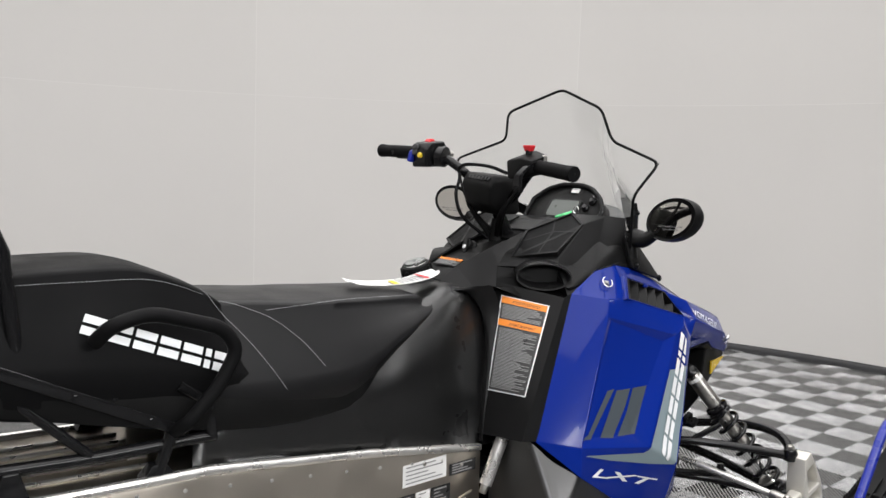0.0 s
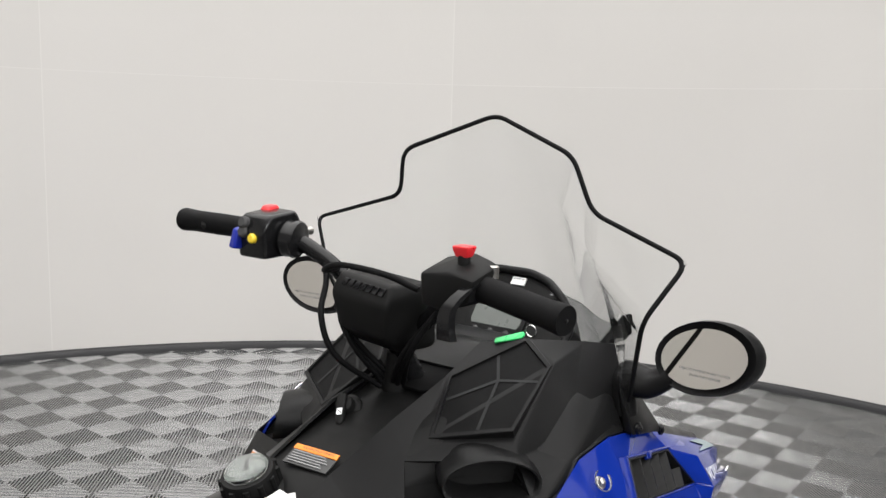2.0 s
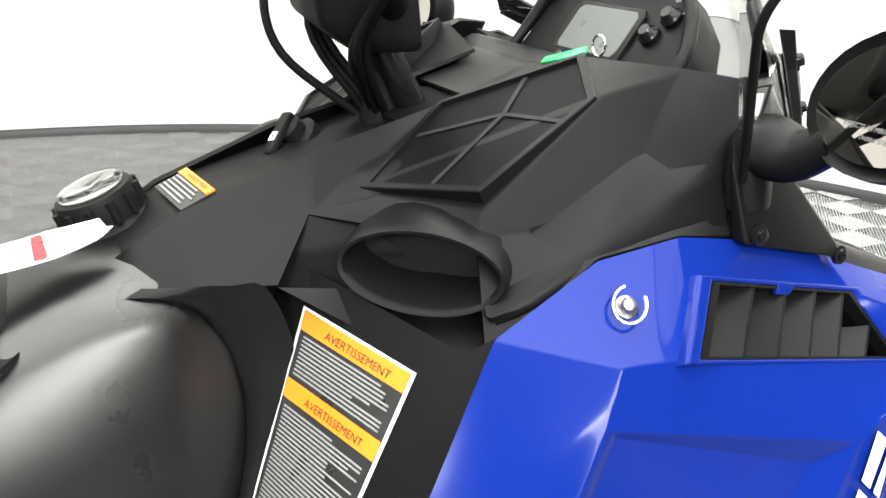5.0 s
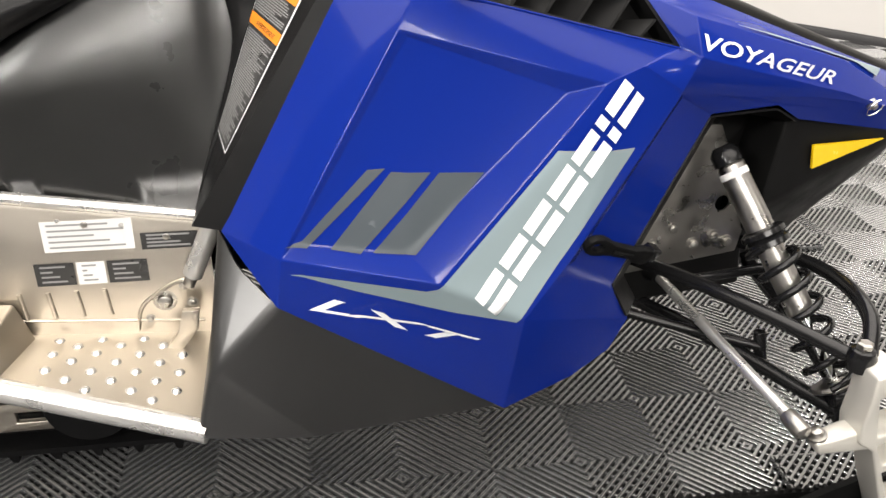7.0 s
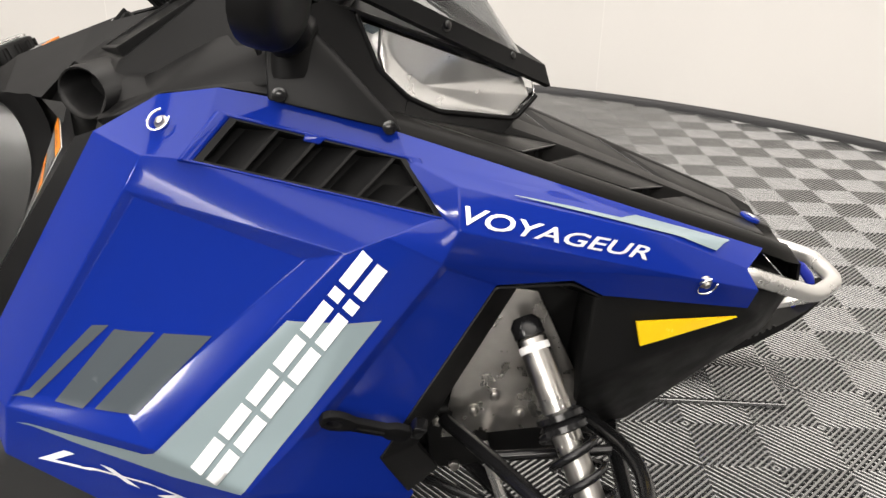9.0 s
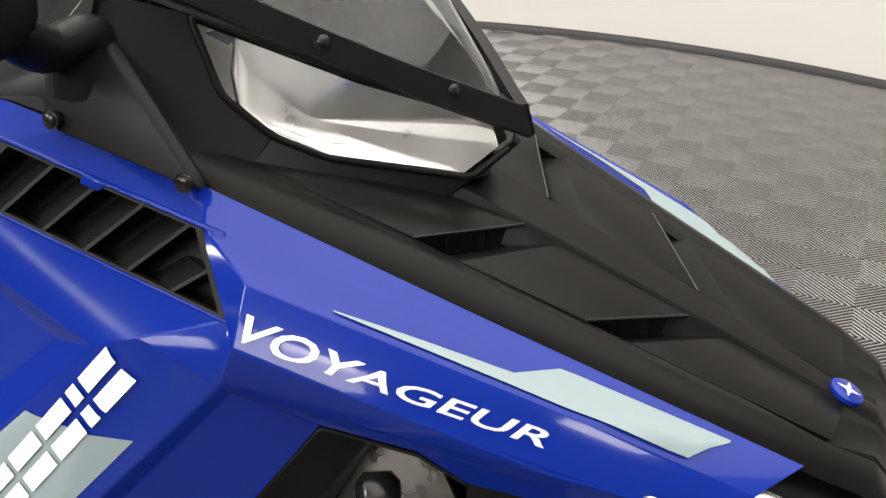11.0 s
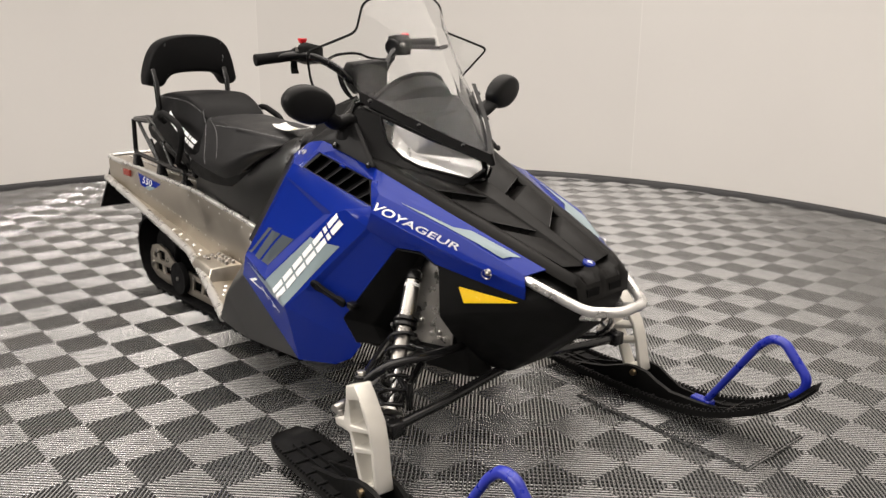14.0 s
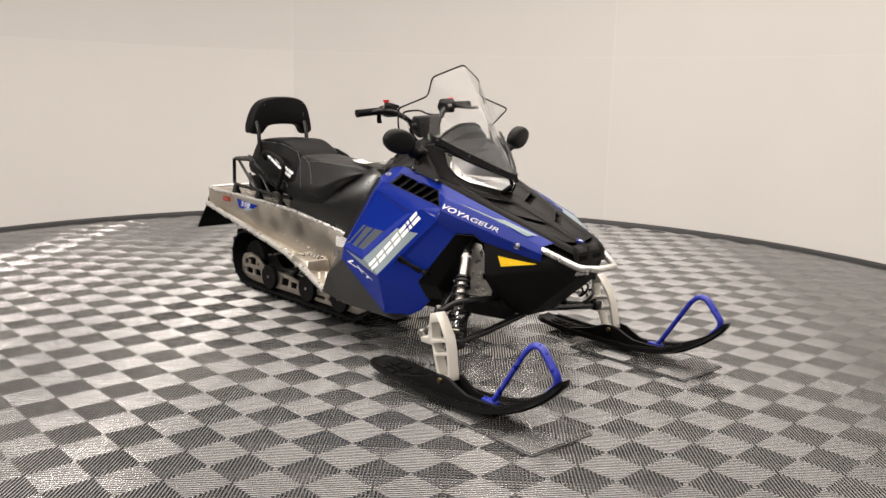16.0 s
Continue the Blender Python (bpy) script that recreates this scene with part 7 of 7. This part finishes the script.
    part("rod_end", rod((-0.152, 0.510 * s, 0.241), (-0.148, 0.548 * s, 0.236), 0.013, 12, 0.003), M_STEEL, rod_ob, "", 40)
    part("boot", lathe([(0, 0.012), (0.01, 0.018), (0.03, 0.017), (0.045, 0.010)], (-0.232, 0.165 * s, 0.303), (-0.15, 0.520 * s, 0.24), 12), M_RUBBER, rod_ob, "", 40)
    add("sway_bar", tube(rounded([(-0.30, 0.10 * s, 0.26), (-0.33, 0.24 * s, 0.27), (-0.20, 0.30 * s, 0.25), (-0.10, 0.34 * s, 0.235)], 0.03, 4), 0.008, 10), M_FRAME, None, "black sway bar", 60)
    add("sway_link", rod((-0.10, 0.335 * s, 0.26), (-0.09, 0.345 * s, 0.19), 0.010, 10, 0.002), M_FRAME, None, "black sway bar link", 60)

    # spindle: an open cast frame
    foot = Vector((0.022, 0.552 * s, 0.100))
    axis = Vector((-0.060, 0.540 * s, 0.330)) - foot
    v = axis.normalized()
    u = Vector((1, 0, 0))
    u = (u - v * u.dot(v)).normalized()
    L = axis.length
    outer = [(-0.030, -0.020), (0.036, -0.020), (0.040, 0.02), (0.052, 0.10), (0.054, 0.15), (0.036, 0.215), (0.024, L + 0.006), (-0.014, L + 0.006), (-0.026, 0.215), (-0.046, 0.175), (-0.050, 0.150), (-0.034, 0.13), (-0.034, 0.05)]
    holes = [[(-0.024, 0.152), (0.040, 0.142), (0.028, 0.212), (-0.014, 0.214)], [(-0.022, 0.098), (0.040, 0.092), (0.042, 0.130), (-0.026, 0.136)], [(-0.020, 0.008), (0.024, 0.004), (0.036, 0.080), (-0.024, 0.084)]]
    sp = add("spindle", prism(outer, foot, u, v, 0.052, 0.004, 3, holes=[h[::-1] for h in holes]), M_CAST, None, "pale forged aluminium ski spindle", 40)
    part("steering_arm", hull([tuple(foot + u * a + v * b + Vector((0, c * s, 0))) for a, b, c in ((-0.030, 0.125, -0.018), (-0.030, 0.165, -0.018), (-0.030, 0.125, 0.018), (-0.030, 0.165, 0.018), (-0.105, 0.150, -0.012), (-0.105, 0.172, -0.012), (-0.105, 0.150, 0.014), (-0.105, 0.172, 0.014))], 0.006), M_CAST, sp, "", 40)
    part("arm_nut", bolt(foot + u * -0.095 + v * 0.172, v, 0.009, 0.012), M_STEEL, sp, "", 40)

    # ski, built along x at the pivot and turned a little with the bars
    turn = Matrix.Translation((0.02 + (0.02 if s > 0 else 0), 0.552 * s, 0.012)) @ Matrix.Rotation(SKI_TURN, 4, "Z")
    KEEL = [(-0.445, 0.040, 0.030), (-0.43, 0.030, 0.058), (-0.38, 0.020, 0.070), (-0.25, 0.014, 0.075), (-0.05, 0.012, 0.078), (0.15, 0.016, 0.078), (0.28, 0.034, 0.076), (0.38, 0.068, 0.072), (0.47, 0.118, 0.066), (0.54, 0.172, 0.056), (0.575, 0.208, 0.042), (0.588, 0.224, 0.020)]
    secs = []
    for x, z, w in KEEL:
        lip = 0.026 if -0.42 < x < 0.5 else 0.016
        prof = [(-w, lip), (-w * 0.98, 0.006), (-w * 0.5, 0.0), (-0.012, 0.0), (-0.008, -0.010), (0.008, -0.010), (0.012, 0.0), (w * 0.5, 0.0), (w * 0.98, 0.006), (w, lip), (w * 0.90, lip), (w * 0.86, 0.014), (0, 0.012), (-w * 0.86, 0.014), (-w * 0.90, lip)]
        secs.append([turn @ Vector((x, y, z + h)) for y, h in prof])
    ski = add("ski", loft(secs, steps=3), M_DARK, None, "black plastic ski with a blue loop handle", 35)
    # teeth along both lips
    own = bmesh.new()
    xs = [k[0] for k in KEEL]
    for k in range(60):
        x = -0.40 + k * 0.0147
        z, w = float(np.interp(x, xs, [q[1] for q in KEEL])), float(np.interp(x, xs, [q[2] for q in KEEL]))
        lip = 0.026 if x < 0.5 else 0.016
        for e in (-1, 1):
            hull([tuple(turn @ Vector((x + dx, e * w * f, z + lip + dz))) for dx, dz in ((-0.004, -0.003), (0.004, -0.003), (-0.0025, 0.006), (0.0025, 0.006)) for f in (0.92, 1.01)], 0, 1, bm=own)
    tagged(part("teeth", own, M_DARK, ski, "row of small teeth", 20), kind="stuff")
    for e in (-1, 1):
        own = loft([[turn @ Vector((x, e * y0, z0)), turn @ Vector((x, e * (y0 - 0.012), z0 + 0.002)), turn @ Vector((x, e * (y0 - 0.012), z1)), turn @ Vector((x, e * y0, z1 - 0.002))] for x, y0, z0, z1 in ((-0.26, 0.030, 0.022, 0.030), (-0.12, 0.036, 0.020, 0.062), (-0.03, 0.040, 0.020, 0.098), (0.05, 0.040, 0.020, 0.098), (0.14, 0.034, 0.024, 0.060), (0.30, 0.024, 0.048, 0.062))], steps=2)
        part("rib", own, M_DARK, ski, "", 40)
    for k in range(13):
        x = -0.36 + k * 0.064
        z, w = float(np.interp(x, xs, [q[1] for q in KEEL])), float(np.interp(x, xs, [q[2] for q in KEEL]))
        tilt = float(np.interp(x + 0.01, xs, [q[1] for q in KEEL])) - z
        own = hull([tuple(turn @ Vector((x + dx, y, z + dz + tilt * dx / 0.01))) for dx in (-0.004, 0.004) for y in (-w * 0.86, w * 0.86) for dz in (0.008, 0.019)], 0.0015, 1)
        part("cross_rib", own, M_BLACK, ski, "", 40)
    for y in (-0.014, 0.014):
        own = loft([[turn @ Vector((x, y - 0.003, z + 0.008)), turn @ Vector((x, y + 0.003, z + 0.008)), turn @ Vector((x, y + 0.002, z + 0.022)), turn @ Vector((x, y - 0.002, z + 0.022))] for x, z, _ in KEEL[2:-3]], steps=2)
        part("long_rib", own, M_BLACK, ski, "", 40)
    pv = turn @ Vector((0.005, 0, 0.082))
    d = (turn.to_3x3() @ Vector((0, 1, 0)))
    part("pivot_bolt", rod(pv - d * 0.052, pv + d * 0.052, 0.011, 16, 0.002), M_BRONZE, ski, "brass-coloured pivot bolt", 40)
    loop = [(0.235, 0, 0.045), (0.262, 0, 0.075), (0.405, 0, 0.292), (0.440, 0, 0.324), (0.480, 0, 0.324), (0.556, 0, 0.240), (0.553, 0, 0.205), (0.520, 0, 0.172)]
    part("loop_handle", tube([turn @ p for p in rounded(loop, 0.022, 5)], 0.0105, 12, flat=1.35), M_BLUE_TUBE, ski, "glossy blue loop handle", 60)
    part("handle_foot", hull([tuple(turn @ Vector((0.245 + dx, dy, 0.055 + dz))) for dx in (-0.04, 0.03) for dy in (-0.016, 0.016) for dz in (-0.02, 0.012)], 0.005), M_BLUE_TUBE, ski, "", 40)

backrest.location.y = 0.031
# the rear half stands a degree off the nose's line
SWING = Matrix.Translation((-0.95, 0, 0)) @ Matrix.Rotation(radians(-1.2), 4, "Z") @ Matrix.Translation((0.95, 0, 0))
for ob in sled.children:
    if ob.type == "MESH" and max(v[0] for v in ob.bound_box) < -0.87 and min(v[0] for v in ob.bound_box) < -1.1:
        ob.matrix_basis = SWING @ ob.matrix_basis
for ob in sled.children:
    if ob.name.split(".")[0] in ("driver_cushion", "tank_cover", "track", "slide_rail"):
        ob.matrix_basis = SWING
# no piece lies deeper than thing, part and sub-part
def chain(ob):
    up = []
    while ob is not None:
        up.append(ob)
        ob = ob.parent
    return up[::-1]


for ob in list(bpy.data.objects):
    line_up = chain(ob)
    if len(line_up) > 3 and line_up[0] in (sled, tag, tagkey):
        ob.parent = line_up[1]

# tiles, the nearest as pieces, the others as one sheet
near, far = [], []
inv = GRID.inverted()
mid = inv @ Vector((-0.4, -0.4, 0))
for i in range(-44, 44):
    for j in range(-44, 44):
        centre = GRID @ Vector(((2 * i + 1) * SQ, (2 * j + 1) * SQ, 0))
        off = Vector((centre.x - ROOM[0], centre.y - ROOM[1]))
        a = math.degrees(math.atan2(off.y, off.x)) % 360
        inside = off.length < RADIUS - 0.2 if a < 206 or a > 346 else off.length < 5.2
        rim = not inside and off.length < RADIUS + 0.2
        if inside or rim:
            (near if (centre - Vector((-0.2, -0.5, 0))).length < 2.8 else far).append((i, j))
tile_mesh = tile_data("tile", [(0, 0), (1, 0), (0, 1), (1, 1)])
for i, j in near:
    t = new("tile", tile_mesh)
    t.parent = floor
    t.matrix_parent_inverse = floor.matrix_basis.inverted()
    t.matrix_basis = GRID @ Matrix.Translation((2 * i * SQ, 2 * j * SQ, 0))
rest = new("tile_field", tile_data("tile_field", [(2 * i + a, 2 * j + b) for i, j in far for a in (0, 1) for b in (0, 1)]))
rest.parent = floor
rest.matrix_parent_inverse = floor.matrix_basis.inverted()
rest.matrix_basis = GRID
tagged(rest, kind="stuff")

# loose tiles laid under the skis
def loose_tile(m):
    verts, faces = [], []
    for cx, cy in ((0, 0), (1, 0), (0, 1), (1, 1)):
        ribbed_square(verts, faces, cx * SQ, cy * SQ, (cx + cy) % 2 == 0)
    bm = bmesh.new()
    me = bpy.data.meshes.new("ribs")
    me.from_pydata(verts, [], faces)
    bm.from_mesh(me)
    bpy.data.meshes.remove(me)
    for f in bm.faces:
        f.smooth = True
    ob = tagged(part("loose_tile", bm, M_RIB), "loose grey ribbed plastic floor tile under a ski", "floor tile", group="loose tiles under the skis")
    ob.matrix_world = m
    w = 2 * SQ
    # thin black sheet, coloured as the shade under this tile's ribs
    part("backing", box(0.0, w, 0.0, w, -0.0128, -0.0118), M_GAP_SHADE, ob)
    for x0, x1, y0, y1 in ((-0.004, w + 0.004, -0.004, 0.0), (-0.004, w + 0.004, w, w + 0.004), (-0.004, 0.0, 0.0, w), (w, w + 0.004, 0.0, w)):
        part("rim", box(x0, x1, y0, y1, -0.013, -0.0045, 0.001, 1), M_RIB, ob)
    for k in range(4):
        loop = part("loop", box(w * (k + 0.5) / 4 - 0.006, w * (k + 0.5) / 4 + 0.006, -0.013, -0.004, -0.012, -0.006, 0.002, 1), M_RIM, ob)
    return ob


for ex, ey, turn in ((0.583, -0.708, -4.3), (0.541, 0.356, -3.0)):
    corner = Matrix.Translation((ex, ey, 0.0125)) @ Matrix.Rotation(radians(turn), 4, "Z")
    for k in (1, 2):
        loose_tile(corner @ Matrix.Translation((-2 * SQ * k - 0.006 * (k - 1), 0, 0)))
